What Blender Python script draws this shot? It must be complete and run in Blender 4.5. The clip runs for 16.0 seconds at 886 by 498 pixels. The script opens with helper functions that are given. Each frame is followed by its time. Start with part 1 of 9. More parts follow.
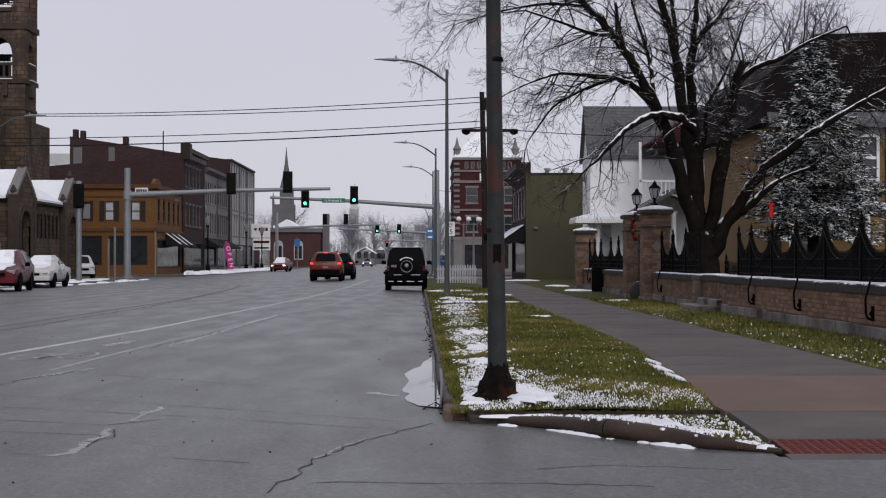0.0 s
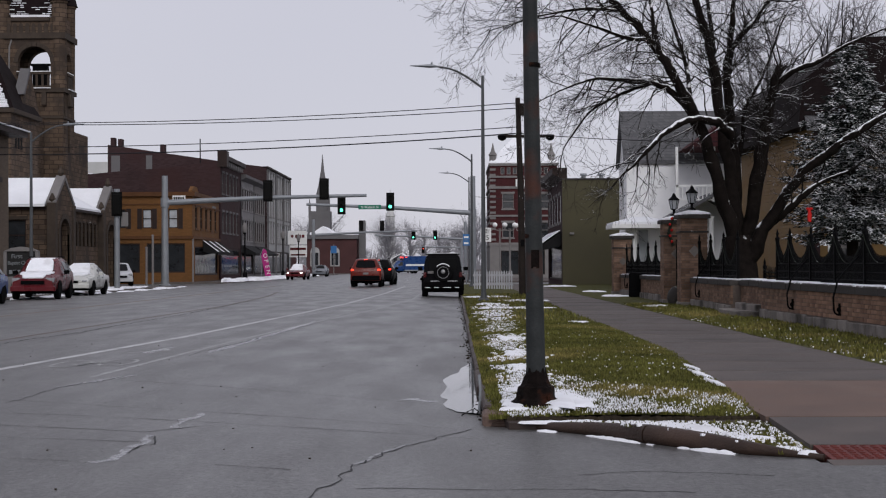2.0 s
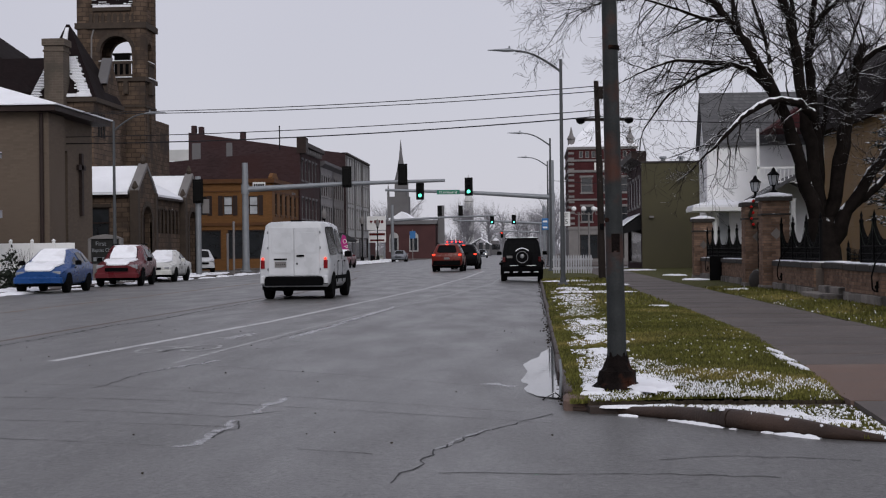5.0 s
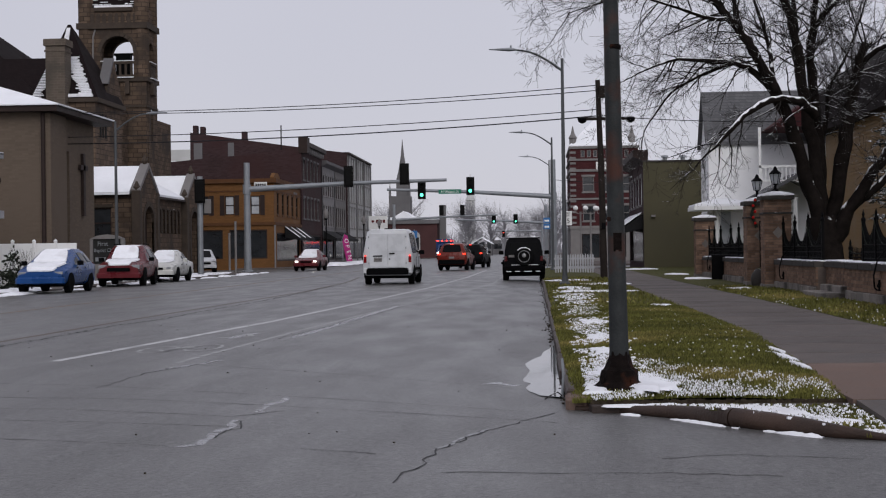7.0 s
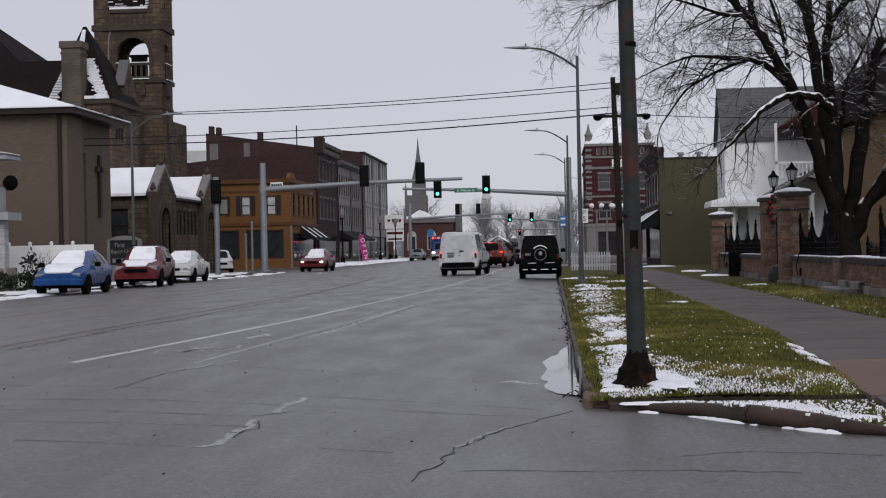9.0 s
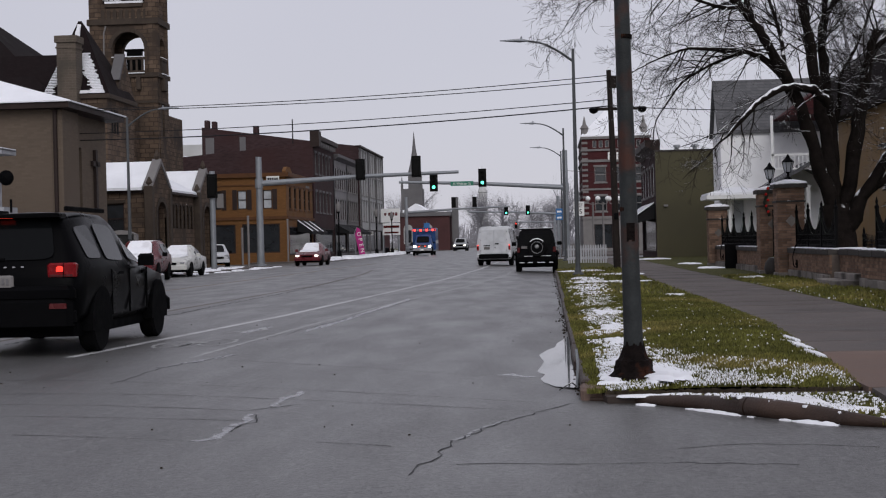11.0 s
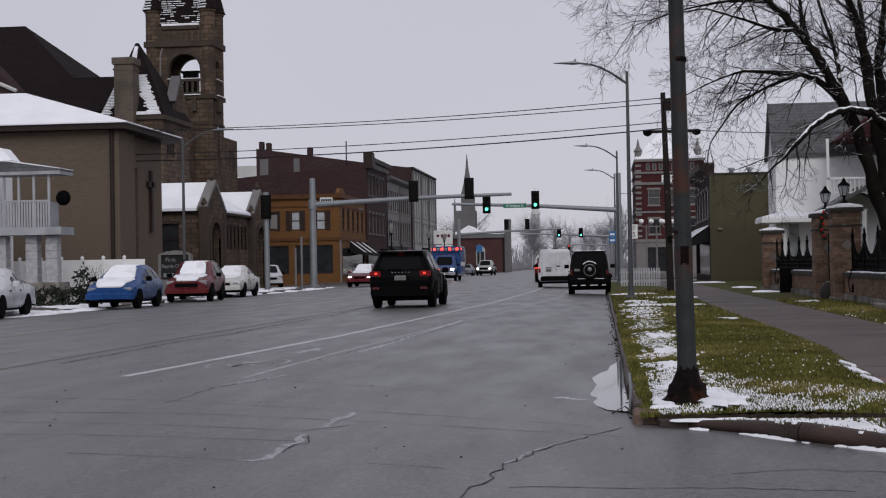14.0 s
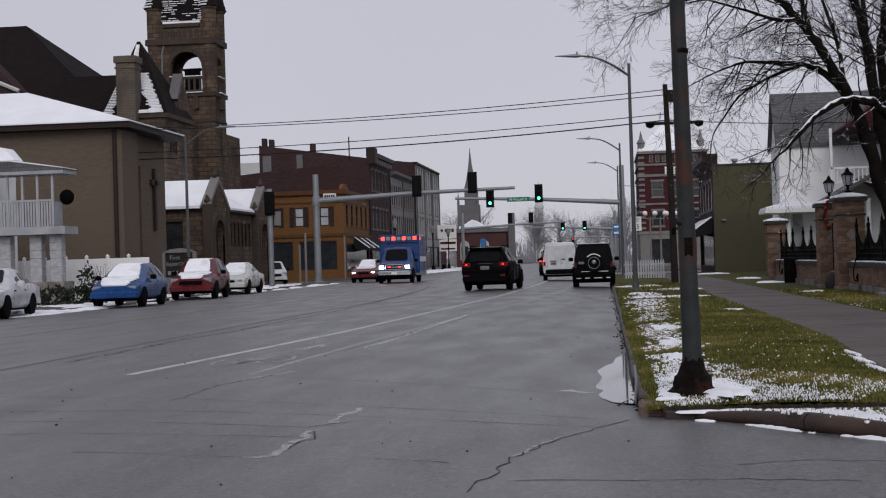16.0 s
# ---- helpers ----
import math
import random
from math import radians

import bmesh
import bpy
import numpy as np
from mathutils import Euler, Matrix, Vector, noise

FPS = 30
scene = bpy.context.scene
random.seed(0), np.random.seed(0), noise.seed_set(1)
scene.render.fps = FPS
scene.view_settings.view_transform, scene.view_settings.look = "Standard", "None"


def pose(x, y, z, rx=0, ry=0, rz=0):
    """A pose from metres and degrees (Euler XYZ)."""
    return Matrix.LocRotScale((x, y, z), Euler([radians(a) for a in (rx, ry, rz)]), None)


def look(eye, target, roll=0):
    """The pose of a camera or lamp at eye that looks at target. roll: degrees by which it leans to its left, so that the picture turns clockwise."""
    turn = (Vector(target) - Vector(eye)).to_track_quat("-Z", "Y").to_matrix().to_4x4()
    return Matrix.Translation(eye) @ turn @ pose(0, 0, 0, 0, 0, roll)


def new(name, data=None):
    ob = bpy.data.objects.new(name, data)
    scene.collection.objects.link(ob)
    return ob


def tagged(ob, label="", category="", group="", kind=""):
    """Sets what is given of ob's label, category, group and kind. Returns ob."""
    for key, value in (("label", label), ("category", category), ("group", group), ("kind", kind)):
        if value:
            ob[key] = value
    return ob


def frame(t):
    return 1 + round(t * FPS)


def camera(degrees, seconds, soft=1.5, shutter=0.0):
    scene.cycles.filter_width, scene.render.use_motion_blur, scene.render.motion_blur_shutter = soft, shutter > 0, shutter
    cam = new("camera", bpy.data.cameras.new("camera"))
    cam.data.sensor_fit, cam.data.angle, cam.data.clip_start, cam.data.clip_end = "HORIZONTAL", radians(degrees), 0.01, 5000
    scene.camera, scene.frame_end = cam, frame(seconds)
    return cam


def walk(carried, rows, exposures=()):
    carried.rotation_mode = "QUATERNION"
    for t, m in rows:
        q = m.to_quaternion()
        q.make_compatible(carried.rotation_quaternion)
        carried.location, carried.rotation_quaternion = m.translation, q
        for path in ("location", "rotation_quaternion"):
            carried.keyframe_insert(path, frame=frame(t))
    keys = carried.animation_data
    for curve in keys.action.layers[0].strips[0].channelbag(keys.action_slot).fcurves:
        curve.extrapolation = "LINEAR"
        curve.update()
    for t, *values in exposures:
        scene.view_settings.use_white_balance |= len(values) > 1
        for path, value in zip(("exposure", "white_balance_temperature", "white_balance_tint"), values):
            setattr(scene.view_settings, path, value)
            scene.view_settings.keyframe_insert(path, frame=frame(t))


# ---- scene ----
cam = camera(32.96, 16.0, soft=1.15)
EYE = Vector((0.0, 0.0, 1.2))
SWAY = [(0, 0), (1.0, 0), (1.5, -0.008), (2.5, -0.024), (9.0, -0.028), (13.5, -0.034), (16.0, -0.032)]


def aim(yaw, pitch, roll, t=0.0):
    """The camera's pose: yaw to the left of the street's line, pitch up, roll."""
    a, b = radians(yaw), radians(pitch)
    k = max(i for i in range(len(SWAY) - 1) if SWAY[i][0] <= t)
    (ta, xa), (tb, xb) = SWAY[k], SWAY[k + 1]
    eye = EYE + Vector((xa + (xb - xa) * (t - ta) / (tb - ta), 0, 0))
    return look(eye, eye + 50 * Vector((-math.sin(a) * math.cos(b), math.cos(a) * math.cos(b), math.sin(b))), roll)


PATH = [
    (0.0, aim(-0.930, 0.410, 0.000, 0.0)),
    (0.5, aim(-0.873, 0.414, 0.126, 0.5)),
    (1.0, aim(-0.809, 0.603, 0.136, 1.0)),
    (1.5, aim(-0.102, 0.498, -0.231, 1.5)),
    (2.0, aim(0.451, 0.646, -0.260, 2.0)),
    (2.5, aim(1.295, 0.388, -0.298, 2.5)),
    (3.0, aim(2.171, 0.538, -0.348, 3.0)),
    (3.5, aim(2.829, 0.485, -0.326, 3.5)),
    (4.0, aim(3.378, 0.334, -0.257, 4.0)),
    (6.5, aim(3.261, -0.053, -0.977, 6.5)),
    (7.0, aim(3.533, 0.067, -0.752, 7.0)),
    (7.5, aim(3.717, 0.132, -1.072, 7.5)),
    (8.0, aim(3.732, 0.028, -1.255, 8.0)),
    (8.5, aim(3.853, -0.017, -1.152, 8.5)),
    (9.0, aim(4.154, 0.030, -1.181, 9.0)),
    (11.5, aim(4.023, -0.255, -1.429, 11.5)),
    (12.0, aim(4.332, 0.120, -1.527, 12.0)),
    (12.5, aim(4.720, 0.337, -1.458, 12.5)),
    (13.0, aim(5.039, 0.444, -1.462, 13.0)),
    (13.5, aim(5.547, 0.567, -1.257, 13.5)),
    (14.0, aim(6.012, 0.654, -1.032, 14.0)),
    (14.5, aim(6.227, 0.544, -0.877, 14.5)),
    (15.0, aim(6.221, 0.621, -1.228, 15.0)),
    (15.5, aim(5.962, 0.592, -1.367, 15.5)),
    (16.0, aim(6.170, 0.449, -1.737, 16.0)),
]
walk(cam, PATH, [(0.0, 0.05), (2.5, 0.03), (4.0, -0.02), (6.5, -0.01), (9.0, 0.0), (12.5, -0.03), (14.0, -0.09), (16.0, -0.1)])

# ---- world, sun, exposure ----
SUN_EL, SUN_AZ = radians(32), radians(168)
world = bpy.data.worlds.new("overcast_sky")
scene.world = world
world.use_nodes = True
_n, _l = world.node_tree.nodes, world.node_tree.links
_bg = _n["Background"]
_sky = _n.new("ShaderNodeTexSky")
_sky.sky_type, _sky.sun_disc, _sky.sun_elevation, _sky.sun_rotation = "NISHITA", False, SUN_EL, SUN_AZ
_dim = _n.new("ShaderNodeMix")
_dim.data_type, _dim.blend_type = "RGBA", "MULTIPLY"
_dim.inputs[0].default_value = 1.0
_dim.inputs[7].default_value = (0.1, 0.1, 0.1, 1)
_cloud = _n.new("ShaderNodeTexNoise")
_cloud.inputs["Scale"].default_value, _cloud.inputs["Detail"].default_value = 1.6, 4
_ramp = _n.new("ShaderNodeValToRGB")
_ramp.color_ramp.elements[0].color = (0.55, 0.545, 0.624, 1)
_ramp.color_ramp.elements[1].color = (0.62, 0.612, 0.693, 1)
_ramp.color_ramp.elements[0].position, _ramp.color_ramp.elements[1].position = 0.3, 0.7
_mix = _n.new("ShaderNodeMix")
_mix.data_type = "RGBA"
_mix.inputs[0].default_value = 0.93
_l.new(_sky.outputs[0], _dim.inputs[6])
_l.new(_cloud.outputs[0], _ramp.inputs[0])
_l.new(_dim.outputs[2], _mix.inputs[6])
_l.new(_ramp.outputs[0], _mix.inputs[7])
_l.new(_mix.outputs[2], _bg.inputs[0])
_bg.inputs[1].default_value = 1.0
sun = new("sun", bpy.data.lights.new("sun", "SUN"))
sun.data.energy, sun.data.angle, sun.data.color = 1.25, radians(40), (1.0, 0.98, 0.96)
sun.matrix_world = look((0, 0, 60), (-60 * math.sin(SUN_AZ), -60 * math.cos(SUN_AZ), 60 - 60 * math.tan(SUN_EL)))


# ---- materials ----
def mat(name, base, rough=0.6, var=0.18, scale=3.0, bump=0.15, fine=60.0, metal=0.0, snow=0.0, emit=0.0, each=0.0, spec=None, stain=None, rough_var=0.1, brick=None, island=0.0):
    """A surface with broad and fine variation. snow: how much lies on what faces up; each: variation from piece to piece;
    stain: a second colour in patches; brick: (width, height, mortar colour) of courses."""
    m = bpy.data.materials.new(name)
    m.use_nodes = True
    n, l = m.node_tree.nodes, m.node_tree.links
    b = n["Principled BSDF"]
    co = n.new("ShaderNodeTexCoord").outputs["Object"]

    def noise_at(s, detail=5.0):
        t = n.new("ShaderNodeTexNoise")
        t.inputs["Scale"].default_value, t.inputs["Detail"].default_value = s, detail
        l.new(co, t.inputs["Vector"])
        return t.outputs[0]

    def mixed(fac, a, c):
        x = n.new("ShaderNodeMix")
        x.data_type = "RGBA"
        for sock, v in ((x.inputs[0], fac), (x.inputs[6], a), (x.inputs[7], c)):
            if isinstance(v, (tuple, float, int)):
                sock.default_value = v if not isinstance(v, tuple) else (*v[:3], 1)
            else:
                l.new(v, sock)
        return x.outputs[2]

    def ramp(v, lo, hi):
        r = n.new("ShaderNodeMapRange")
        r.inputs["From Min"].default_value, r.inputs["From Max"].default_value = lo, hi
        l.new(v, r.inputs["Value"])
        return r.outputs["Result"]

    broad, grain = noise_at(scale), noise_at(fine, 3.0)
    dark, light = tuple(c * (1 - var) for c in base), tuple(min(1, c * (1 + var)) for c in base)
    col = mixed(ramp(broad, 0.3, 0.7), dark, light)
    col = mixed(ramp(grain, 0.2, 1.6), col, tuple(c * (1 - 1.4 * var) for c in base))
    height = grain
    if brick:
        t = n.new("ShaderNodeTexBrick")
        t.inputs["Scale"].default_value = 1.0
        t.inputs["Brick Width"].default_value, t.inputs["Row Height"].default_value = brick[0], brick[1]
        t.inputs["Mortar Size"].default_value = brick[1] * 0.09
        t.inputs["Color1"].default_value, t.inputs["Color2"].default_value = (*dark, 1), (*light, 1)
        t.inputs["Mortar"].default_value = (*brick[2], 1)
        sep, com = n.new("ShaderNodeSeparateXYZ"), n.new("ShaderNodeCombineXYZ")
        add = n.new("ShaderNodeMath")
        l.new(co, sep.inputs[0])
        l.new(sep.outputs[0], add.inputs[0]), l.new(sep.outputs[1], add.inputs[1])
        l.new(add.outputs[0], com.inputs[0]), l.new(sep.outputs[2], com.inputs[1])
        l.new(com.outputs[0], t.inputs["Vector"])
        col = mixed(0.45, t.outputs["Color"], col)
        height = t.outputs["Color"]
    if stain:
        col = mixed(ramp(noise_at(scale * 0.37, 7.0), 0.52, 0.66), col, stain)
    if island:
        geo = n.new("ShaderNodeNewGeometry")
        hsv = n.new("ShaderNodeHueSaturation")
        v = ramp(geo.outputs["Random Per Island"], 0, 1)
        v.node.inputs["To Min"].default_value, v.node.inputs["To Max"].default_value = 1 - island, 1 + island
        l.new(v, hsv.inputs["Value"])
        l.new(col, hsv.inputs["Color"])
        col = hsv.outputs[0]
    if each:
        info = n.new("ShaderNodeObjectInfo")
        hsv = n.new("ShaderNodeHueSaturation")
        l.new(ramp(info.outputs["Random"], 0, 1), hsv.inputs["Value"])
        r = hsv.inputs["Value"].links[0].from_node
        r.inputs["To Min"].default_value, r.inputs["To Max"].default_value = 1 - each, 1 + each
        l.new(col, hsv.inputs["Color"])
        col = hsv.outputs[0]
    roughness = ramp(broad, 0.25, 0.75)
    rn = roughness.node
    rn.inputs["To Min"].default_value, rn.inputs["To Max"].default_value = max(0.02, rough - rough_var), min(1, rough + rough_var)
    if snow:
        geo, sep = n.new("ShaderNodeNewGeometry"), n.new("ShaderNodeSeparateXYZ")
        l.new(geo.outputs["Normal"], sep.inputs[0])
        add = n.new("ShaderNodeMath")
        l.new(sep.outputs[2], add.inputs[0]), l.new(ramp(noise_at(max(scale, 2.0), 4.0), 0.2, 0.8), add.inputs[1])
        fac = ramp(add.outputs[0], 1.75 - snow, 1.95 - snow)
        col = mixed(fac, col, (0.86, 0.87, 0.9))
    l.new(col, b.inputs["Base Color"])
    l.new(roughness, b.inputs["Roughness"])
    b.inputs["Metallic"].default_value, b.inputs["Specular IOR Level"].default_value = metal, (0.15 if rough > 0.45 else 0.4) if spec is None else spec
    if bump:
        bp = n.new("ShaderNodeBump")
        bp.inputs["Strength"].default_value, bp.inputs["Distance"].default_value = bump, 0.02
        l.new(height, bp.inputs["Height"])
        l.new(bp.outputs[0], b.inputs["Normal"])
    if emit:
        b.inputs["Emission Color"].default_value, b.inputs["Emission Strength"].default_value = (*base, 1), emit
    return m


M = {
    "earth": mat("winter_earth", (0.10, 0.10, 0.06), 0.95, 0.3, 0.05, 0.3, 6, stain=(0.8, 0.81, 0.84)),
    "concrete": mat("worn_concrete", (0.114, 0.098, 0.092), 0.7, 0.32, 1.6, 0.45, 60, stain=(0.085, 0.074, 0.07), rough_var=0.2, each=0.1),
    "concrete_warm": mat("reddish_concrete", (0.15, 0.103, 0.085), 0.7, 0.2, 1.5, 0.25, 90, stain=(0.17, 0.12, 0.10)),
    "kerb": mat("rust_stained_kerb", (0.06, 0.045, 0.04), 0.55, 0.3, 2.5, 0.3, 70, stain=(0.06, 0.045, 0.04)),
    "kerb_brown": mat("wet_rust_brown_kerb", (0.04, 0.025, 0.019), 0.5, 0.35, 4, 0.35, 60, stain=(0.065, 0.04, 0.03), spec=0.25),
    "snow": mat("old_snow", (0.84, 0.85, 0.89), 0.85, 0.05, 5, 0.5, 14, stain=(0.7, 0.7, 0.73)),
    "soil": mat("wet_soil", (0.045, 0.035, 0.025), 0.9, 0.35, 8, 0.5, 40),
    "tar": mat("tar_seam", (0.02, 0.02, 0.021), 0.55, 0.2, 6, 0.2, 60),
    "pale_crack": mat("silt_in_crack", (0.17, 0.17, 0.18), 0.3, 0.2, 9, 0.2, 60),
    "paint_white": mat("worn_white_paint", (0.5, 0.5, 0.51), 0.5, 0.2, 7, 0.15, 60, stain=(0.3, 0.3, 0.31)),
    "paint_yellow": mat("worn_yellow_paint", (0.22, 0.145, 0.08), 0.55, 0.3, 5, 0.15, 60, stain=(0.10, 0.09, 0.08)),
    "paint_faint": mat("nearly_worn_yellow_paint", (0.115, 0.085, 0.068), 0.5, 0.3, 9, 0.15, 60, stain=(0.08, 0.075, 0.072)),
    "paint_ghost": mat("nearly_worn_white_paint", (0.36, 0.36, 0.365), 0.5, 0.3, 11, 0.1, 60, stain=(0.2, 0.2, 0.205)),
    "red_pad": mat("brick_red_warning_pad", (0.13, 0.032, 0.028), 0.6, 0.2, 8, 0.2, 60),
    "pole_rust": mat("rusty_painted_pole", (0.03, 0.033, 0.034), 0.6, 0.35, 5.0, 0.3, 45, stain=(0.075, 0.026, 0.016)),
    "rust": mat("dark_rust", (0.009, 0.0065, 0.006), 0.8, 0.5, 14, 0.8, 40, stain=(0.045, 0.017, 0.01), spec=0.05),
    "galv": mat("galvanised_steel", (0.25, 0.265, 0.285), 0.5, 0.12, 2, 0.08, 40, metal=0.35),
    "galv_dark": mat("weathered_steel_pole", (0.085, 0.09, 0.095), 0.5, 0.15, 2, 0.08, 40, metal=0.3),
    "wood_pole": mat("tarred_wood", (0.022, 0.017, 0.015), 0.85, 0.3, 4, 0.4, 50),
    "cable": mat("black_cable", (0.012, 0.012, 0.014), 0.6, 0.1, 2, 0),
    "signal": mat("black_signal_case", (0.007, 0.007, 0.007), 0.5, 0.15, 6, 0.05, spec=0.05),
    "green_light": mat("lit_green_lens", (0.1, 1.0, 0.6), 0.4, 0.0, 5, 0, emit=3.2),
    "red_light": mat("lit_red_lens", (1.0, 0.05, 0.03), 0.4, 0.0, 5, 0, emit=3.5),
    "amber_light": mat("lit_amber_lens", (1.0, 0.35, 0.03), 0.4, 0.0, 5, 0, emit=2.0),
    "headlight": mat("lit_headlight", (1.0, 0.95, 0.85), 0.3, 0.0, 5, 0, emit=5.0),
    "brake_on": mat("lit_brake_lamp", (1.0, 0.045, 0.02), 0.3, 0.0, 5, 0, emit=2.3),
    "brake_soft": mat("faint_brake_lamp", (1.0, 0.04, 0.025), 0.3, 0.0, 5, 0, emit=1.1),
    "tail_off": mat("red_lamp_glass", (0.07, 0.003, 0.004), 0.25, 0.15, 12, 0.05),
    "tail_on": mat("glowing_tail_lamp", (0.17, 0.004, 0.007), 0.25, 0.3, 12, 0.0, emit=0.06, spec=0.2),
    "lamp_clear": mat("clear_lamp_glass", (0.26, 0.265, 0.28), 0.12, 0.15, 10, 0.1),
    "amber_glass": mat("amber_lamp_glass", (0.6, 0.2, 0.03), 0.2, 0.1, 10, 0),
    "sign_green": mat("green_sign", (0.01, 0.16, 0.10), 0.4, 0.05, 3, 0),
    "sign_white": mat("white_sign", (0.7, 0.7, 0.7), 0.45, 0.06, 3, 0),
    "sign_blue": mat("blue_sign", (0.03, 0.15, 0.38), 0.4, 0.06, 3, 0),
    "letter_white": mat("white_lettering", (0.78, 0.78, 0.76), 0.5, 0.05, 3, 0),
    "letter_black": mat("black_lettering", (0.02, 0.02, 0.02), 0.5, 0.05, 3, 0),
    "magenta": mat("magenta_banner", (0.42, 0.035, 0.2), 0.8, 0.12, 2, 0.1, 30),
    "stone": mat("rock_faced_sandstone", (0.104, 0.073, 0.053), 0.9, 0.5, 1.6, 1.0, 9, brick=(0.62, 0.3, (0.022, 0.016, 0.013)), stain=(0.05, 0.038, 0.031)),
    "stone_trim": mat("dark_sandstone_trim", (0.06, 0.046, 0.037), 0.8, 0.25, 2, 0.4, 20, snow=0.1),
    "slate_dark": mat("dark_brown_shingles", (0.0125, 0.0085, 0.009), 0.85, 0.3, 1.2, 0.3, 10, brick=(0.2, 0.13, (0.009, 0.006, 0.006)), spec=0.08),
    "slate_snow": mat("snowed_shingles", (0.05, 0.036, 0.034), 0.75, 0.3, 2.5, 0.4, 10, brick=(0.3, 0.22, (0.015, 0.01, 0.01)), snow=1.2),
    "roof_snow": mat("snow_covered_roof", (0.83, 0.84, 0.88), 0.85, 0.06, 0.8, 0.3, 8),
    "tan_brick": mat("tan_grey_brick", (0.12, 0.093, 0.072), 0.85, 0.16, 0.5, 0.3, 20, brick=(0.3, 0.1, (0.115, 0.089, 0.07)), stain=(0.12, 0.093, 0.073)),
    "tan_brick_dark": mat("aged_chimney_brick", (0.1, 0.08, 0.066), 0.85, 0.2, 1.5, 0.3, 20, brick=(0.4, 0.15, (0.15, 0.13, 0.1)), stain=(0.07, 0.06, 0.05)),
    "ochre": mat("ochre_painted_brick", (0.145, 0.069, 0.026), 0.75, 0.18, 0.6, 0.25, 25, brick=(0.3, 0.12, (0.13, 0.06, 0.018))),
    "ochre_trim": mat("brown_cornice", (0.10, 0.045, 0.02), 0.7, 0.2, 2, 0.1),
    "dark_brick": mat("dark_purple_brick", (0.044, 0.027, 0.029), 0.9, 0.35, 0.35, 0.35, 12, brick=(0.4, 0.14, (0.055, 0.03, 0.028)), stain=(0.045, 0.022, 0.022)),
    "red_brick": mat("deep_red_brick", (0.055, 0.016, 0.018), 0.85, 0.25, 0.8, 0.3, 16, brick=(0.3, 0.11, (0.075, 0.03, 0.03))),
    "limestone": mat("weathered_limestone", (0.19, 0.18, 0.178), 0.8, 0.15, 1.2, 0.2, 20),
    "pale_front": mat("pale_grey_render", (0.37, 0.37, 0.37), 0.8, 0.14, 0.7, 0.2, 20, stain=(0.29, 0.29, 0.29)),
    "grey_front": mat("grey_painted_front", (0.23, 0.22, 0.225), 0.75, 0.2, 0.8, 0.2, 20),
    "olive": mat("olive_painted_wall", (0.078, 0.071, 0.043), 0.85, 0.14, 0.4, 0.12, 25, stain=(0.066, 0.06, 0.04)),
    "white_siding": mat("white_clapboard", (0.8, 0.8, 0.81), 0.6, 0.06, 1.5, 0.1, 30),
    "yellow_siding": mat("yellow_clapboard", (0.18, 0.11, 0.042), 0.65, 0.12, 1.3, 0.12, 30),
    "white_trim": mat("white_painted_wood", (0.76, 0.76, 0.76), 0.5, 0.06, 3, 0.08, 40),
    "white_block": mat("white_rock_faced_block", (0.4, 0.4, 0.42), 0.7, 0.2, 6, 0.9, 9),
    "grey_shingle": mat("snow_dusted_grey_shingles", (0.11, 0.11, 0.117), 0.8, 0.25, 16, 0.3, 12, brick=(0.3, 0.16, (0.05, 0.05, 0.05)), snow=0.3),
    # White paint greyed for the balcony's shade, darker in patches; the pickets share it.
    "porch_paint": mat("shade_greyed_white_paint", (0.36, 0.365, 0.39), 0.6, 0.12, 2, 0.1, 40, stain=(0.27, 0.275, 0.29)),
    "glass": mat("dark_window_glass", (0.025, 0.028, 0.032), 0.08, 0.3, 1.2, 0.04, 4, spec=0.8, rough_var=0.05),
    "blind": mat("pale_window_blind", (0.42, 0.44, 0.47), 0.4, 0.2, 2.5, 0.05),
    "brown_frame": mat("dark_brown_frame", (0.03, 0.02, 0.018), 0.6, 0.2, 3, 0.05),
    "iron": mat("black_wrought_iron", (0.004, 0.004, 0.0045), 0.6, 0.25, 6, 0.15, 50, spec=0.04),
    "brick_piece": mat("buff_red_brick", (0.25, 0.152, 0.105), 0.85, 0.22, 5, 0.5, 70, each=0.28),
    "brick_rest": mat("buff_red_brick_rest", (0.2, 0.128, 0.092), 0.85, 0.3, 4, 0.5, 60, island=0.3),
    "mortar": mat("grey_mortar", (0.13, 0.105, 0.09), 0.9, 0.2, 6, 0.4, 60),
    "coping": mat("dark_coping_stone", (0.05, 0.045, 0.042), 0.75, 0.3, 3, 0.35, 30, snow=0.45),
    "base_stone": mat("grey_base_stone", (0.21, 0.19, 0.175), 0.8, 0.3, 2.5, 0.5, 25, stain=(0.05, 0.045, 0.04), each=0.2),
    "bark": mat("wet_dark_bark", (0.012, 0.0095, 0.0085), 0.9, 0.5, 5, 0.9, 25, snow=0.78, spec=0.05),
    "twig": mat("wet_twig", (0.013, 0.0105, 0.0095), 0.85, 0.3, 3, 0.2, 30, snow=0.5),
    # Pale blue-grey instead of dark bark: the haze of distance is in this colour.
    "far_twig": mat("haze_pale_twigs", (0.24, 0.235, 0.255), 0.9, 0.2, 1, 0.0),
    "needle": mat("snowed_fir_needles", (0.024, 0.031, 0.029), 0.85, 0.4, 4, 0.2, 20, snow=0.6),
    "hedge_leaf": mat("dark_hedge_leaf", (0.022, 0.028, 0.02), 0.8, 0.4, 6, 0.2, 20, snow=0.12),
    "red_ribbon": mat("red_ribbon", (0.45, 0.012, 0.01), 0.6, 0.15, 8, 0.1),
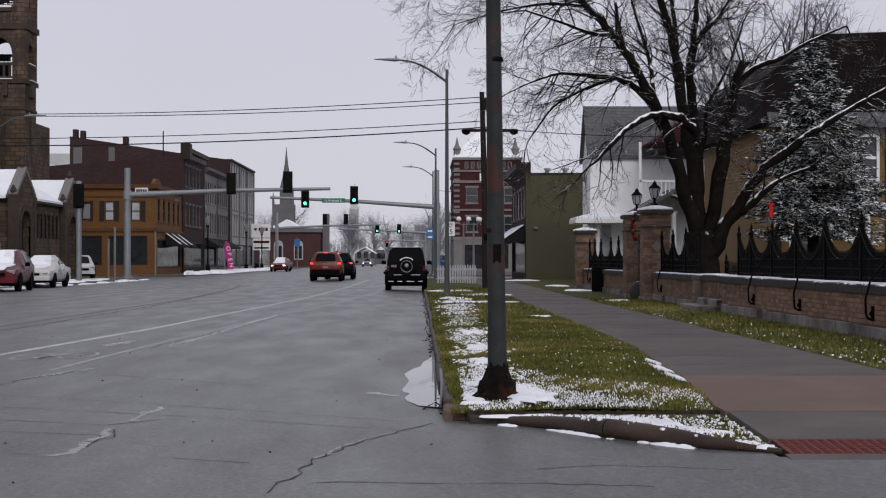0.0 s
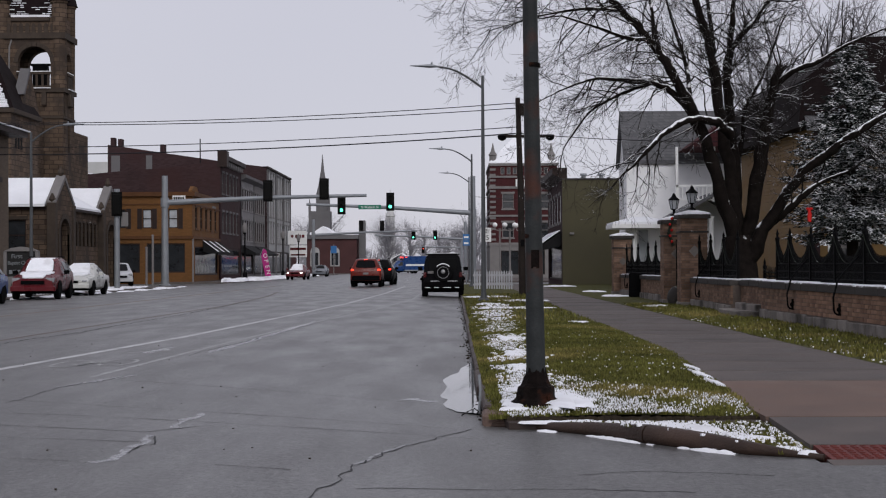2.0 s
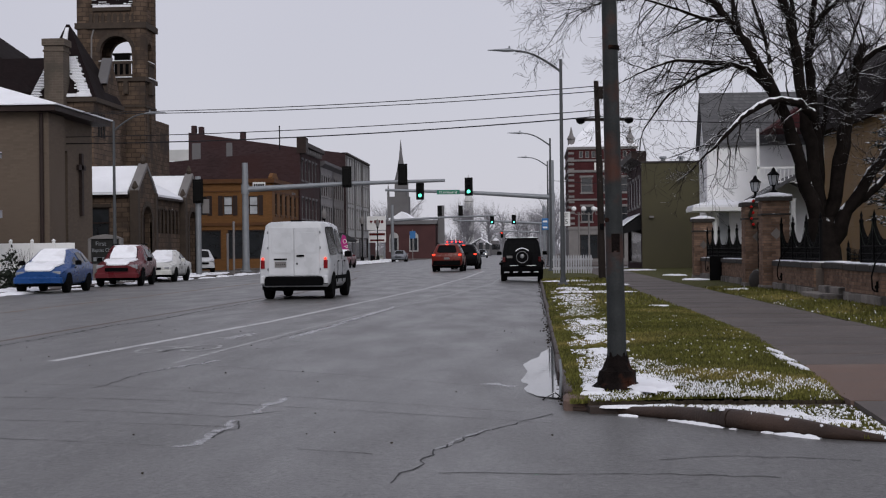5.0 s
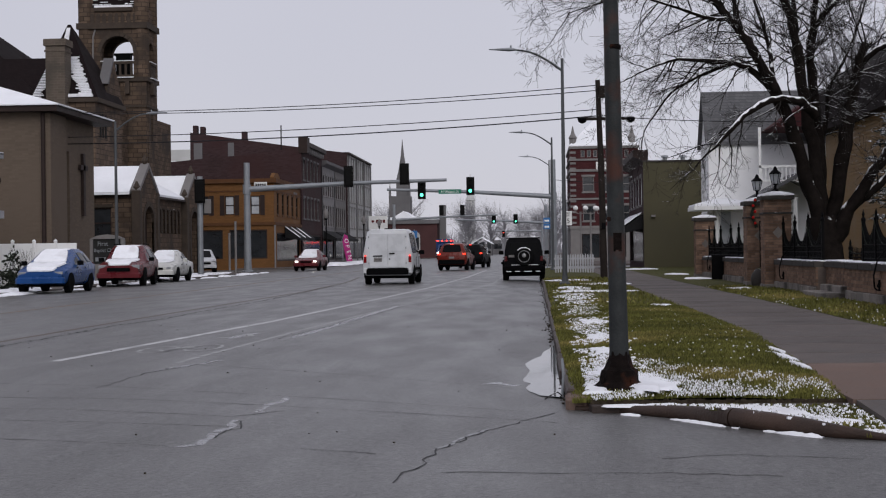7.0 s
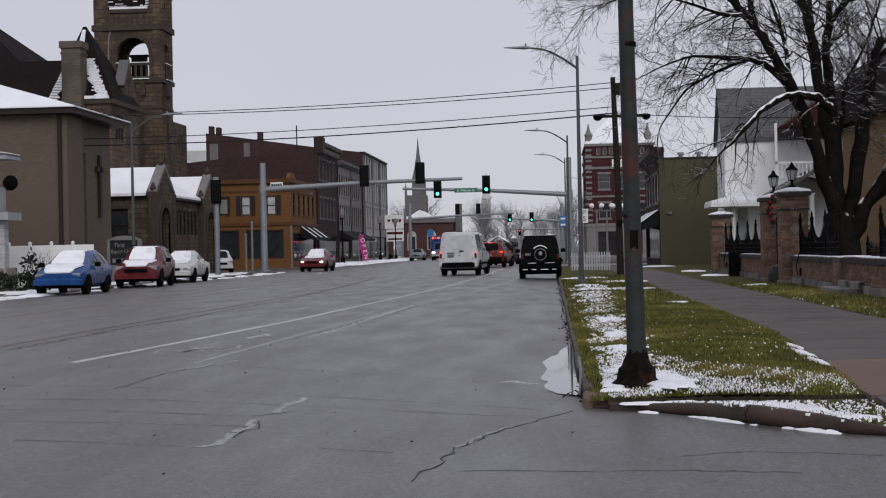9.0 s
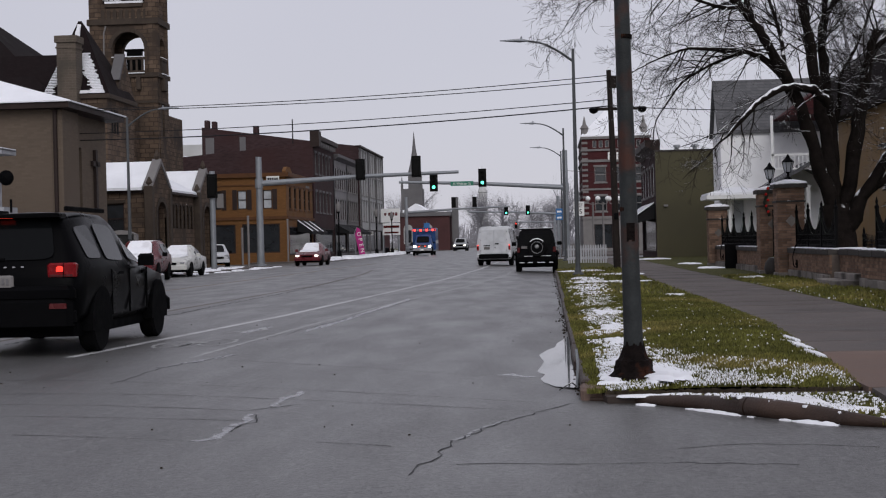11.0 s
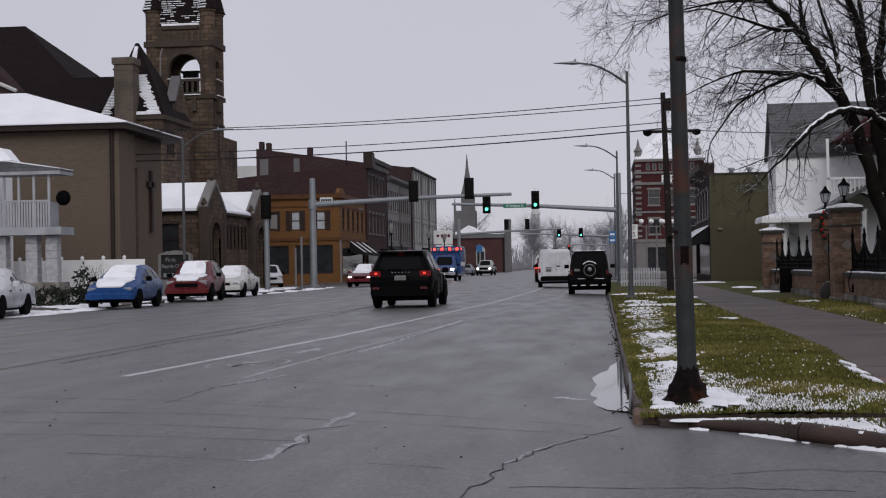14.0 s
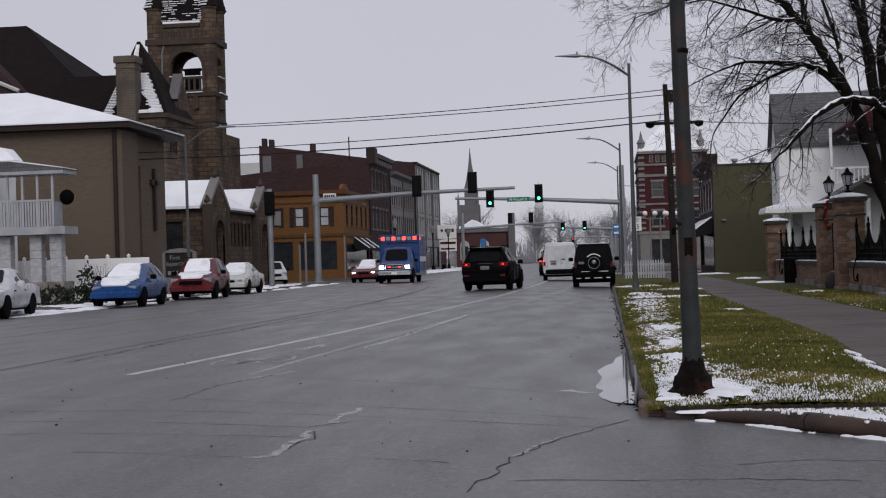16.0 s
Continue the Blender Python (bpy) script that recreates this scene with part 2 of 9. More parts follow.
    "awning": mat("black_canvas_awning", (0.012, 0.012, 0.013), 0.8, 0.15, 4, 0.1),
    "tyre": mat("tyre_rubber", (0.006, 0.006, 0.0065), 0.85, 0.2, 12, 0.15, 60, spec=0.04),
    "rim": mat("alloy_rim", (0.32, 0.32, 0.33), 0.4, 0.2, 12, 0.05, metal=0.6),
    "rim_dark": mat("dark_steel_rim", (0.035, 0.035, 0.037), 0.5, 0.2, 12, 0.05, metal=0.4),
    "black_plastic": mat("black_plastic", (0.004, 0.004, 0.0045), 0.7, 0.15, 8, 0.1, 60, spec=0.02),
    "car_glass": mat("tinted_car_glass", (0.004, 0.0045, 0.005), 0.12, 0.2, 3, 0.0, spec=0.1, rough_var=0.03),
    "chrome": mat("chrome", (0.55, 0.55, 0.56), 0.15, 0.08, 9, 0, metal=1.0, rough_var=0.05),
    "far_brick": mat("distant_brick", (0.075, 0.036, 0.036), 0.9, 0.2, 0.4, 0.1, 8),
    "far_grey": mat("distant_grey_stone", (0.14, 0.135, 0.14), 0.9, 0.15, 0.4, 0.1, 8),
    "far_white": mat("distant_white_paint", (0.5, 0.5, 0.5), 0.8, 0.08, 0.6, 0.05, 8),
}


def paint(name, base, dirt=0.12):
    return mat(name, base, 0.3, dirt, 2.2, 0.02, 40, spec=0.03 if sum(base) < 0.05 else 0.3, rough_var=0.08)


for key, base in (("p_white", (0.54, 0.55, 0.575)), ("p_black", (0.0025, 0.0025, 0.003)), ("p_orange", (0.12, 0.014, 0.008)), ("p_blue", (0.006, 0.048, 0.18)),
                  ("p_red", (0.095, 0.008, 0.012)), ("p_amb", (0.014, 0.05, 0.165)), ("p_grey", (0.13, 0.14, 0.16)), ("p_silver", (0.32, 0.33, 0.34)), ("p_cream", (0.5, 0.5, 0.48)), ("p_darkblack", (0.007, 0.007, 0.008))):
    M[key] = paint("car_paint_" + key[2:], base)


# ---- building blocks ----
def part(name, bm, material, parent=None, label="", smooth=None):
    """Links a bmesh as one mesh object under a thing or a part."""
    me = bpy.data.meshes.new(name)
    bm.to_mesh(me)
    bm.free()
    me.materials.append(M[material])
    if smooth is not None:
        me.shade_smooth()
        me.set_sharp_from_angle(angle=radians(smooth))
    ob = new(name, me)
    if parent:
        ob.parent = parent
    return tagged(ob, label)


def thing(name, at, label, category, group="", kind="", rz=0):
    ob = new(name)
    ob.empty_display_size = 0.2
    ob.matrix_basis = pose(*at, 0, 0, rz)
    return tagged(ob, label, category, group, kind)


def single(name, bm, material, label, category="", group="", kind="", smooth=None):
    """A thing of one mesh."""
    return tagged(part(name, bm, material, None, "", smooth), label, category, group, kind)


def box(bm, x0, x1, y0, y1, z0, z1):
    v = [bm.verts.new(p) for p in ((x0, y0, z0), (x1, y0, z0), (x1, y1, z0), (x0, y1, z0), (x0, y0, z1), (x1, y0, z1), (x1, y1, z1), (x0, y1, z1))]
    for f in ((3, 2, 1, 0), (4, 5, 6, 7), (0, 1, 5, 4), (1, 2, 6, 5), (2, 3, 7, 6), (3, 0, 4, 7)):
        bm.faces.new([v[i] for i in f])
    return v


def block(bm, x0, x1, y0, y1, z0, z1, r=0.01):
    """A box with chamfered upright edges and top."""
    def ring(d, z):
        return [bm.verts.new(p) for p in ((x0 + r + d, y0 + d, z), (x1 - r - d, y0 + d, z), (x1 - d, y0 + r + d, z), (x1 - d, y1 - r - d, z), (x1 - r - d, y1 - d, z), (x0 + r + d, y1 - d, z), (x0 + d, y1 - r - d, z), (x0 + d, y0 + r + d, z))]
    rings = [ring(0, z0), ring(0, z1 - r), ring(r, z1)]
    for a, b in zip(rings, rings[1:]):
        for i in range(8):
            bm.faces.new((a[i], a[(i + 1) % 8], b[(i + 1) % 8], b[i]))
    bm.faces.new(rings[0][::-1]), bm.faces.new(rings[-1])


def prism(bm, pts, axis, a, b):
    """A polygon in the plane across axis ('x', 'y' or 'z'), drawn out from a to b."""
    def at(p, q):
        return {"x": (q, p[0], p[1]), "y": (p[0], q, p[1]), "z": (p[0], p[1], q)}[axis]
    lo, hi = [bm.verts.new(at(p, a)) for p in pts], [bm.verts.new(at(p, b)) for p in pts]
    n = len(pts)
    for i in range(n):
        bm.faces.new((lo[i], lo[(i + 1) % n], hi[(i + 1) % n], hi[i]))
    bm.faces.new(lo[::-1]), bm.faces.new(hi)
    bmesh.ops.recalc_face_normals(bm, faces=bm.faces)


def tube(bm, pts, radii, n=8, caps=True):
    """A tube along points, with a radius at each."""
    rings = []
    side = None
    for i, p in enumerate(pts):
        p = Vector(p)
        way = (Vector(pts[min(i + 1, len(pts) - 1)]) - Vector(pts[max(i - 1, 0)])).normalized()
        if side is None:
            side = way.orthogonal().normalized()
        side = (side - way * side.dot(way)).normalized()
        up = way.cross(side)
        r = radii[i] if isinstance(radii, (list, tuple)) else radii
        rings.append([bm.verts.new(p + r * (math.cos(k * math.tau / n) * side + math.sin(k * math.tau / n) * up)) for k in range(n)])
    for a, b in zip(rings, rings[1:]):
        for k in range(n):
            bm.faces.new((a[k], a[(k + 1) % n], b[(k + 1) % n], b[k]))
    if caps:
        bm.faces.new(rings[0][::-1]), bm.faces.new(rings[-1])


def lathe(bm, prof, n=20, axis="z", centre=(0, 0, 0)):
    """A profile of (radius, height) turned round an axis."""
    def at(r, h, k):
        c, s = r * math.cos(k * math.tau / n), r * math.sin(k * math.tau / n)
        p = {"z": (c, s, h), "x": (h, c, s), "y": (s, h, c)}[axis]
        return Vector(p) + Vector(centre)
    rings = [[bm.verts.new(at(r, h, k)) for k in range(n)] for r, h in prof]
    for a, b in zip(rings, rings[1:]):
        for k in range(n):
            bm.faces.new((a[k], a[(k + 1) % n], b[(k + 1) % n], b[k]))
    for ring, (r, _) in ((rings[0][::-1], prof[0]), (rings[-1], prof[-1])):
        if r > 1e-4:
            bm.faces.new(ring)


def B():
    return bmesh.new()


def lettering(name, text, size, m, parent, label, material, squeeze=1.0):
    """Raised letters, centred on the pose m in the parent's space."""
    cu = bpy.data.curves.new(name, "FONT")
    cu.body, cu.size, cu.align_x, cu.align_y, cu.extrude = text, size, "CENTER", "CENTER", 0.004
    cu.materials.append(M[material])
    ob = new(name, cu)
    ob.parent = parent
    ob.matrix_basis = m @ Matrix.Diagonal((squeeze, 1, 1, 1))
    return tagged(ob, label)


# ---- ground, road, pavements ----
def crown(x):
    """The height of the road across its width."""
    if x > -4:
        return -0.14 * min(1, (x + 4) / 4.3) ** 1.5
    if x < -12:
        return -0.07 * min(1, (-12 - x) / 5.5) ** 1.5
    return 0.0


def asphalt():
    m = bpy.data.materials.new("damp_asphalt")
    m.use_nodes = True
    n, l = m.node_tree.nodes, m.node_tree.links
    b = n["Principled BSDF"]
    co = n.new("ShaderNodeTexCoord").outputs["Object"]
    stretch = n.new("ShaderNodeMapping")
    stretch.inputs["Scale"].default_value = (1.0, 0.22, 1.0)
    l.new(co, stretch.inputs[0])

    def noise_at(src, s, d=6):
        t = n.new("ShaderNodeTexNoise")
        t.inputs["Scale"].default_value, t.inputs["Detail"].default_value = s, d
        l.new(src, t.inputs["Vector"])
        return t.outputs[0]

    def ramp(v, a, c, lo, hi):
        r = n.new("ShaderNodeMapRange")
        for k, q in zip(("From Min", "From Max", "To Min", "To Max"), (a, c, lo, hi)):
            r.inputs[k].default_value = q
        l.new(v, r.inputs["Value"])
        return r.outputs[0]

    def mixed(f, a, c, blend="MIX"):
        x = n.new("ShaderNodeMix")
        x.data_type, x.blend_type = "RGBA", blend
        for sock, v in ((x.inputs[0], f), (x.inputs[6], a), (x.inputs[7], c)):
            if isinstance(v, (tuple, float)):
                sock.default_value = v if isinstance(v, float) else (*v, 1)
            else:
                l.new(v, sock)
        return x.outputs[2]

    coarse = n.new("ShaderNodeMapping")
    coarse.inputs["Scale"].default_value = (1.0, 0.3, 1.0)
    l.new(co, coarse.inputs[0])
    lanes = noise_at(stretch.outputs[0], 0.55)
    blot, grit, speck = noise_at(co, 0.8), noise_at(co, 140, 2), noise_at(co, 32, 3)
    col = mixed(ramp(lanes, 0.35, 0.65, 0, 1), (0.04, 0.0395, 0.041), (0.07, 0.069, 0.072))
    col = mixed(ramp(blot, 0.5, 0.72, 0, 0.6), col, (0.045, 0.045, 0.047))
    across = n.new("ShaderNodeMapping")
    across.inputs["Scale"].default_value = (0.05, 0.55, 1.0)
    l.new(co, across.inputs[0])
    col = mixed(ramp(noise_at(across.outputs[0], 1.0, 3), 0.4, 0.6, 0, 0.55), col, (0.077, 0.076, 0.079))
    col = mixed(ramp(noise_at(co, 3.5, 8), 0.45, 0.75, 0, 0.5), col, (0.05, 0.049, 0.05))
    col = mixed(ramp(noise_at(coarse.outputs[0], 42, 3), 0.42, 0.6, 0, 0.75), col, (0.035, 0.035, 0.036))
    col = mixed(ramp(noise_at(coarse.outputs[0], 27, 3), 0.52, 0.66, 0, 0.6), col, (0.15, 0.148, 0.145))
    col = mixed(ramp(grit, 0.35, 0.68, 0, 0.8), col, (0.17, 0.166, 0.162))
    col = mixed(ramp(speck, 0.5, 0.68, 0, 0.85), col, (0.03, 0.03, 0.03))
    l.new(col, b.inputs["Base Color"])
    l.new(ramp(noise_at(stretch.outputs[0], 1.6, 8), 0.3, 0.7, 0.3, 0.46), b.inputs["Roughness"])
    bp = n.new("ShaderNodeBump")
    bp.inputs["Strength"].default_value, bp.inputs["Distance"].default_value = 0.75, 0.012
    l.new(mixed(0.5, noise_at(co, 75, 3), speck), bp.inputs["Height"])
    l.new(bp.outputs[0], b.inputs["Normal"])
    return m


M["asphalt"] = asphalt()


def sheet(bm, xs, ys, height):
    g = [[bm.verts.new((x, y, height(x, y))) for x in xs] for y in ys]
    for r0, r1 in zip(g, g[1:]):
        for i in range(len(xs) - 1):
            bm.faces.new((r0[i], r0[i + 1], r1[i + 1], r1[i]))


def band(bm, pts, width, lift=0.002, z=None, ragged=0.0, rnd=None):
    """A strip lying on the road along points (x, y)."""
    fine = []
    for (xa, ya), (xb, yb) in zip(pts, pts[1:]):
        k = max(2, int(math.hypot(xb - xa, yb - ya) / (0.13 if ragged else 1.5)))
        fine += [(xa + (xb - xa) * i / k, ya + (yb - ya) * i / k) for i in range(k)]
    fine.append(pts[-1])
    pairs = []
    for i, (x, y) in enumerate(fine):
        a, b = fine[max(i - 1, 0)], fine[min(i + 1, len(fine) - 1)]
        dx, dy = b[0] - a[0], b[1] - a[1]
        s = math.hypot(dx, dy) or 1
        nx, ny = -dy / s, dx / s
        w = width / 2
        j = 0.0
        if ragged:
            w *= rnd.uniform(0.35, 1.5)
            j = rnd.uniform(-ragged, ragged)
        row = []
        for q in (w + j, -w + j):
            px, py = x + nx * q, y + ny * q
            row.append(bm.verts.new((px, py, (crown(px) if z is None else z) + lift)))
        pairs.append(row)
    for a, b in zip(pairs, pairs[1:]):
        bm.faces.new((a[0], a[1], b[1], b[0]))
    bmesh.ops.recalc_face_normals(bm, faces=bm.faces)


KERB_X, LEFT_X = 0.3, -17.6
CROSS = (97.0, 119.0)


def ground():
    bm = B()
    sheet(bm, [-3000, -300, -60, 60, 300, 3000], [-300, 0, 300, 700, 4000], lambda x, y: -0.32)
    single("ground", bm, "earth", "winter earth with patchy snow reaching the horizon", "ground", kind="structure")
    bm = B()
    xs = [LEFT_X + 0.08 + (KERB_X - LEFT_X - 0.16) * i / 34 for i in range(35)]
    sheet(bm, xs, [-12, 0, 10, 20, 40, 80, 160, 320, 700], lambda x, y: crown(x))
    single("road", bm, "asphalt", "damp patched grey asphalt street", "road", kind="structure")
    bm = B()
    sheet(bm, [KERB_X - 0.08, 1, 3, 8, 40], [-12, -4, 4, 8, 10.15], lambda x, y: -0.14)
    sheet(bm, [KERB_X - 0.08, 0.31, 1, 1.7, 2.45], [10.15, 10.6, 11.4, 12.9], lambda x, y: -0.14)
    sheet(bm, [KERB_X - 0.08, 10, 40], [CROSS[0], 108, CROSS[1]], lambda x, y: -0.14)
    sheet(bm, [-60, -30, LEFT_X + 0.08], [CROSS[0], 108, CROSS[1]], lambda x, y: -0.14)
    sheet(bm, [-60, -30, LEFT_X + 0.08], [224, 237, 250], lambda x, y: -0.14)
    sheet(bm, [KERB_X - 0.08, 10, 60], [224, 237, 250], lambda x, y: -0.14)
    sheet(bm, [-60, -30, LEFT_X + 0.08], [-12, 4, 20, 46], lambda x, y: -0.07)
    single("road_side_streets", bm, "asphalt", "damp asphalt of the side streets", "road", kind="structure")


ground()


def markings():
    def line(name, pts, w, material, label):
        bm = B()
        band(bm, pts, w, 0.002)
        single(name, bm, material, label, "road marking", kind="structure")
    line("lane_line", [(-5.5, 16.7), (-5.25, 19.3), (-4.65, 26), (-3.98, 38.4), (-3.5, 49), (-3.12, 67), (-3.0, 90)], 0.13, "paint_white", "worn solid white lane line on asphalt")
    line("bike_lane_line", [(-4.0, 16.3), (-3.7, 22.4), (-3.25, 30.2), (-2.3, 42.5), (-1.62, 57), (-1.5, 92)], 0.075, "paint_ghost", "faded white bicycle lane line on asphalt")
    line("centre_line", [(-7.6, 14), (-7.5, 27), (-7.1, 45.5), (-7.55, 60), (-8.3, 70)], 0.11, "paint_faint", "faded yellow turn lane line on asphalt")
    line("far_centre_line", [(-11.3, 22), (-11.2, 45), (-11.0, 95)], 0.11, "paint_yellow", "faded yellow line on asphalt")
    for y in (124, 140, 156):
        line("lane_dash", [(-4.0, y), (-4.0, y + 4)], 0.11, "paint_white", "short white lane dash on asphalt")
    line("stop_line", [(-9, 94.5), (-1.6, 94.5)], 0.4, "paint_white", "worn white stop line before the crossing")
    # bicycle symbol
    bm = B()
    for cx, cy in ((-4.78, 18.6), (-4.27, 18.9)):
        ring = [(cx + 0.21 * math.cos(a * math.tau / 14), cy + 0.62 * math.sin(a * math.tau / 14)) for a in range(15)]
        band(bm, ring, 0.05, 0.003)
    for seg in ([(-4.78, 18.6), (-4.6, 18.2), (-4.4, 19.0), (-4.27, 18.9)], [(-4.6, 18.2), (-4.52, 19.2)]):
        band(bm, seg, 0.05, 0.003)
    for seg in ([(-4.6, 21.0), (-4.15, 21.5)], [(-4.15, 21.5), (-4.3, 22.1)]):
        band(bm, seg, 0.09, 0.003)
    single("bicycle_marking", bm, "paint_ghost", "faded white bicycle symbol and arrow on asphalt", "road marking", kind="structure")
    rnd = random.Random(4)

    def cracks(name, lines, w, material, label, ragged):
        bm = B()
        for pts in lines:
            band(bm, pts, w, 0.0025, ragged=ragged, rnd=rnd)
        single(name, bm, material, label, "road crack", kind="structure")
    cracks("tar_crack", [[(-0.86, 8.3), (-0.83, 8.55), (-0.74, 8.97), (-0.67, 9.76), (-0.51, 10.43), (-0.33, 11.0), (-0.11, 11.63), (0.1, 12.2)],
                         [(-4.0, 13.3), (-3.95, 15.18), (-3.77, 15.8), (-3.69, 16.5)], [(-3.62, 20.2), (-3.63, 21.3), (-3.44, 23.5), (-3.11, 29.2), (-2.71, 39.8)],
                         [(-2.19, 9.96), (-2.21, 10.27), (-2.15, 10.48), (-2.19, 10.95)],
                         [(-0.6, 8.75), (0.5, 9.0), (1.4, 8.85)], [(0.75, 9.6), (1.3, 9.75), (2.0, 9.5)]],
           0.013, "tar", "ragged dark cracks in the asphalt", 0.03)
    cracks("long_crack", [[(-7.17, 19.2), (-7.13, 21.8), (-7.19, 24.8), (-6.95, 27.2), (-6.98, 30.6), (-6.88, 38.9), (-7.3, 58.0)]], 0.05, "tar", "long ragged dark crack along the lanes", 0.06)
    cracks("joint_crack", [[(-9, 14.9), (-4.14, 13.59), (-3.13, 13.11), (-2.15, 12.8), (-0.13, 12.21)], [(-3.63, 15.96), (-1.94, 15.09), (-0.27, 14.24)], [(-9, 12.5), (-3.49, 11.45), (-2.33, 11.2), (-2.02, 11.69)], [(-3.5, 20.4), (0.1, 18.9)],
                           [(-3.4, 24.2), (0.1, 22.6)], [(-3.1, 28.4), (0.1, 27)], [(-2.9, 34), (0.1, 32.5)], [(-2.5, 41), (0.1, 39.5)], [(-1.55, 9.55), (-1.05, 9.44)], [(-3.6, 9.7), (-2.4, 9.5)], [(-6.5, 12.75), (-3.16, 12.27), (-1.69, 11.92), (0.11, 11.53)], [(-6, 10.95), (-4.04, 10.76), (-2.2, 10.58)]],
           0.011, "tar", "thin transverse joints in the asphalt", 0.012)
    cracks("silted_crack", [[(-0.7, 9.7), (-0.61, 10.02), (-0.53, 10.45), (-0.37, 10.96)], [(-3.95, 15.2), (-3.79, 15.8), (-3.7, 16.5)]], 0.03, "pale_crack", "pale silt along the asphalt cracks", 0.012)
    bm = B()
    for _ in range(230):
        y = 12.9 + 60 * rnd.random() ** 1.3
        x = 0.215 - abs(rnd.gauss(0, 0.025 + 0.03 * math.sin(y * 0.7) ** 4)) * (1 + y / 90)
        r = rnd.uniform(0.008, 0.03) * (1 + y / 60)
        z = crown(x)
        a = rnd.uniform(0, 6.28)
        prism(bm, [(x + r * 0.5 * math.cos(a + q), y + r * 1.6 * math.sin(a + q)) for q in (0, 1.3, 2.4, 3.6, 5)], "z", z, z + rnd.uniform(0.006, 0.02))
    single("gutter_debris", bm, "soil", "wet leaf litter and silt in the gutter", "debris", kind="stuff")
    # pebbles and grit
    bm = B()
    for _ in range(70):
        x, y, r = rnd.uniform(-7, 0.1), rnd.uniform(8, 26), rnd.uniform(0.004, 0.01)
        z = crown(x)
        prism(bm, [(x + r * math.cos(a) * rnd.uniform(0.7, 1.2), y + r * math.sin(a)) for a in (0, 1.2, 2.4, 3.7, 5)], "z", z, z + r)
    tagged(single("gravel", bm, "soil", "scattered grit and wet leaf bits on asphalt", "gravel", kind="stuff"))


markings()


def puddle():
    m = mat("still_water", (0.05, 0.05, 0.052), 0.04, 0.05, 2, 0.0, spec=1.0, rough_var=0.02)
    M["water"] = m
    M["film"] = mat("sky_pale_wet_film", (0.24, 0.24, 0.255), 0.25, 0.3, 12, 0.2, 60, spec=0.5, rough_var=0.12, stain=(0.12, 0.12, 0.125))
    rnd = random.Random(8)
    bm = B()
    edge = [(0.215, 20.6), (0.13, 19.9), (0.06, 19.3), (0.02, 18.5), (-0.06, 18.1), (-0.16, 17.3), (-0.15, 16.8), (-0.1, 16.35), (-0.13, 15.9), (-0.17, 15.2), (-0.15, 14.95), (-0.09, 14.75), (-0.13, 14.3), (-0.11, 13.95), (-0.04, 13.75), (0.0, 13.55), (0.12, 13.45), (0.215, 13.35)]
    bm.faces.new([bm.verts.new((x + rnd.uniform(-0.01, 0.01), y, -0.117)) for x, y in edge][::-1])
    bmesh.ops.recalc_face_normals(bm, faces=bm.faces)
    if bm.faces[:][0].normal.z < 0:
        bm.faces[:][0].normal_flip()
    single("puddle", bm, "water", "still meltwater puddle along the kerb", "puddle", kind="structure")
    # thin films of water in the low spots, the sky's reflection painted in as pale colour
    bm = B()
    for pts, w in (([(-2.3, 9.45), (-2.2, 9.8), (-2.24, 10.2)], 0.1), ([(-2.24, 10.25), (-2.22, 10.65), (-2.24, 11.0)], 0.06), ([(-2.18, 11.5), (-2.19, 12.1), (-2.14, 12.7)], 0.08), ([(-4.0, 15.0), (-3.8, 15.8), (-3.6, 16.7)], 0.1), ([(-3.5, 21), (-3.35, 24), (-3.1, 33)], 0.12),
                   ([(-0.5, 14.7), (-0.2, 14.5)], 0.2), ([(-4.35, 20.9), (-4.25, 22.3)], 0.12)):
        band(bm, pts, w, 0.0015, None, 0.035, rnd)
    single("wet_patch", bm, "film", "thin wet patches on the asphalt, sky sheen put into their colour", "puddle", kind="structure")


puddle()


# the rolled corner kerb: foot x, y and height
CORNER = [(0.25, 12.46, 0.02), (0.51, 12.32, 0.045), (0.69, 12.15, 0.065), (1.02, 11.82, 0.1), (1.4, 11.28, 0.135), (1.6, 11.03, 0.13), (1.82, 10.79, 0.115), (2.02, 10.56, 0.09), (2.33, 10.37, 0.04), (2.47, 10.28, 0.02)]


def right_edge(y):
    """Where the verge meets the pavement."""
    return 2.48 + 0.058 * min(max(y - 12.4, 0), 8.4)


def kerbs():
    # straight kerb of the near verge, in stones
    k = thing("kerb", (0, 0, 0), "worn stained concrete kerb beside the grass verge", "kerb", kind="structure")
    rnd = random.Random(2)
    y = 12.98
    while y < 95:
        step = 2.4 if y < 40 else 6
        bm = B()
        d = rnd.uniform(-0.012, 0.012)
        block(bm, KERB_X - 0.085 + d, KERB_X + 0.005 + d, y, y + step - 0.015, -0.3, rnd.uniform(-0.03, -0.008), 0.02)
        part("kerb_stone", bm, "kerb", k)
        y += step
    bm = B()
    block(bm, KERB_X - 0.09, KERB_X + 0.12, 12.5, 12.96, -0.3, -0.035, 0.025)
    part("end_stone", bm, "concrete_warm", k, "pale worn end stone")
    c = thing("kerb_corner", (0, 0, 0), "rounded rust-brown corner kerb before the grass", "kerb", kind="structure")
    for sl in (slice(0, 5), slice(4, 10)):
        pts = [(x + 0.045, y + 0.045, -0.14 + 0.42 * h) for x, y, h in CORNER[sl]]
        if sl.start:
            pts[0] = tuple(Vector(pts[0]).lerp(Vector(pts[1]), 0.03))
        bm = B()
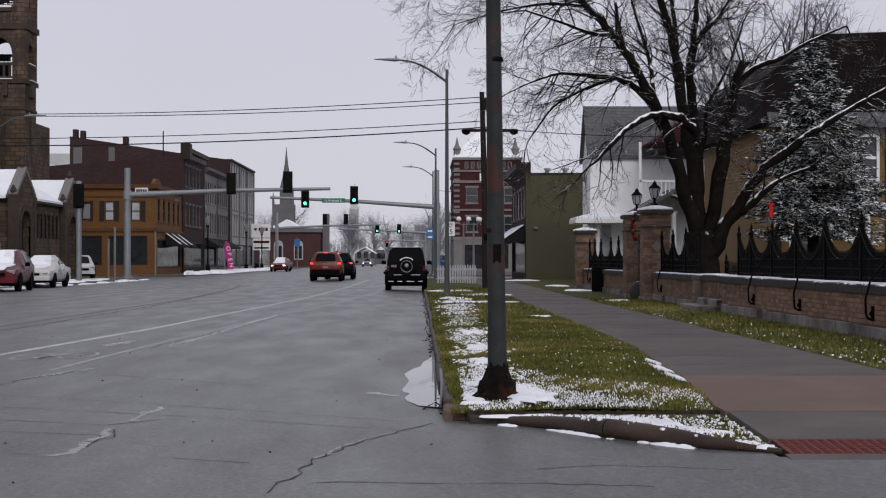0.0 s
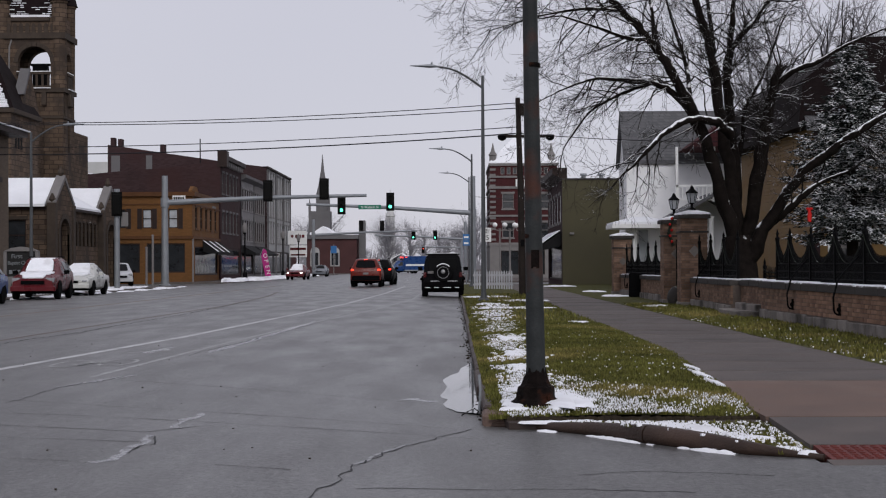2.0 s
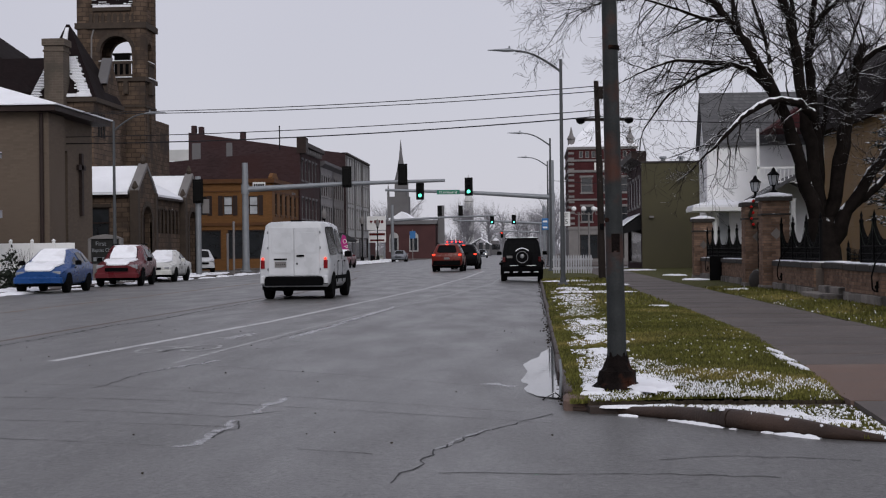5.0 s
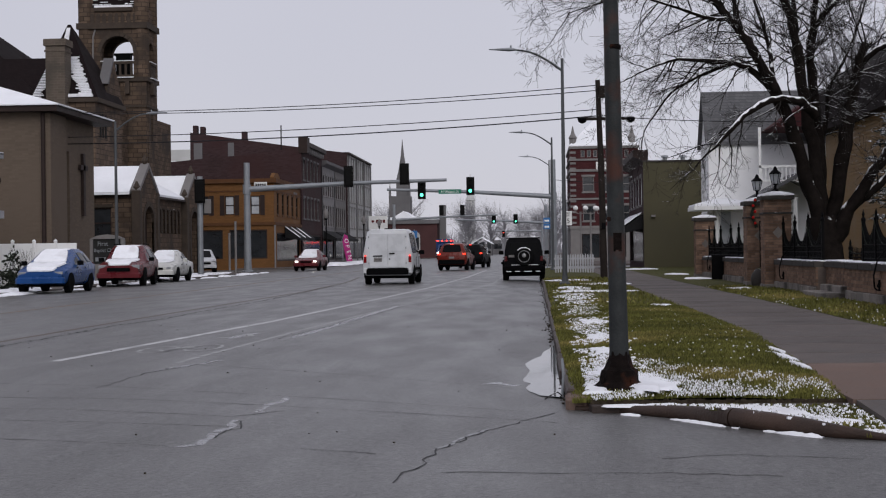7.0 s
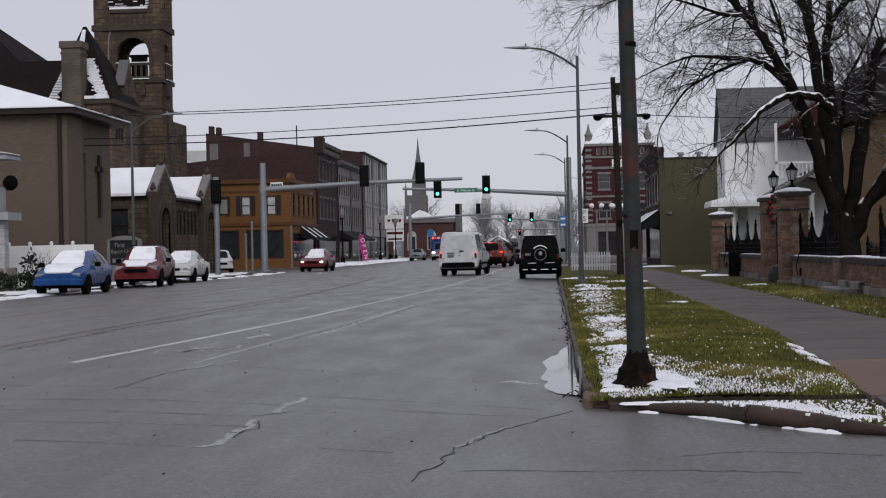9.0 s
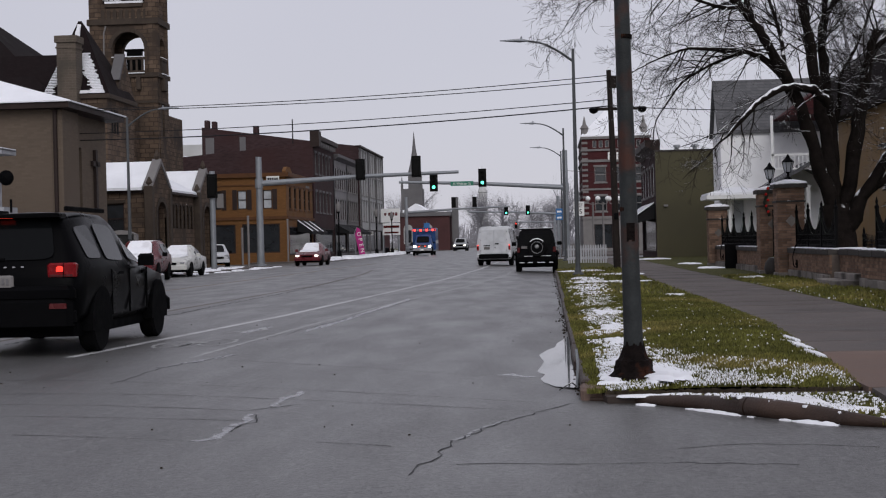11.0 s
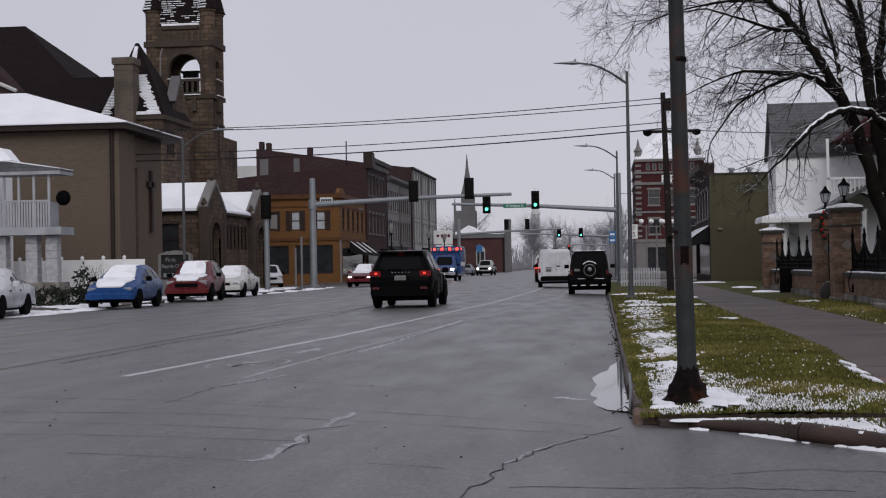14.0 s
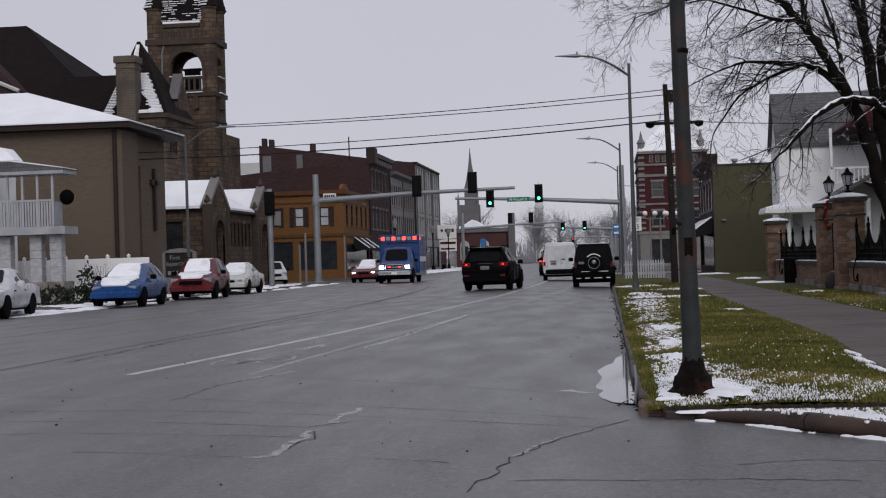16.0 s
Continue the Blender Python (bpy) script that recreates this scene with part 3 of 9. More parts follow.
        tube(bm, pts, [max(0.025, h * 0.6) for x, y, h in CORNER[sl]], 14)
        part("kerb_stone", bm, "kerb_brown", c, smooth=40)
    bm = B()
    for y0, y1 in ((46, CROSS[0]), (CROSS[1], 224), (250, 500)):
        block(bm, LEFT_X - 0.1, LEFT_X + 0.085, y0, y1, -0.3, 0.0, 0.02)
    for y0, y1 in ((CROSS[1], 224), (250, 500)):
        block(bm, KERB_X - 0.08, KERB_X + 0.1, y0, y1, -0.3, 0.0, 0.02)
    single("kerb_far", bm, "concrete", "grey concrete kerb along the far pavement", "kerb", kind="structure")


kerbs()
WALL_X = 6.85


def pavements():
    # near pavement, in slabs
    p = thing("pavement", (0, 0, 0), "damp brown-grey concrete pavement in slabs", "pavement", kind="structure")
    rnd = random.Random(5)
    meshes = {}
    bm = B()
    prism(bm, [(10.76, -0.3), (12.15, -0.3), (12.15, -0.035), (10.76, -0.09)], "x", 2.52, 5.06)
    part("slab", bm, "concrete", p)
    bm = B()
    prism(bm, [(12.19, -0.3), (15.48, -0.3), (15.48, 0.0), (12.19, -0.034)], "x", 2.5, 5.06)
    part("slab", bm, "concrete_warm", p, "reddish concrete slab")
    y = 15.54
    while y < 96:
        step = 1.5 if y < 60 else 4.5
        bm = B()
        block(bm, right_edge(y), 5.06, y, y + step - 0.06, -0.3, rnd.uniform(-0.006, 0.006), 0.012)
        part("slab", bm, "concrete", p)
        y += step
    bm = B()
    box(bm, 2.6, 5.05, 15.4, 96, -0.3, -0.03)
    part("joint_bed", bm, "soil", p, "dark soil in the joints")
    bm = B()
    prism(bm, [(10.0, -0.3), (10.19, -0.3), (10.19, -0.125), (10.0, -0.139)], "x", 2.5, 5.06)
    single("pavement_ramp", bm, "concrete", "sloped concrete ramp at the crossing", "pavement", kind="structure")
    pad = thing("warning_pad", (0, 0, 0), "brick-red tactile warning pad at the ramp", "paving", kind="structure")
    bm = B()
    prism(bm, [(10.2, -0.3), (10.74, -0.3), (10.74, -0.092), (10.2, -0.125)], "x", 2.54, 5.06)
    part("plate", bm, "red_pad", pad)
    bm = B()
    for iy in range(8):
        for ix in range(35):
            x, yy = 2.6 + ix * 0.07, 10.24 + iy * 0.064
            zz = -0.125 + (yy - 10.2) * 0.061
            box(bm, x - 0.02, x + 0.02, yy - 0.012, yy + 0.012, zz - 0.002, zz + 0.008)
    tagged(part("stud", bm, "red_pad", pad), "raised red studs", kind="stuff")
    # far pavements
    bm = B()
    for y0, y1 in ((46, CROSS[0]), (CROSS[1], 224), (250, 500)):
        box(bm, -24, LEFT_X - 0.1, y0, y1, -0.3, -0.01)
    for y0, y1 in ((CROSS[1], 224), (250, 500)):
        box(bm, KERB_X + 0.1, 9, y0, y1, -0.3, -0.01)
    single("pavement_far", bm, "concrete", "damp concrete pavement with snow remains", "pavement", kind="structure")


pavements()


def lawn_z(x, y):
    """The verge's gently swelling surface, which dips towards the corner."""
    k = min(max((x - KERB_X) / (right_edge(y) - KERB_X), 0), 1)
    dip = max(0.0, 1 - (y - 12.4) / 2.0)
    return -0.012 + 0.04 * math.sin(math.pi * k) - 0.055 * dip * dip


def turf(bm_g, height, x0, x1, y0, y1, count, rnd, clear, tall=0.05):
    """Blades of grass, as small bent slivers, on a patch."""
    for _ in range(count):
        x, y = rnd.uniform(x0, x1), y0 + (y1 - y0) * rnd.random() ** 1.35
        if not clear(x, y):
            continue
        z0 = height(x, y)
        h, a, w = rnd.uniform(0.4, 1.0) * tall * (1 + y / 60), rnd.uniform(0, 6.28), rnd.uniform(0.004, 0.008) * (1 + y / 14)
        dx, dy = math.cos(a) * w, math.sin(a) * w
        lx, ly = rnd.uniform(-1, 1) * h * 0.7, rnd.uniform(-1, 1) * h * 0.7
        v = [bm_g.verts.new(q) for q in ((x - dx, y - dy, z0 - 0.01), (x + dx, y + dy, z0 - 0.01), (x + lx, y + ly, z0 + h))]
        bm_g.faces.new(v)


def snow_ridge(bm, pts, w, h, rnd, z):
    """A thin tapering strip of snow along points."""
    fine = []
    for (xa, ya), (xb, yb) in zip(pts, pts[1:]):
        k = max(3, int(math.hypot(xb - xa, yb - ya) / 0.03))
        fine += [(xa + (xb - xa) * i / k, ya + (yb - ya) * i / k) for i in range(k)]
    rows = []
    for i, (x, y) in enumerate(fine):
        f = math.sin(math.pi * (i + 0.6) / (len(fine) + 0.2)) ** 0.5
        ww, hh = w * f * rnd.uniform(0.65, 1.2), h * f * rnd.uniform(0.7, 1.2)
        rows.append([bm.verts.new((x + q * ww * 0.7, y + q * ww * 0.7, z + e)) for q, e in ((-0.7, -0.005), (-0.55, hh * 0.7), (0, hh), (0.6, hh * 0.9), (0.9, -0.005))])
    for a, b in zip(rows, rows[1:]):
        for k in range(4):
            bm.faces.new((a[k], b[k], b[k + 1], a[k + 1]))
    bmesh.ops.recalc_face_normals(bm, faces=bm.faces)


def snow_lump(bm, x, y, z, rx, ry, h, rnd, n=None):
    """A thin ragged patch of snow."""
    n = n or (26 if max(rx, ry) > 0.25 else 11)
    p1, p2, p3 = (rnd.uniform(0, 6.28) for _ in range(3))
    out = [1 + 0.22 * math.sin(2 * k * math.tau / n + p1) + 0.18 * math.sin(5 * k * math.tau / n + p2) + 0.1 * math.sin(9 * k * math.tau / n + p3) + rnd.uniform(-0.14, 0.14) for k in range(n)]
    rings = []
    for f, hh in ((1.0, -0.01), (0.9, h * 0.7), (0.55, h)):
        rings.append([bm.verts.new((x + rx * f * out[k] * math.cos(k * math.tau / n), y + ry * f * out[k] * math.sin(k * math.tau / n), z + hh * rnd.uniform(0.75, 1.2))) for k in range(n)])
    top = bm.verts.new((x, y, z + h * 1.05))
    for a, b in zip(rings, rings[1:]):
        for k in range(n):
            bm.faces.new((a[k], a[(k + 1) % n], b[(k + 1) % n], b[k]))
    for k in range(n):
        bm.faces.new((rings[-1][k], rings[-1][(k + 1) % n], top))


def verges():
    M["lawn"] = mat("short_lawn", (0.075, 0.073, 0.021), 0.9, 0.5, 7.0, 0.9, 60, stain=(0.055, 0.06, 0.018))
    M["blade"] = mat("grass_blade", (0.112, 0.111, 0.027), 0.75, 0.45, 1.1, 0.0, stain=(0.2, 0.165, 0.055), island=0.5)
    rnd = random.Random(11)
    bm = B()
    ys = [12.46 + 0.16 * i for i in range(16)] + [15.0 + 1.4 * i for i in range(1, 59)]
    g = [[bm.verts.new((KERB_X - 0.005 + (right_edge(y) + 0.005 - KERB_X) * k / 10, y - (0.025 * math.sin(k * 2.7) if y < 12.5 else 0), lawn_z(KERB_X + (right_edge(y) - KERB_X) * k / 10, y))) for k in range(11)] for y in ys]
    for r0, r1 in zip(g, g[1:]):
        for k in range(10):
            bm.faces.new((r0[k], r0[k + 1], r1[k + 1], r1[k]))
    single("verge", bm, "lawn", "short winter grass verge between kerb and pavement", "grass", kind="structure", smooth=60)
    # the low strip between the corner kerb and the verge
    bm = B()
    front = [(x + 0.05, y + 0.05, -0.152 + h) for x, y, h in CORNER[1:]]
    g = [[bm.verts.new((x, y + (12.3 - 0.05 * x - y) * q / 4, z + (-0.08 - z) * q / 4)) for q in range(5)] for x, y, z in front]
    for r0, r1 in zip(g, g[1:]):
        for k in range(4):
            bm.faces.new((r0[k], r1[k], r1[k + 1], r0[k + 1]))
    single("corner_verge", bm, "lawn", "snow-flecked grass corner behind the rounded kerb", "grass", kind="structure", smooth=60)
    bm = B()
    prism(bm, [(0.38, 12.55), (0.42, 12.25), (1.4, 12.2), (2.51, 12.14), (2.51, 12.55)], "z", -0.3, -0.082)
    single("soil_edge", bm, "kerb", "bare dark wet strip along the grass edge", "soil", kind="structure")
    bm = B()
    for k in range(70):
        x = 0.42 + k * 0.03
        prism(bm, [(x, 12.5), (x - 0.01, 12.43 - rnd.uniform(0, 0.035)), (x + 0.03, 12.42 - rnd.uniform(0, 0.03)), (x + 0.04, 12.5)], "z", -0.085, rnd.uniform(-0.062, -0.045))
    single("soil_clods", bm, "soil", "ragged dark soil under the grass edge", "soil", kind="stuff")
    bm = B()
    box(bm, 5.07, WALL_X + 0.05, 11.5, 96, -0.3, 0.0)
    box(bm, WALL_X + 0.05, 14, 11.5, 33.5, -0.3, 0.55), box(bm, WALL_X + 0.82, 14, 33.5, 37.4, -0.3, 0.55), box(bm, WALL_X + 0.05, 14, 37.4, 62.6, -0.3, 0.55)
    box(bm, WALL_X + 0.05, 14, 62.6, 96, -0.3, 0.004), box(bm, WALL_X + 0.05, WALL_X + 0.82, 33.5, 37.4, -0.3, 0.004)
    single("garden", bm, "lawn", "snow-flecked lawn along and behind the garden wall", "grass", kind="structure")

    def low_z(x, y):
        c = min(front, key=lambda q: abs(q[0] - x))
        f = min(max((y - c[1]) / max(0.05, 12.3 - 0.05 * x - c[1]), 0), 1)
        return c[2] + (-0.08 - c[2]) * f

    def low(x, y):
        return y > min(front, key=lambda q: abs(q[0] - x))[1] + 0.02
    # blades
    bm = B()
    turf(bm, lawn_z, KERB_X - 0.03, 3.0, 12.42, 31, 88000, rnd, lambda x, y: x < right_edge(y) + 0.015 + rnd.gauss(0, 0.012), 0.034)
    turf(bm, lawn_z, KERB_X, 3.0, 31, 62, 5000, rnd, lambda x, y: x < right_edge(y), 0.05)
    turf(bm, low_z, 0.7, 2.5, 10.4, 12.2, 9000, rnd, lambda x, y: low(x, y) and rnd.random() < 0.2 + 0.5 * (x > 2.0), 0.026)
    turf(bm, lambda x, y: 0.0, 5.08, 6.8, 13, 46, 16000, rnd, lambda x, y: True, 0.05)
    single("grass", bm, "blade", "short yellow-green winter grass blades", "grass", kind="stuff")
    # snow remains
    bm = B()
    for x, y, rx, ry in ((0.94, 13.35, 0.2, 0.75), (1.08, 13.0, 0.13, 0.42), (0.5, 13.1, 0.13, 0.3), (0.47, 12.75, 0.1, 0.16), (0.62, 14.3, 0.11, 0.5), (0.86, 12.68, 0.1, 0.13), (2.6, 15.2, 0.04, 0.5), (2.64, 16.3, 0.045, 0.7), (2.72, 17.4, 0.04, 0.5),
                         (1.6, 41, 0.8, 0.9), (1.1, 45, 0.5, 1.4), (2.3, 50, 0.9, 0.9), (2.5, 31, 0.2, 0.4), (1.2, 56, 0.8, 1.2), (0.75, 17.2, 0.12, 0.7), (0.8, 20.0, 0.16, 0.9), (0.9, 24, 0.2, 1.0)):
        snow_lump(bm, x, y, lawn_z(x, y) + 0.022, rx, ry, 0.016, rnd)
    for _ in range(2300):          # the trail along the kerb
        y = 13.4 + 30 * rnd.random() ** 1.5
        x = 0.66 + 0.012 * (y - 13) + rnd.gauss(0, 0.1 + 0.003 * y) + 0.05 * math.sin(y * 1.3)
        r = rnd.uniform(0.006, 0.026) * (0.7 + y / 30)
        if math.sin(y * 0.9) + math.sin(y * 2.3 + 1) > -1.1 and x > 0.4:
            snow_lump(bm, x, y, lawn_z(x, y) + 0.022, r, r * rnd.uniform(1.2, 3), 0.007, rnd, 6)
    for _ in range(17000):          # flecks over the near end
        y = 12.42 + 4.4 * rnd.random() ** 1.5
        x = rnd.uniform(0.42, 2.7)
        if x > right_edge(y) - 0.02:
            continue
        dense = 0.62 + 0.3 * math.sin(x * 5 + y * 3) + 0.25 * math.sin(x * 11 - y * 6) - 0.3 * max(0, x - 1.2) - 0.25 * max(0, y - 13.2) * (x > 1.3)
        if y < 14.6 + 0.5 * math.sin(x * 2.1) + 0.3 * math.sin(x * 7) + rnd.gauss(0, 0.6) and rnd.random() < dense:
            r = rnd.uniform(0.0015, 0.0065)
            snow_lump(bm, x, y, lawn_z(x, y) + rnd.uniform(0.008, 0.03), r, r * rnd.uniform(1, 3), 0.006, rnd, 6)
    for _ in range(220):           # single flecks farther up
        y = rnd.uniform(15, 30)
        x = rnd.uniform(0.5, right_edge(y) - 0.05)
        r = rnd.uniform(0.004, 0.014)
        snow_lump(bm, x, y, lawn_z(x, y) + 0.02, r, r * 2, 0.006, rnd, 6)
    for x, y, rx, ry in ((0.72, 12.22, 0.2, 0.06), (0.98, 12.18, 0.14, 0.07), (1.56, 11.6, 0.14, 0.3), (1.75, 11.3, 0.16, 0.3), (1.98, 11.1, 0.15, 0.3), (2.12, 10.9, 0.14, 0.2), (2.3, 10.62, 0.12, 0.1), (2.42, 10.42, 0.06, 0.06)):
        snow_lump(bm, x, y, low_z(x, y) + 0.006, rx, ry, 0.013, rnd)
    for _ in range(2600):
        x = rnd.uniform(0.8, 2.5)
        y = rnd.uniform(10.4, 12.2)
        if low(x, y) and rnd.random() < 0.35 + 0.5 * math.sin(x * 2.4 - 2.2) ** 2:
            r = rnd.uniform(0.004, 0.016)
            snow_lump(bm, x, y, low_z(x, y) + 0.008, r, r * 1.8, 0.008, rnd, 6)
    for pts, w, h in (([(0.66, 12.14), (0.83, 11.98)], 0.05, 0.016), ([(1.02, 11.78), (1.2, 11.53), (1.4, 11.23)], 0.045, 0.018), ([(1.42, 11.2), (1.49, 11.12)], 0.025, 0.01), ([(1.62, 10.98), (1.72, 10.87)], 0.025, 0.012), ([(1.7, 10.89), (1.85, 10.72), (1.99, 10.56)], 0.055, 0.022)):
        snow_ridge(bm, [(x - 0.012, y - 0.012) for x, y in pts], w, h, rnd, -0.138)
    for _ in range(420):
        y = 13 + 34 * rnd.random() ** 1.3
        x = 5.12 + abs(rnd.gauss(0, 0.4)) if rnd.random() < 0.6 else rnd.uniform(5.1, 6.7)
        r = rnd.uniform(0.004, 0.014)
        snow_lump(bm, x, y, 0.012, r * 1.4, r * rnd.uniform(1.5, 4.0), 0.008, rnd, 7)
    for x, y, rx, ry in ((5.75, 43, 0.35, 0.8), (6.2, 58, 0.4, 1.2), (6.3, 68, 0.4, 1.2), (5.9, 86, 0.8, 2)):
        snow_lump(bm, x, y, 0.0, rx, ry, 0.05, rnd)
    single("snow", bm, "snow", "thin old snow remains on the grass", "snow", kind="stuff", smooth=60)
    bm = B()
    for _ in range(150):
        y = 14 + 95 * rnd.random()
        if CROSS[0] - 2 < y < CROSS[1] + 1:
            continue
        x = rnd.uniform(-20.5, LEFT_X - 0.2) if rnd.random() < 0.6 else rnd.uniform(LEFT_X, LEFT_X + 0.8)
        snow_lump(bm, x, y, -0.02 if x < LEFT_X else -0.07, rnd.uniform(0.1, 0.5), rnd.uniform(0.3, 1.6), rnd.uniform(0.03, 0.1), rnd)
    for _ in range(60):
        snow_lump(bm, rnd.uniform(-18.5, LEFT_X - 0.2), rnd.uniform(120, 190), -0.01, rnd.uniform(0.3, 0.9), rnd.uniform(0.8, 2), rnd.uniform(0.08, 0.3), rnd)
    for _ in range(14):
        snow_lump(bm, rnd.uniform(-24, -17.5), rnd.uniform(30, 52), -0.01, rnd.uniform(0.5, 1.5), rnd.uniform(0.8, 2.5), 0.05, rnd)
    single("snow_far_side", bm, "snow", "shovelled snow along the far kerb", "snow", kind="stuff", smooth=60)


verges()

# ---- buildings ----
def wall(bm, face, plane, a0, a1, z0, z1, holes=(), th=0.3):
    """A wall with openings. face: S looks back along the street, E and W look across it."""
    us = sorted({a0, a1, *(min(max(q, a0), a1) for h in holes for q in h[:2])})
    zs = sorted({z0, z1, *(min(max(q, z0), z1) for h in holes for q in h[2:4])})
    for ua, ub in zip(us, us[1:]):
        run = None
        for za, zb in list(zip(zs, zs[1:])) + [(None, None)]:
            solid = za is not None and not any(h[0] < (ua + ub) / 2 < h[1] and h[2] < (za + zb) / 2 < h[3] for h in holes)
            if solid:
                run = (run[0], zb) if run else (za, zb)
            if run and not solid:
                put(bm, face, plane, ua, ub, *run, 0, th)
                run = None


def put(bm, face, plane, a, b, za, zb, near, far):
    """A box on a wall: from near to far metres behind its face (negative: proud of it)."""
    if face == "S":
        box(bm, a, b, plane + near, plane + far, za, zb)
    elif face == "E":
        box(bm, plane - far, plane - near, a, b, za, zb)
    else:
        box(bm, plane + near, plane + far, a, b, za, zb)


def window(parent, face, plane, ua, ub, za, zb, frame_m="white_trim", pane_m="glass", sill_m=None, bars=1, f=0.07, recess=0.1, shutter=None):
    bm = B()
    for q in ((ua, ua + f, za, zb), (ub - f, ub, za, zb), (ua + f, ub - f, za, za + f), (ua + f, ub - f, zb - f, zb)):
        put(bm, face, plane, *q, recess - 0.05, recess + 0.06)
    for i in range(bars):
        z = za + (zb - za) * (i + 1) / (bars + 1)
        put(bm, face, plane, ua + f, ub - f, z - f / 2, z + f / 2, recess - 0.03, recess + 0.04)
    w = part("window", bm, frame_m, parent)
    bm = B()
    put(bm, face, plane, ua + f, ub - f, za + f, zb - f, recess + 0.02, recess + 0.03)
    part("pane", bm, pane_m, w)
    if sill_m:
        bm = B()
        put(bm, face, plane, ua - 0.1, ub + 0.1, za - 0.14, za, -0.08, 0.1)
        part("sill", bm, sill_m, w)
        bm = B()
        put(bm, face, plane, ua - 0.1, ub + 0.1, zb, zb + 0.2, -0.05, 0.1)
        part("lintel", bm, sill_m, w)
    if shutter:
        for a in (ua - 0.42, ub + 0.04):
            bm = B()
            put(bm, face, plane, a, a + 0.38, za - 0.05, zb + 0.05, -0.06, 0.0)
            part("shutter", bm, shutter, w)
    return w


def arch_pts(u0, u1, z0, z1, n=9):
    """The outline of an opening with a round head."""
    r, c = (u1 - u0) / 2, (u0 + u1) / 2
    return [(u0, z0), (u1, z0)] + [(c + r * math.cos(math.pi * k / n), z1 - r + r * math.sin(math.pi * k / n)) for k in range(n + 1)]


def arched(bm, face, plane, u0, u1, z0, z1, near, far):
    pts = arch_pts(u0, u1, z0, z1)
    if face == "S":
        prism(bm, pts, "y", plane + near, plane + far)
    elif face == "E":
        prism(bm, pts, "x", plane - far, plane - near)
    else:
        prism(bm, pts, "x", plane + near, plane + far)


def arch_ring(bm, face, plane, u0, u1, z0, z1, w, near, far, n=11, legs=True):
    """The voussoirs round an arched opening."""
    r, c = (u1 - u0) / 2, (u0 + u1) / 2
    for k in range(n):
        a, b = math.pi * k / n, math.pi * (k + 1) / n - 0.02
        pts = [(c + q * math.cos(t), z1 - r + q * math.sin(t)) for q, t in ((r, a), (r + w, a), (r + w, b), (r, b))]
        prism(bm, pts, "y" if face == "S" else "x", *((plane + near, plane + far) if face == "S" else (plane - far, plane - near)))
    if legs:
        for a in ((u0 - w, u0), (u1, u1 + w)):
            put(bm, face, plane, a[0], a[1], z0, z1 - r, near, far)


def arch_wall(bm, face, plane, a0, a1, z0, z1, holes, th=0.4, n=10):
    """A wall with arched openings: rectangular holes, with the corners of each head filled in."""
    wall(bm, face, plane, a0, a1, z0, z1, holes, th)
    for u0, u1, za, zb in holes:
        r, c = (u1 - u0) / 2, (u0 + u1) / 2
        for s in (-1, 1):
            pts = [(c + s * r, zb)] + [(c + s * r * math.cos(math.pi / 2 * k / n), zb - r + r * math.sin(math.pi / 2 * k / n)) for k in range(n + 1)]
            prism(bm, pts, "y" if face == "S" else "x", *((plane, plane + th) if face == "S" else (plane - th, plane)))
    bmesh.ops.remove_doubles(bm, verts=bm.verts, dist=0.0005)


def roof_gable(bm, x0, x1, y0, y1, z0, z1, axis="x", over=0.3, th=0.18):
    """A gabled roof slab whose ridge runs along an axis."""
    if axis == "y":
        c, pts = (x0 + x1) / 2, None
        s = (z1 - z0) / ((x1 - x0) / 2)
        pts = [(x0 - over, z0 - over * s), (c, z1), (x1 + over, z0 - over * s), (x1 + over, z0 - over * s + th), (c, z1 + th), (x0 - over, z0 - over * s + th)]
        prism(bm, pts, "y", y0 - over, y1 + over)
    else:
        c = (y0 + y1) / 2
        s = (z1 - z0) / ((y1 - y0) / 2)
        pts = [(y0 - over, z0 - over * s), (c, z1), (y1 + over, z0 - over * s), (y1 + over, z0 - over * s + th), (c, z1 + th), (y0 - over, z0 - over * s + th)]
        prism(bm, pts, "x", x0 - over, x1 + over)


def hip(bm, x0, x1, y0, y1, z0, z1, ridge, th=0.2):
    """A hipped roof; ridge: ((x, y), (x, y)) at the height z1."""
    lo = [bm.verts.new(p) for p in ((x0, y0, z0), (x1, y0, z0), (x1, y1, z0), (x0, y1, z0))]
    mid = [bm.verts.new((v.co.x, v.co.y, z0 + th)) for v in lo]
    a, b = [bm.verts.new((*q, z1)) for q in ridge]
    for i in range(4):
        bm.faces.new((lo[i], lo[(i + 1) % 4], mid[(i + 1) % 4], mid[i]))
    bm.faces.new(lo[::-1])
    if abs(ridge[0][0] - ridge[1][0]) > abs(ridge[0][1] - ridge[1][1]):
        l, r = (a, b) if ridge[0][0] < ridge[1][0] else (b, a)
        faces = ((mid[0], mid[1], r, l), (mid[1], mid[2], r), (mid[2], mid[3], l, r), (mid[3], mid[0], l))
    else:
        n_, f_ = (a, b) if ridge[0][1] < ridge[1][1] else (b, a)
        faces = ((mid[0], mid[1], n_), (mid[1], mid[2], f_, n_), (mid[2], mid[3], f_), (mid[3], mid[0], n_, f_))
    for f in faces:
        bm.faces.new(f)


def shell(bm, x0, x1, y0, y1, z0, z1, skip, th=0.3):
    """Plain closing walls, a floor and a flat roof inside; skip: the faces built elsewhere."""
    if "S" not in skip:
        box(bm, x0, x1, y0, y0 + th, z0, z1)
    if "N" not in skip:
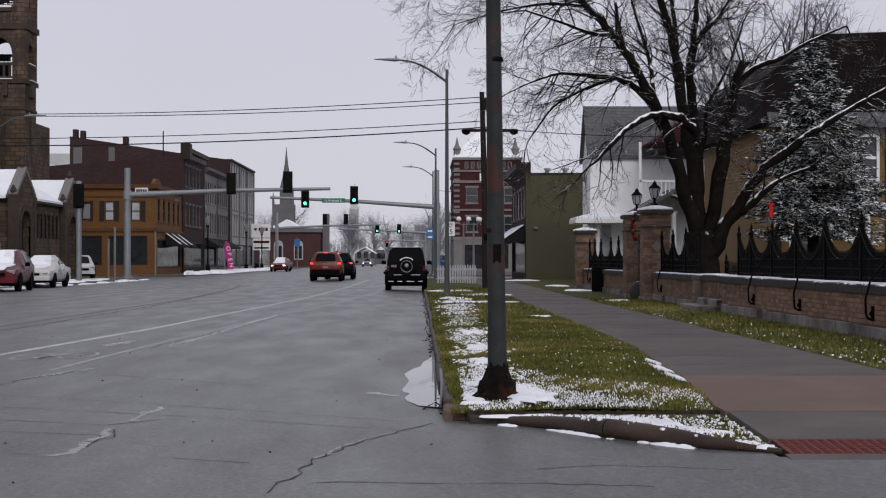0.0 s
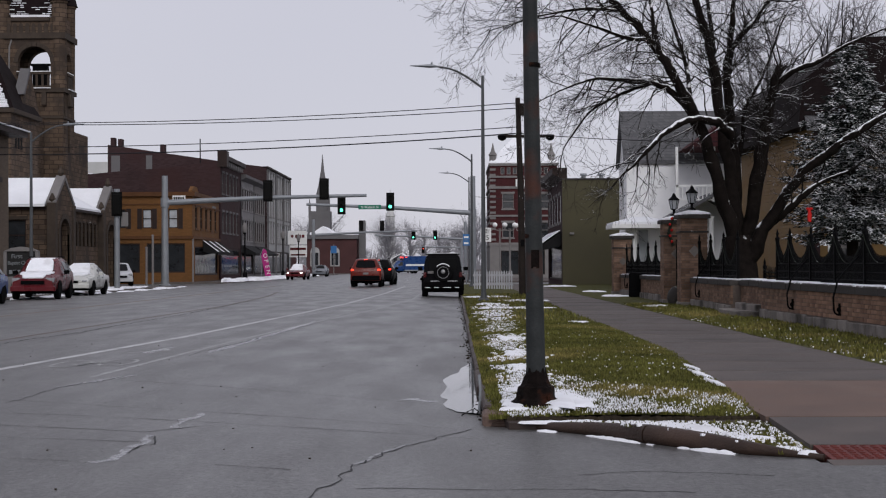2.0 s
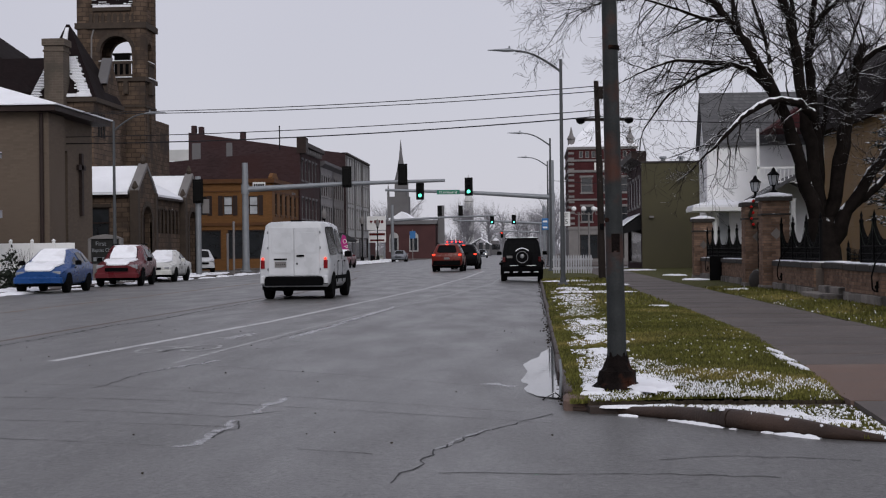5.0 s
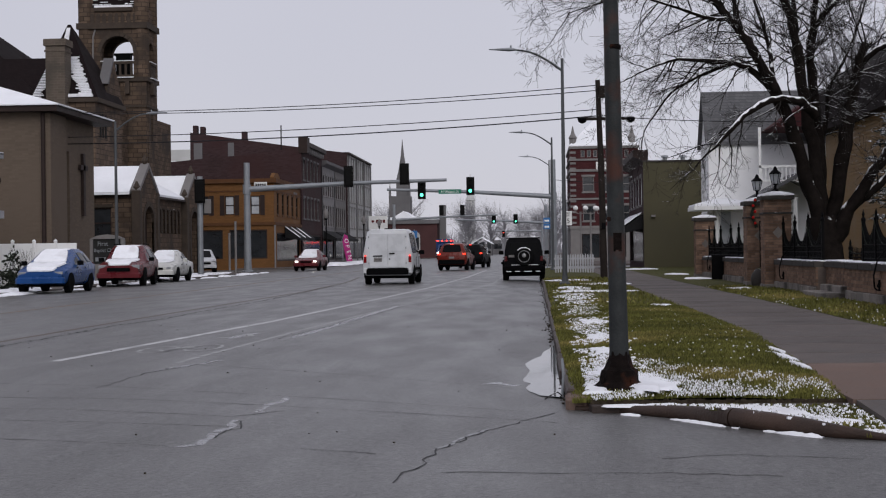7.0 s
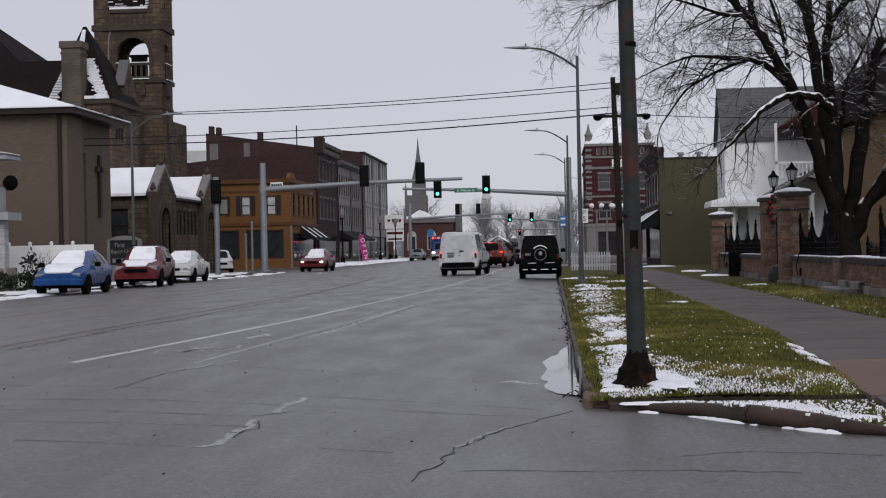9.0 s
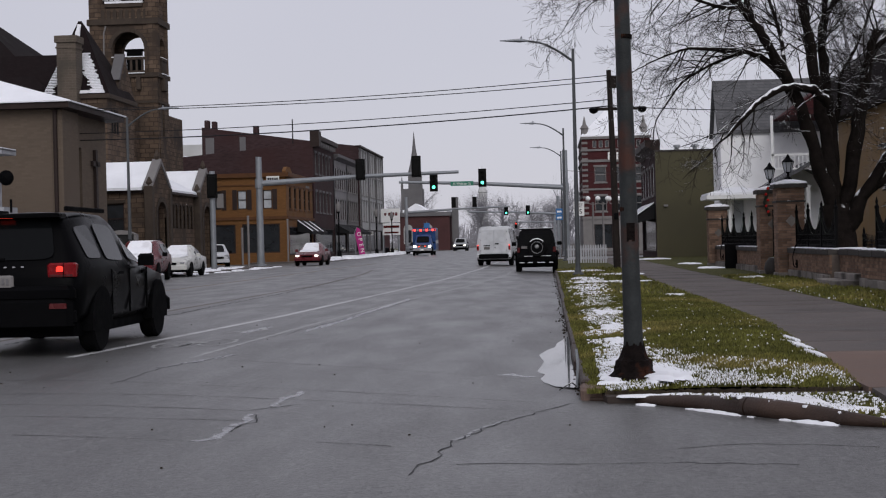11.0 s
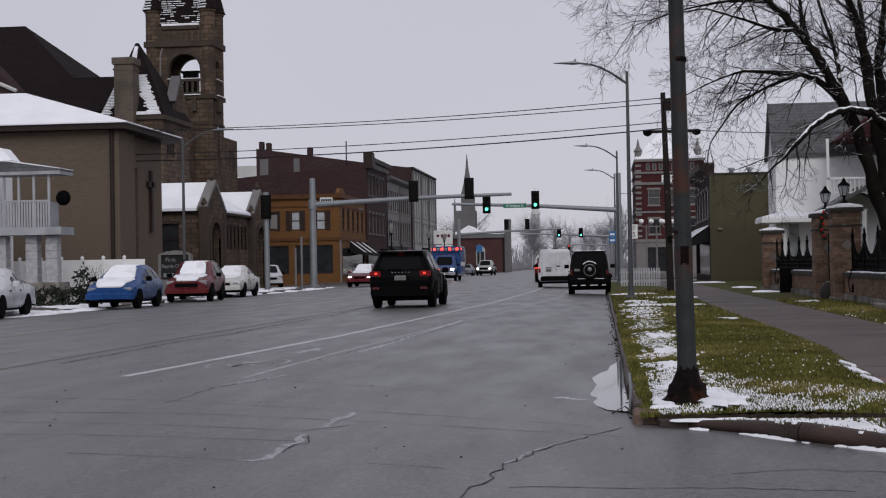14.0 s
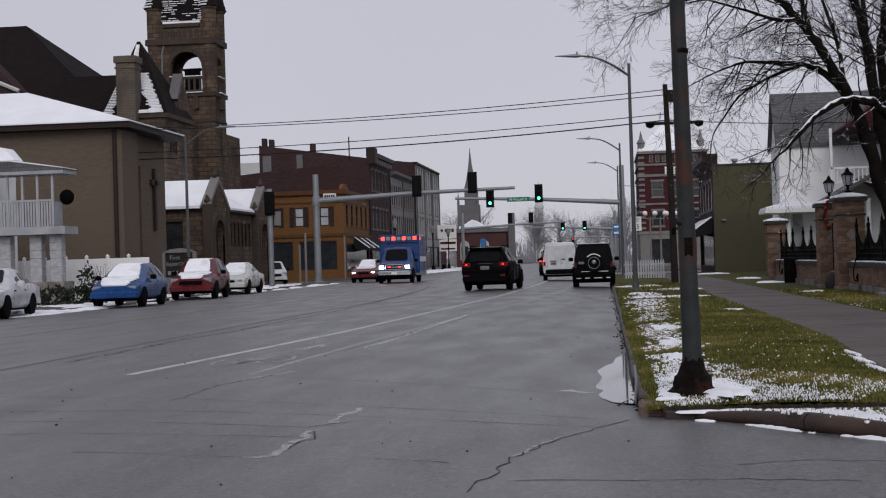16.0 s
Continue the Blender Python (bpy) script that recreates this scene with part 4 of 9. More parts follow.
        box(bm, x0, x1, y1 - th, y1, z0, z1)
    if "W" not in skip:
        box(bm, x0, x0 + th, y0 + th, y1 - th, z0, z1)
    if "E" not in skip:
        box(bm, x1 - th, x1, y0 + th, y1 - th, z0, z1)


FRONT = -21.5


def church_hall():
    h = thing("church_hall", (0, 0, 0), "windowless tan brick church hall with a snowy hipped roof", "church hall")
    x0, y0, y1, z1 = -46, 65.4, 73.1, 7.6
    bm = B()
    wall(bm, "S", y0, x0, FRONT - 0.35, -0.3, z1)
    part("wall", bm, "tan_brick", h)
    bm = B()
    wall(bm, "E", FRONT - 0.35, y0 + 0.3, y1 - 0.3, -0.3, z1, [(67.95, 69.2, -0.3, 6.1)])
    part("wall", bm, "tan_brick", h)
    for c in ((x0, x0 + 0.3, y0 + 0.3, y1, -0.3, z1), (x0 + 0.3, FRONT - 0.35, y1 - 0.3, y1, -0.3, z1)):
        bm = B()
        box(bm, *c)
        part("wall", bm, "tan_brick", h)
    bm = B()
    block(bm, FRONT - 0.5, FRONT + 0.02, y0 - 0.03, y0 + 2.25, -0.3, z1 - 0.02, 0.02)
    part("corner_pier", bm, "tan_brick", h)
    bm = B()
    box(bm, FRONT - 0.75, FRONT - 0.6, 67.95, 69.2, -0.3, 6.1)
    part("recess", bm, "tan_brick_dark", h, "dark recessed panel")
    bm = B()
    tube(bm, [(FRONT - 0.3, y0 - 0.1, 0), (FRONT - 0.3, y0 - 0.1, z1 - 0.05)], 0.1, 8)
    part("downpipe", bm, "brown_frame", h, "dark downpipe")
    bm = B()
    box(bm, FRONT - 0.34, FRONT - 0.2, 70.95, 71.25, 3.1, 6.1), box(bm, FRONT - 0.34, FRONT - 0.2, 70.55, 71.65, 5.3, 5.55)
    part("cross", bm, "brown_frame", h, "dark metal cross on the wall")
    bm = B()
    box(bm, x0 - 0.5, FRONT + 0.5, y0 - 0.6, y1 + 0.4, z1 + 0.002, z1 + 0.26)
    part("eaves_board", bm, "brown_frame", h, "dark eaves board")
    bm = B()
    hip(bm, x0 - 0.6, FRONT + 0.6, y0 - 0.7, y1 + 0.5, z1 + 0.262, z1 + 2.25, ((x0 + 5, 69.2), (FRONT - 5.8, 69.2)), 0.06)
    part("roof", bm, "roof_snow", h, "snow-covered roof")


church_hall()


def church():
    c = thing("church", (0, 0, 0), "brown sandstone church with bell tower and steep dark roofs", "church")
    # main nave with steep hipped roof
    bm = B()
    shell(bm, -52, -27.5, 90, 112, -0.3, 11.0, "")
    part("nave_wall", bm, "stone", c)
    bm = B()
    hip(bm, -56, -30.3, 89.4, 108.6, 11.0, 18.0, ((-50, 98), (-38.6, 98)), 0.15)
    part("nave_roof", bm, "slate_dark", c, "steep dark brown shingle roof")
    bm = B()
    roof_gable(bm, -34, -28.5, 89.6, 94.5, 10.9, 13.4, "x", 0.1)
    part("link_roof", bm, "slate_dark", c, "low dark ridge roof")
    bm = B()
    prism(bm, [(-42, 11.4), (-37.3, 14.4), (-36.2, 13.3), (-35.4, 12.4), (-35.4, 11.4)], "y", 88.2, 90.0)
    part("dormer", bm, "dark_brick", c, "dull red gable dormer")
    bm = B()
    tube(bm, [(-41.5, 88.1, 16.6 - 1.5), (-35.3, 88.1, 12.35)], 0.13, 6)
    part("barge_board", bm, "far_white", c, "pale barge board")
    # stair gable with pyramid roof and chimney
    bm = B()
    box(bm, -29.4, -25.7, 86.4, 92.0, -0.3, 10.2)
    part("stair_tower", bm, "stone", c)
    for i in range(3):
        bm = B()
        put(bm, "E", -25.7, 87.3 + i * 0.55, 87.6 + i * 0.55, 8.2, 9.6, -0.02, 0.1)
        part("slit_window", bm, "iron", c, "narrow slit window")
    bm = B()
    box(bm, -29.6, -25.45, 86.2, 92.2, 10.2, 10.45)
    part("cornice", bm, "stone_trim", c)
    bm = B()
    v = [bm.verts.new(p) for p in ((-29.5, 86.3, 10.45), (-25.5, 86.3, 10.45), (-25.5, 92.1, 10.45), (-29.5, 92.1, 10.45))]
    t = [bm.verts.new((-27.95, 89.2, 15.2)), bm.verts.new((-28.15, 89.2, 15.2))]
    for f in ((v[0], v[1], t[0], t[1]), (v[1], v[2], t[0]), (v[2], v[3], t[1], t[0]), (v[3], v[0], t[1])):
        bm.faces.new(f)
    part("stair_roof", bm, "slate_dark", c, "steep pyramid roof with snow on its courses")
    bm = B()
    rnd = random.Random(3)
    for k in range(30):
        z = 10.5 + k * 0.1
        f = (z - 10.45) / 4.75
        yy = 86.3 + 2.9 * f - 0.03
        xl, xr = -29.5 + 1.4 * f, -25.5 - 2.45 * f
        if k < 20:
            box(bm, xl + 0.04, xl + rnd.uniform(0.5, 0.95) * (1 - k / 26), yy - 0.05, yy + 0.06, z, z + 0.05)
        if k < 2:
            box(bm, xr - 1.75, xr - 0.25, yy - 0.06, yy + 0.06, z, z + 0.09)
        elif k < 26:
            wide = 0.75 if k < 22 else 1.0
            box(bm, xr - 0.3 - wide * rnd.uniform(0.75, 1.15), xr - 0.3 + rnd.uniform(-0.08, 0.08), yy - 0.05, yy + 0.06, z, z + 0.075)
    for k in range(12):
        z = 13.9 + k * 0.09
        f = (z - 10.45) / 4.75
        box(bm, -28.12 - 0.3 * (1 - f) * rnd.uniform(0.8, 1.3), -27.95 + 0.3 * (1 - f), 86.3 + 2.9 * f - 0.05, 86.3 + 2.9 * f + 0.08, z, z + 0.09)
    tagged(part("roof_snow", bm, "snow", c, "rows of snow left on the shingles"), kind="stuff")
    bm = B()
    block(bm, -28.4, -27.25, 85.7, 86.9, 9.9, 13.45, 0.02), block(bm, -28.5, -27.15, 85.6, 87.0, 13.45, 13.85, 0.03)
    box(bm, -28.45, -27.2, 85.66, 86.95, 13.1, 13.2)
    part("chimney", bm, "tan_brick_dark", c, "square brick chimney")
    # gabled parapet beside the tower
    bm = B()
    prism(bm, [(88.5, 10.0), (93, 10.0), (93, 10.4), (90.7, 13.2)], "x", -26.3, -25.8)
    part("gable", bm, "stone", c)
    bm = B()
    prism(bm, [(89.3, 11.6), (90.55, 13.3), (90.8, 13.3), (89.55, 11.6)], "x", -26.35, -25.75)
    part("gable_coping", bm, "far_grey", c, "pale gable coping")
    # bell tower
    tw = new("bell_tower")
    tw.parent = c
    x0, x1, y0, y1 = -30.75, -26.2, 100.0, 102.9
    bm = B()
    wall(bm, "S", y0, x0, x1, -0.3, 13.2), wall(bm, "E", x1, y0 + 0.5, y1, -0.3, 13.2, [(101.2, 101.7, 9, 11.2)], 0.5)
    box(bm, x0, x0 + 0.5, y0 + 0.3, y1, -0.3, 13.2), box(bm, x0 + 0.5, x1 - 0.5, y1 - 0.5, y1, -0.3, 13.2)
    arch_wall(bm, "S", y0, x0, x1, 13.2, 16.6, [(-29.25, -27.05, 13.2, 16.05)], 0.5)
    arch_wall(bm, "E", x1, y0 + 0.5, y1 - 0.5, 13.2, 16.6, [(100.75, 102.15, 13.2, 15.7)], 0.5)
    arch_wall(bm, "S", y1 - 0.5, x0, x1, 13.2, 16.6, [(-29.25, -27.05, 13.2, 16.05)], 0.5)
    arch_wall(bm, "E", x0 + 0.5, y0 + 0.5, y1 - 0.5, 13.2, 16.6, [(100.75, 102.15, 13.2, 15.7)], 0.5)
    wall(bm, "S", y0 + 0.05, x0 + 0.05, x1 - 0.05, 16.6, 18.0, (), 0.5)
    wall(bm, "E", x1 - 0.05, y0 + 0.6, y1, 16.6, 18.0, (), 0.5)
    box(bm, x0 + 0.05, x0 + 0.5, y0 + 0.6, y1, 16.6, 18.0), box(bm, x0 + 0.5, x1 - 0.6, y1 - 0.5, y1, 16.6, 18.0)
    box(bm, x0 + 0.5, x1 - 0.5, y0 + 0.5, y1 - 0.5, 12.9, 13.1)
    part("tower_wall", bm, "stone", tw)
    for n_, (z0, z1, w) in enumerate(((12.95, 13.25, 0.14), (16.55, 16.95, 0.18), (11.2, 11.35, 0.06))):
        bm = B()
        box(bm, x0 - w, x1 + w, y0 - w, y1 + w, z0, z1)
        part("string_course", bm, "stone_trim", tw)
    bm = B()
    arch_ring(bm, "S", y0, -29.25, -27.05, 14.6, 16.05, 0.28, -0.06, 0.1, legs=False)
    part("arch_stones", bm, "stone_trim", tw)
    for face, plane, a, b in (("S", y0 - 0.15, -29.3, -27.0), ("E", x1 + 0.15, 100.7, 102.2)):
        bm = B()
        put(bm, face, plane, a, b, 14.15, 14.32, -0.02, 0.22), put(bm, face, plane, a, b, 13.26, 13.4, -0.02, 0.22)
        for k in range(6):
            u = a + 0.1 + k * (b - a - 0.35) / 5
            put(bm, face, plane, u, u + 0.15, 13.4, 14.15, 0.03, 0.15)
        part("balustrade", bm, "stone_trim", tw, "stone balustrade with snow on it")
        bm = B()
        put(bm, face, plane, a, b, 14.325, 14.37, -0.02, 0.2), put(bm, face, plane, a, b, 13.2, 13.255, -0.1, 0.05)
        part("snow_line", bm, "snow", tw)
        for k in range(3):
            bm = B()
            u = a + 0.3 + k * (b - a - 0.9) / 2
            put(bm, face, plane, u, u + 0.3, 12.1, 12.95, -0.1, 0.2)
            part("corbel", bm, "stone_trim", tw)
    bm = B()
    box(bm, -28.6, -27.6, 101.2, 101.7, 13.4, 14.9), box(bm, -28.75, -27.45, 101.25, 101.6, 14.9, 15.05)
    part("bell_frame", bm, "iron", tw, "dark bell frame")
    for k in range(8):
        bm = B()
        arched(bm, "S", y0 + 0.05, -30.0 + 0.42 * k, -29.75 + 0.42 * k, 16.98, 17.6, -0.05, 0.0)
        part("blind_arch", bm, "stone_trim", tw)
    for cx, cy in ((x0 + 0.35, y0 + 0.35), (x1 - 0.35, y0 + 0.35), (x1 - 0.35, y1 - 0.35), (x0 + 0.35, y1 - 0.35)):
        bm = B()
        lathe(bm, [(0.5, 13.26), (0.5, 16.55)], 12, centre=(cx, cy, 0))
        lathe(bm, [(0.52, 16.96), (0.52, 18.95), (0.6, 18.98), (0.6, 19.1)], 12, centre=(cx, cy, 0))
        part("turret", bm, "stone", tw, smooth=40)
        bm = B()
        lathe(bm, [(0.7, 19.11), (0.66, 19.16), (0.0, 21.6)], 12, centre=(cx, cy, 0))
        part("turret_cap", bm, "slate_dark", tw, smooth=40)
        bm = B()
        for z in range(9):
            rr = 0.66 * (1 - z * 0.2 / 2.44) + 0.015
            ring = [(cx + rr * math.cos(q), cy + rr * math.sin(q), 19.2 + z * 0.2) for q in np.linspace(3.3 + 0.05 * (z % 3), 4.75 + 0.1 * (z % 2), 7)]
            tube(bm, ring, 0.05 if z else 0.07, 4)
        tagged(part("cap_snow", bm, "snow", tw, "snow rows on the cap"), kind="stuff")
    bm = B()
    hip(bm, x0 + 0.35, x1 - 0.35, y0 + 0.3, y1 - 0.3, 18.05, 25.0, ((-28.6, 101.5), (-28.35, 101.5)), 0.1)
    part("tower_roof", bm, "slate_dark", tw, "dark tower roof with snow rows")
    bm = B()
    rnd = random.Random(31)
    for k in range(20):
        z = 18.25 + k * 0.15
        f = (z - 18.15) / 6.85
        yy = y0 + 0.3 + 1.2 * f - 0.02
        xa, xb = x0 + 0.5 + 1.8 * f, x1 - 0.5 - 1.8 * f
        u = xa
        while u < xb:
            w = rnd.uniform(0.15, 0.6)
            if rnd.random() < (0.8 if abs((u - xa) / (xb - xa) - 0.55) > 0.22 else 0.3):
                box(bm, u, min(u + w, xb), yy - 0.03, yy + 0.05, z, z + rnd.uniform(0.03, 0.07))
            u += w + 0.08
    tagged(part("roof_snow", bm, "snow", tw, "rows of snow on the shingles"), kind="stuff")
    bm = B()
    box(bm, -29.7, -27.1, y0 - 0.06, y0 + 0.5, 18.003, 18.15)
    part("sill_snow", bm, "snow", tw)
    bm = B()
    box(bm, -29.7, -27.1, y0 - 0.1, y0 + 0.04, 17.75, 17.998)
    part("cornice", bm, "stone_trim", tw)
    bm = B()
    tube(bm, [(x0 + 0.9, y0 - 0.05, 13.3), (x0 + 0.95, y0 - 0.05, 16), (x0 + 1.1, y0 - 0.05, 16.5)], 0.06, 6)
    part("tower_pipe", bm, "limestone", tw, "pale downpipe")
    # narthex along the street
    nx = new("narthex")
    nx.matrix_basis = pose(0, -4.6, 0) @ Matrix.Diagonal((1, 1.05, 0.905, 1))
    nx.parent = c
    gables = ((80.9, 84.6), (91.5, 95.2))
    bm = B()
    wall(bm, "S", 81.0, -25.3, FRONT - 0.4, -0.3, 4.95, [(-24.2, -23.1, 1.4, 4.2)], 0.4)
    part("wall", bm, "stone", nx)
    bm = B()
    wins = [(84.95 + 0.86 * k, 85.5 + 0.86 * k, 2.7, 4.25) for k in range(7)]
    arch_wall(bm, "E", FRONT - 0.3, 84.4, 91.7, -0.3, 5.0, wins, 0.4)
    part("wall", bm, "stone", nx)
    for a, b in gables:
        bm = B()
        arch_wall(bm, "E", FRONT, a, b, -0.3, 5.0, [((a + b) / 2 - 0.95, (a + b) / 2 + 0.95, -0.3, 4.3)], 0.5)
        prism(bm, [(a, 5.0), (b, 5.0), ((a + b) / 2, 6.6)], "x", FRONT - 0.5, FRONT)
        part("portal_wall", bm, "stone", nx)
    for q in ((-25.3, -25.0, 81.4, 95, -0.3, 4.95), (-25.0, FRONT - 0.5, 94.7, 95.1, -0.3, 4.95)):
        bm = B()
        box(bm, *q)
        part("wall", bm, "stone", nx)
    for w in wins:
        bm = B()
        arched(bm, "E", FRONT - 0.3, w[0], w[1], w[2], w[3], 0.22, 0.26)
        part("arched_window", bm, "glass", nx)
        bm = B()
        arch_ring(bm, "E", FRONT - 0.3, w[0], w[1], w[2], w[3], 0.1, -0.05, 0.05, 7, legs=True)
        part("window_hood", bm, "stone_trim", nx)
    for a, b in gables:
        m = (a + b) / 2
        bm = B()
        arched(bm, "E", FRONT, m - 0.95, m + 0.95, -0.2, 4.3, 0.4, 0.46)
        part("portal_door", bm, "brown_frame", nx, "deep arched portal with dark door")
        bm = B()
        arch_ring(bm, "E", FRONT, m - 0.95, m + 0.95, 0, 4.3, 0.3, -0.05, 0.1, 11)
        part("portal_arch", bm, "stone_trim", nx)
        bm = B()
        for s in (-1, 1):
            pts = [(m + s * 1.98, 5.05), (m + s * 1.98, 5.3), (m, 6.95), (m, 6.65)]
            prism(bm, pts, "x", FRONT - 0.45, FRONT + 0.05)
        part("gable_coping", bm, "limestone", nx, "pale gable coping")
        bm = B()
        block(bm, FRONT - 0.4, FRONT + 0.08, a - 0.25, a + 0.25, -0.3, 5.2, 0.04), block(bm, FRONT - 0.4, FRONT + 0.08, b - 0.25, b + 0.25, -0.3, 5.2, 0.04)
        lathe(bm, [(0.13, 5.2), (0.2, 5.4), (0.05, 5.75)], 8, centre=(FRONT - 0.15, a, 0)), lathe(bm, [(0.1, 6.9), (0.18, 7.1), (0.04, 7.5)], 8, centre=(FRONT - 0.2, m, 0))
        part("buttress", bm, "stone_trim", nx)
        bm = B()
        for q in (-1, 1):
            prism(bm, [(m + q * 2.1, 4.95), (m + q * 2.1, 5.12), (m, 6.8), (m, 6.62)], "x", -26.0, FRONT - 0.5)
        part("gable_roof", bm, "roof_snow", nx, "snow-covered gable roof")
    bm = B()
    prism(bm, [(FRONT - 0.1, 5.0), (FRONT - 0.1, 5.15), (-24.0, 6.55), (-26, 6.55), (-26, 5.0)], "y", 84.7, 91.4)
    part("narthex_roof", bm, "roof_snow", nx, "snow-covered lean-to roof")
    bm = B()
    box(bm, FRONT - 0.12, FRONT + 0.0, 84.4, 91.7, 4.86, 5.0), box(bm, -25.6, FRONT - 0.38, 80.86, 81.0, 4.78, 4.98)
    part("gutter", bm, "brown_frame", nx)
    window(nx, "S", 81.0, -24.2, -23.1, 1.4, 4.2, "brown_frame", "glass", "stone_trim", 2)


church()


def ochre_shop():
    h = thing("corner_shop", (0, 0, 0), "two-storey ochre painted brick corner shop", "shop building")
    x0, y0, y1, z1 = -31.0, 122.4, 136.4, 7.25
    sw = [(a, a + 0.76, 4.4, 5.95) for a in (-27.7, -25.58, -23.45)]
    ew = [(123.8 + 2.5 * k, 124.9 + 2.5 * k, 4.4, 6.2) for k in range(5)]
    shop = [(-29.5, -25.8, 0.75, 3.15), (-25.25, -22.1, 0.75, 3.15)]
    bm = B()
    wall(bm, "S", y0, x0, FRONT, -0.3, z1, sw + shop), wall(bm, "E", FRONT, y0 + 0.3, y1, -0.3, z1, ew + [(123.6, 135.6, 0.5, 2.9)])
    shell(bm, x0, FRONT, y0 + 0.3, y1, -0.3, z1, "SE"), box(bm, x0 + 0.3, FRONT - 0.3, y0 + 0.3, y1 - 0.3, z1 - 0.5, z1 - 0.3)
    part("wall", bm, "ochre", h)
    for k, w in enumerate(sw):
        window(h, "S", y0, *w, "brown_frame", "blind" if k != 0 else "glass", None, 1, shutter="brown_frame")
    for w in ew:
        window(h, "E", FRONT, *w, "brown_frame", "glass", "ochre_trim")
    for w in shop:
        window(h, "S", y0, *w, "brown_frame", "glass", None, 0, 0.1)
    window(h, "E", FRONT, 123.6, 135.6, 0.5, 2.9, "brown_frame", "glass", None, 0, 0.12)
    for z0, zz, w in ((7.0, 7.35, 0.25), (3.5, 3.75, 0.12), (6.3, 6.4, 0.06)):
        bm = B()
        box(bm, x0, FRONT + w, y0 - w, y0 - 0.002, z0, zz), box(bm, FRONT + 0.002, FRONT + w, y0, y1, z0, zz)
        part("cornice", bm, "ochre_trim", h)
    bm = B()
    prism(bm, [(y0, 7.36), (y0 + 3, 7.36), (y0 + 3, 7.5), (y0 + 2.2, 7.85), (y0 + 0.8, 7.85), (y0, 7.5)], "x", FRONT - 0.3, FRONT)
    part("parapet", bm, "ochre", h)
    for k in range(3):
        bm = B()
        prism(bm, [(FRONT + 0.03, 3.45), (FRONT + 1.3, 2.5), (FRONT + 1.3, 2.25), (FRONT + 0.03, 2.5)], "y", y1 - 9 + k * 3.1, y1 - 6.2 + k * 3.1)
        awn = part("awning", bm, "awning", h, "black awning edged with snow")
        bm = B()
        prism(bm, [(FRONT + 0.03, 3.46), (FRONT + 1.3, 2.51), (FRONT + 1.3, 2.54), (FRONT + 0.03, 3.49)], "y", y1 - 9 + k * 3.1, y1 - 8.4 + k * 3.1)
        part("awning_snow", bm, "snow", awn)
    bm = B()
    box(bm, -23.05, -22.0, y0 - 0.35, y0 - 0.28, 6.5, 7.05)
    part("sign_board", bm, "sign_white", h, "white roof sign with dark writing")
    bm = B()
    for k in range(5):
        box(bm, -22.95 + k * 0.18, -22.82 + k * 0.18, y0 - 0.38, y0 - 0.352, 6.72, 6.92)
    part("writing", bm, "letter_black", h)
    bm = B()
    for k in range(4):
        box(bm, FRONT + 0.01, FRONT + 0.05, y1 - 4 + k * 0.5, y1 - 3.65 + k * 0.5, 6.35, 6.6)
    part("date_stone", bm, "limestone", h)


ochre_shop()


def brick_row():
    # three-storey dark brick block, its bare flank facing back along the street
    h = thing("brick_block", (0, 0, 0), "old dark brick three-storey block with stepped flank", "brick building")
    y0, y1 = 137.2, 150.4
    bm = B()
    prism(bm, [(-46, -0.3), (FRONT, -0.3), (FRONT, 11.0), (-22.4, 10.85), (-26.6, 10.3), (-30, 10.1), (-33.2, 9.8), (-46, 9.5)], "y", y0, y0 + 0.4)
    fl = [(y0 + 1 + 2.2 * k, y0 + 2.1 + 2.2 * k, z, z + 1.9) for k in range(5) for z in (4.4, 8.0)]
    wall(bm, "E", FRONT, y0 + 0.4, y1, -0.3, 10.9, fl + [(y0 + 0.6, y1 - 0.5, 0.4, 2.9)])
    box(bm, -46, FRONT, y1 - 0.3, y1, -0.3, 9.8), box(bm, -45.7, FRONT - 0.3, y0 + 0.4, y1 - 0.3, 9.2, 9.4)
    part("wall", bm, "dark_brick", h)
    for w in fl:
        window(h, "E", FRONT, *w, "far_grey", "glass", "far_grey")
    window(h, "E", FRONT, y0 + 0.6, y1 - 0.5, 0.4, 2.9, "brown_frame", "glass", None, 0, 0.15)
    bm = B()
    prism(bm, [(FRONT - 0.2, 10.95), (FRONT + 0.5, 11.1), (FRONT + 0.5, 11.5), (FRONT - 0.2, 11.5)], "y", y0 + 1.3, y1)
    box(bm, FRONT - 0.25, FRONT + 0.6, y0 - 0.1, y0 + 1.3, 10.4, 11.85)
    part("cornice", bm, "brown_frame", h, "heavy dark bracketed cornice")
    for k in range(8):
        bm = B()
        box(bm, FRONT + 0.002, FRONT + 0.5, y0 + 0.5 + k * 1.5, y0 + 0.8 + k * 1.5, 10.55, 10.94)
        part("bracket", bm, "far_grey", h)
    bm = B()
    tube(bm, [(-23.4, y0 + 0.3, 9), (-23.4, y0 + 0.3, 13.0)], 0.06, 6)
    part("mast", bm, "cable", h, "thin roof mast")
    bm = B()
    prism(bm, [(-45, 9.54), (-33.3, 9.8), (-33.3, 9.87), (-45, 9.62)], "y", y0 - 0.03, y0 + 0.42)
    part("wall_snow", bm, "snow", h)
    # grey painted fronts
    for n_, (a, b, z1, m, lab) in enumerate(((150.5, 160.0, 10.3, "grey_front", "narrow grey painted shop front building"), (160.1, 169.6, 10.3, "limestone", "pale stone shop front building with tall windows"))):
        g = thing("shop_building", (0, 0, 0), lab, "shop building")
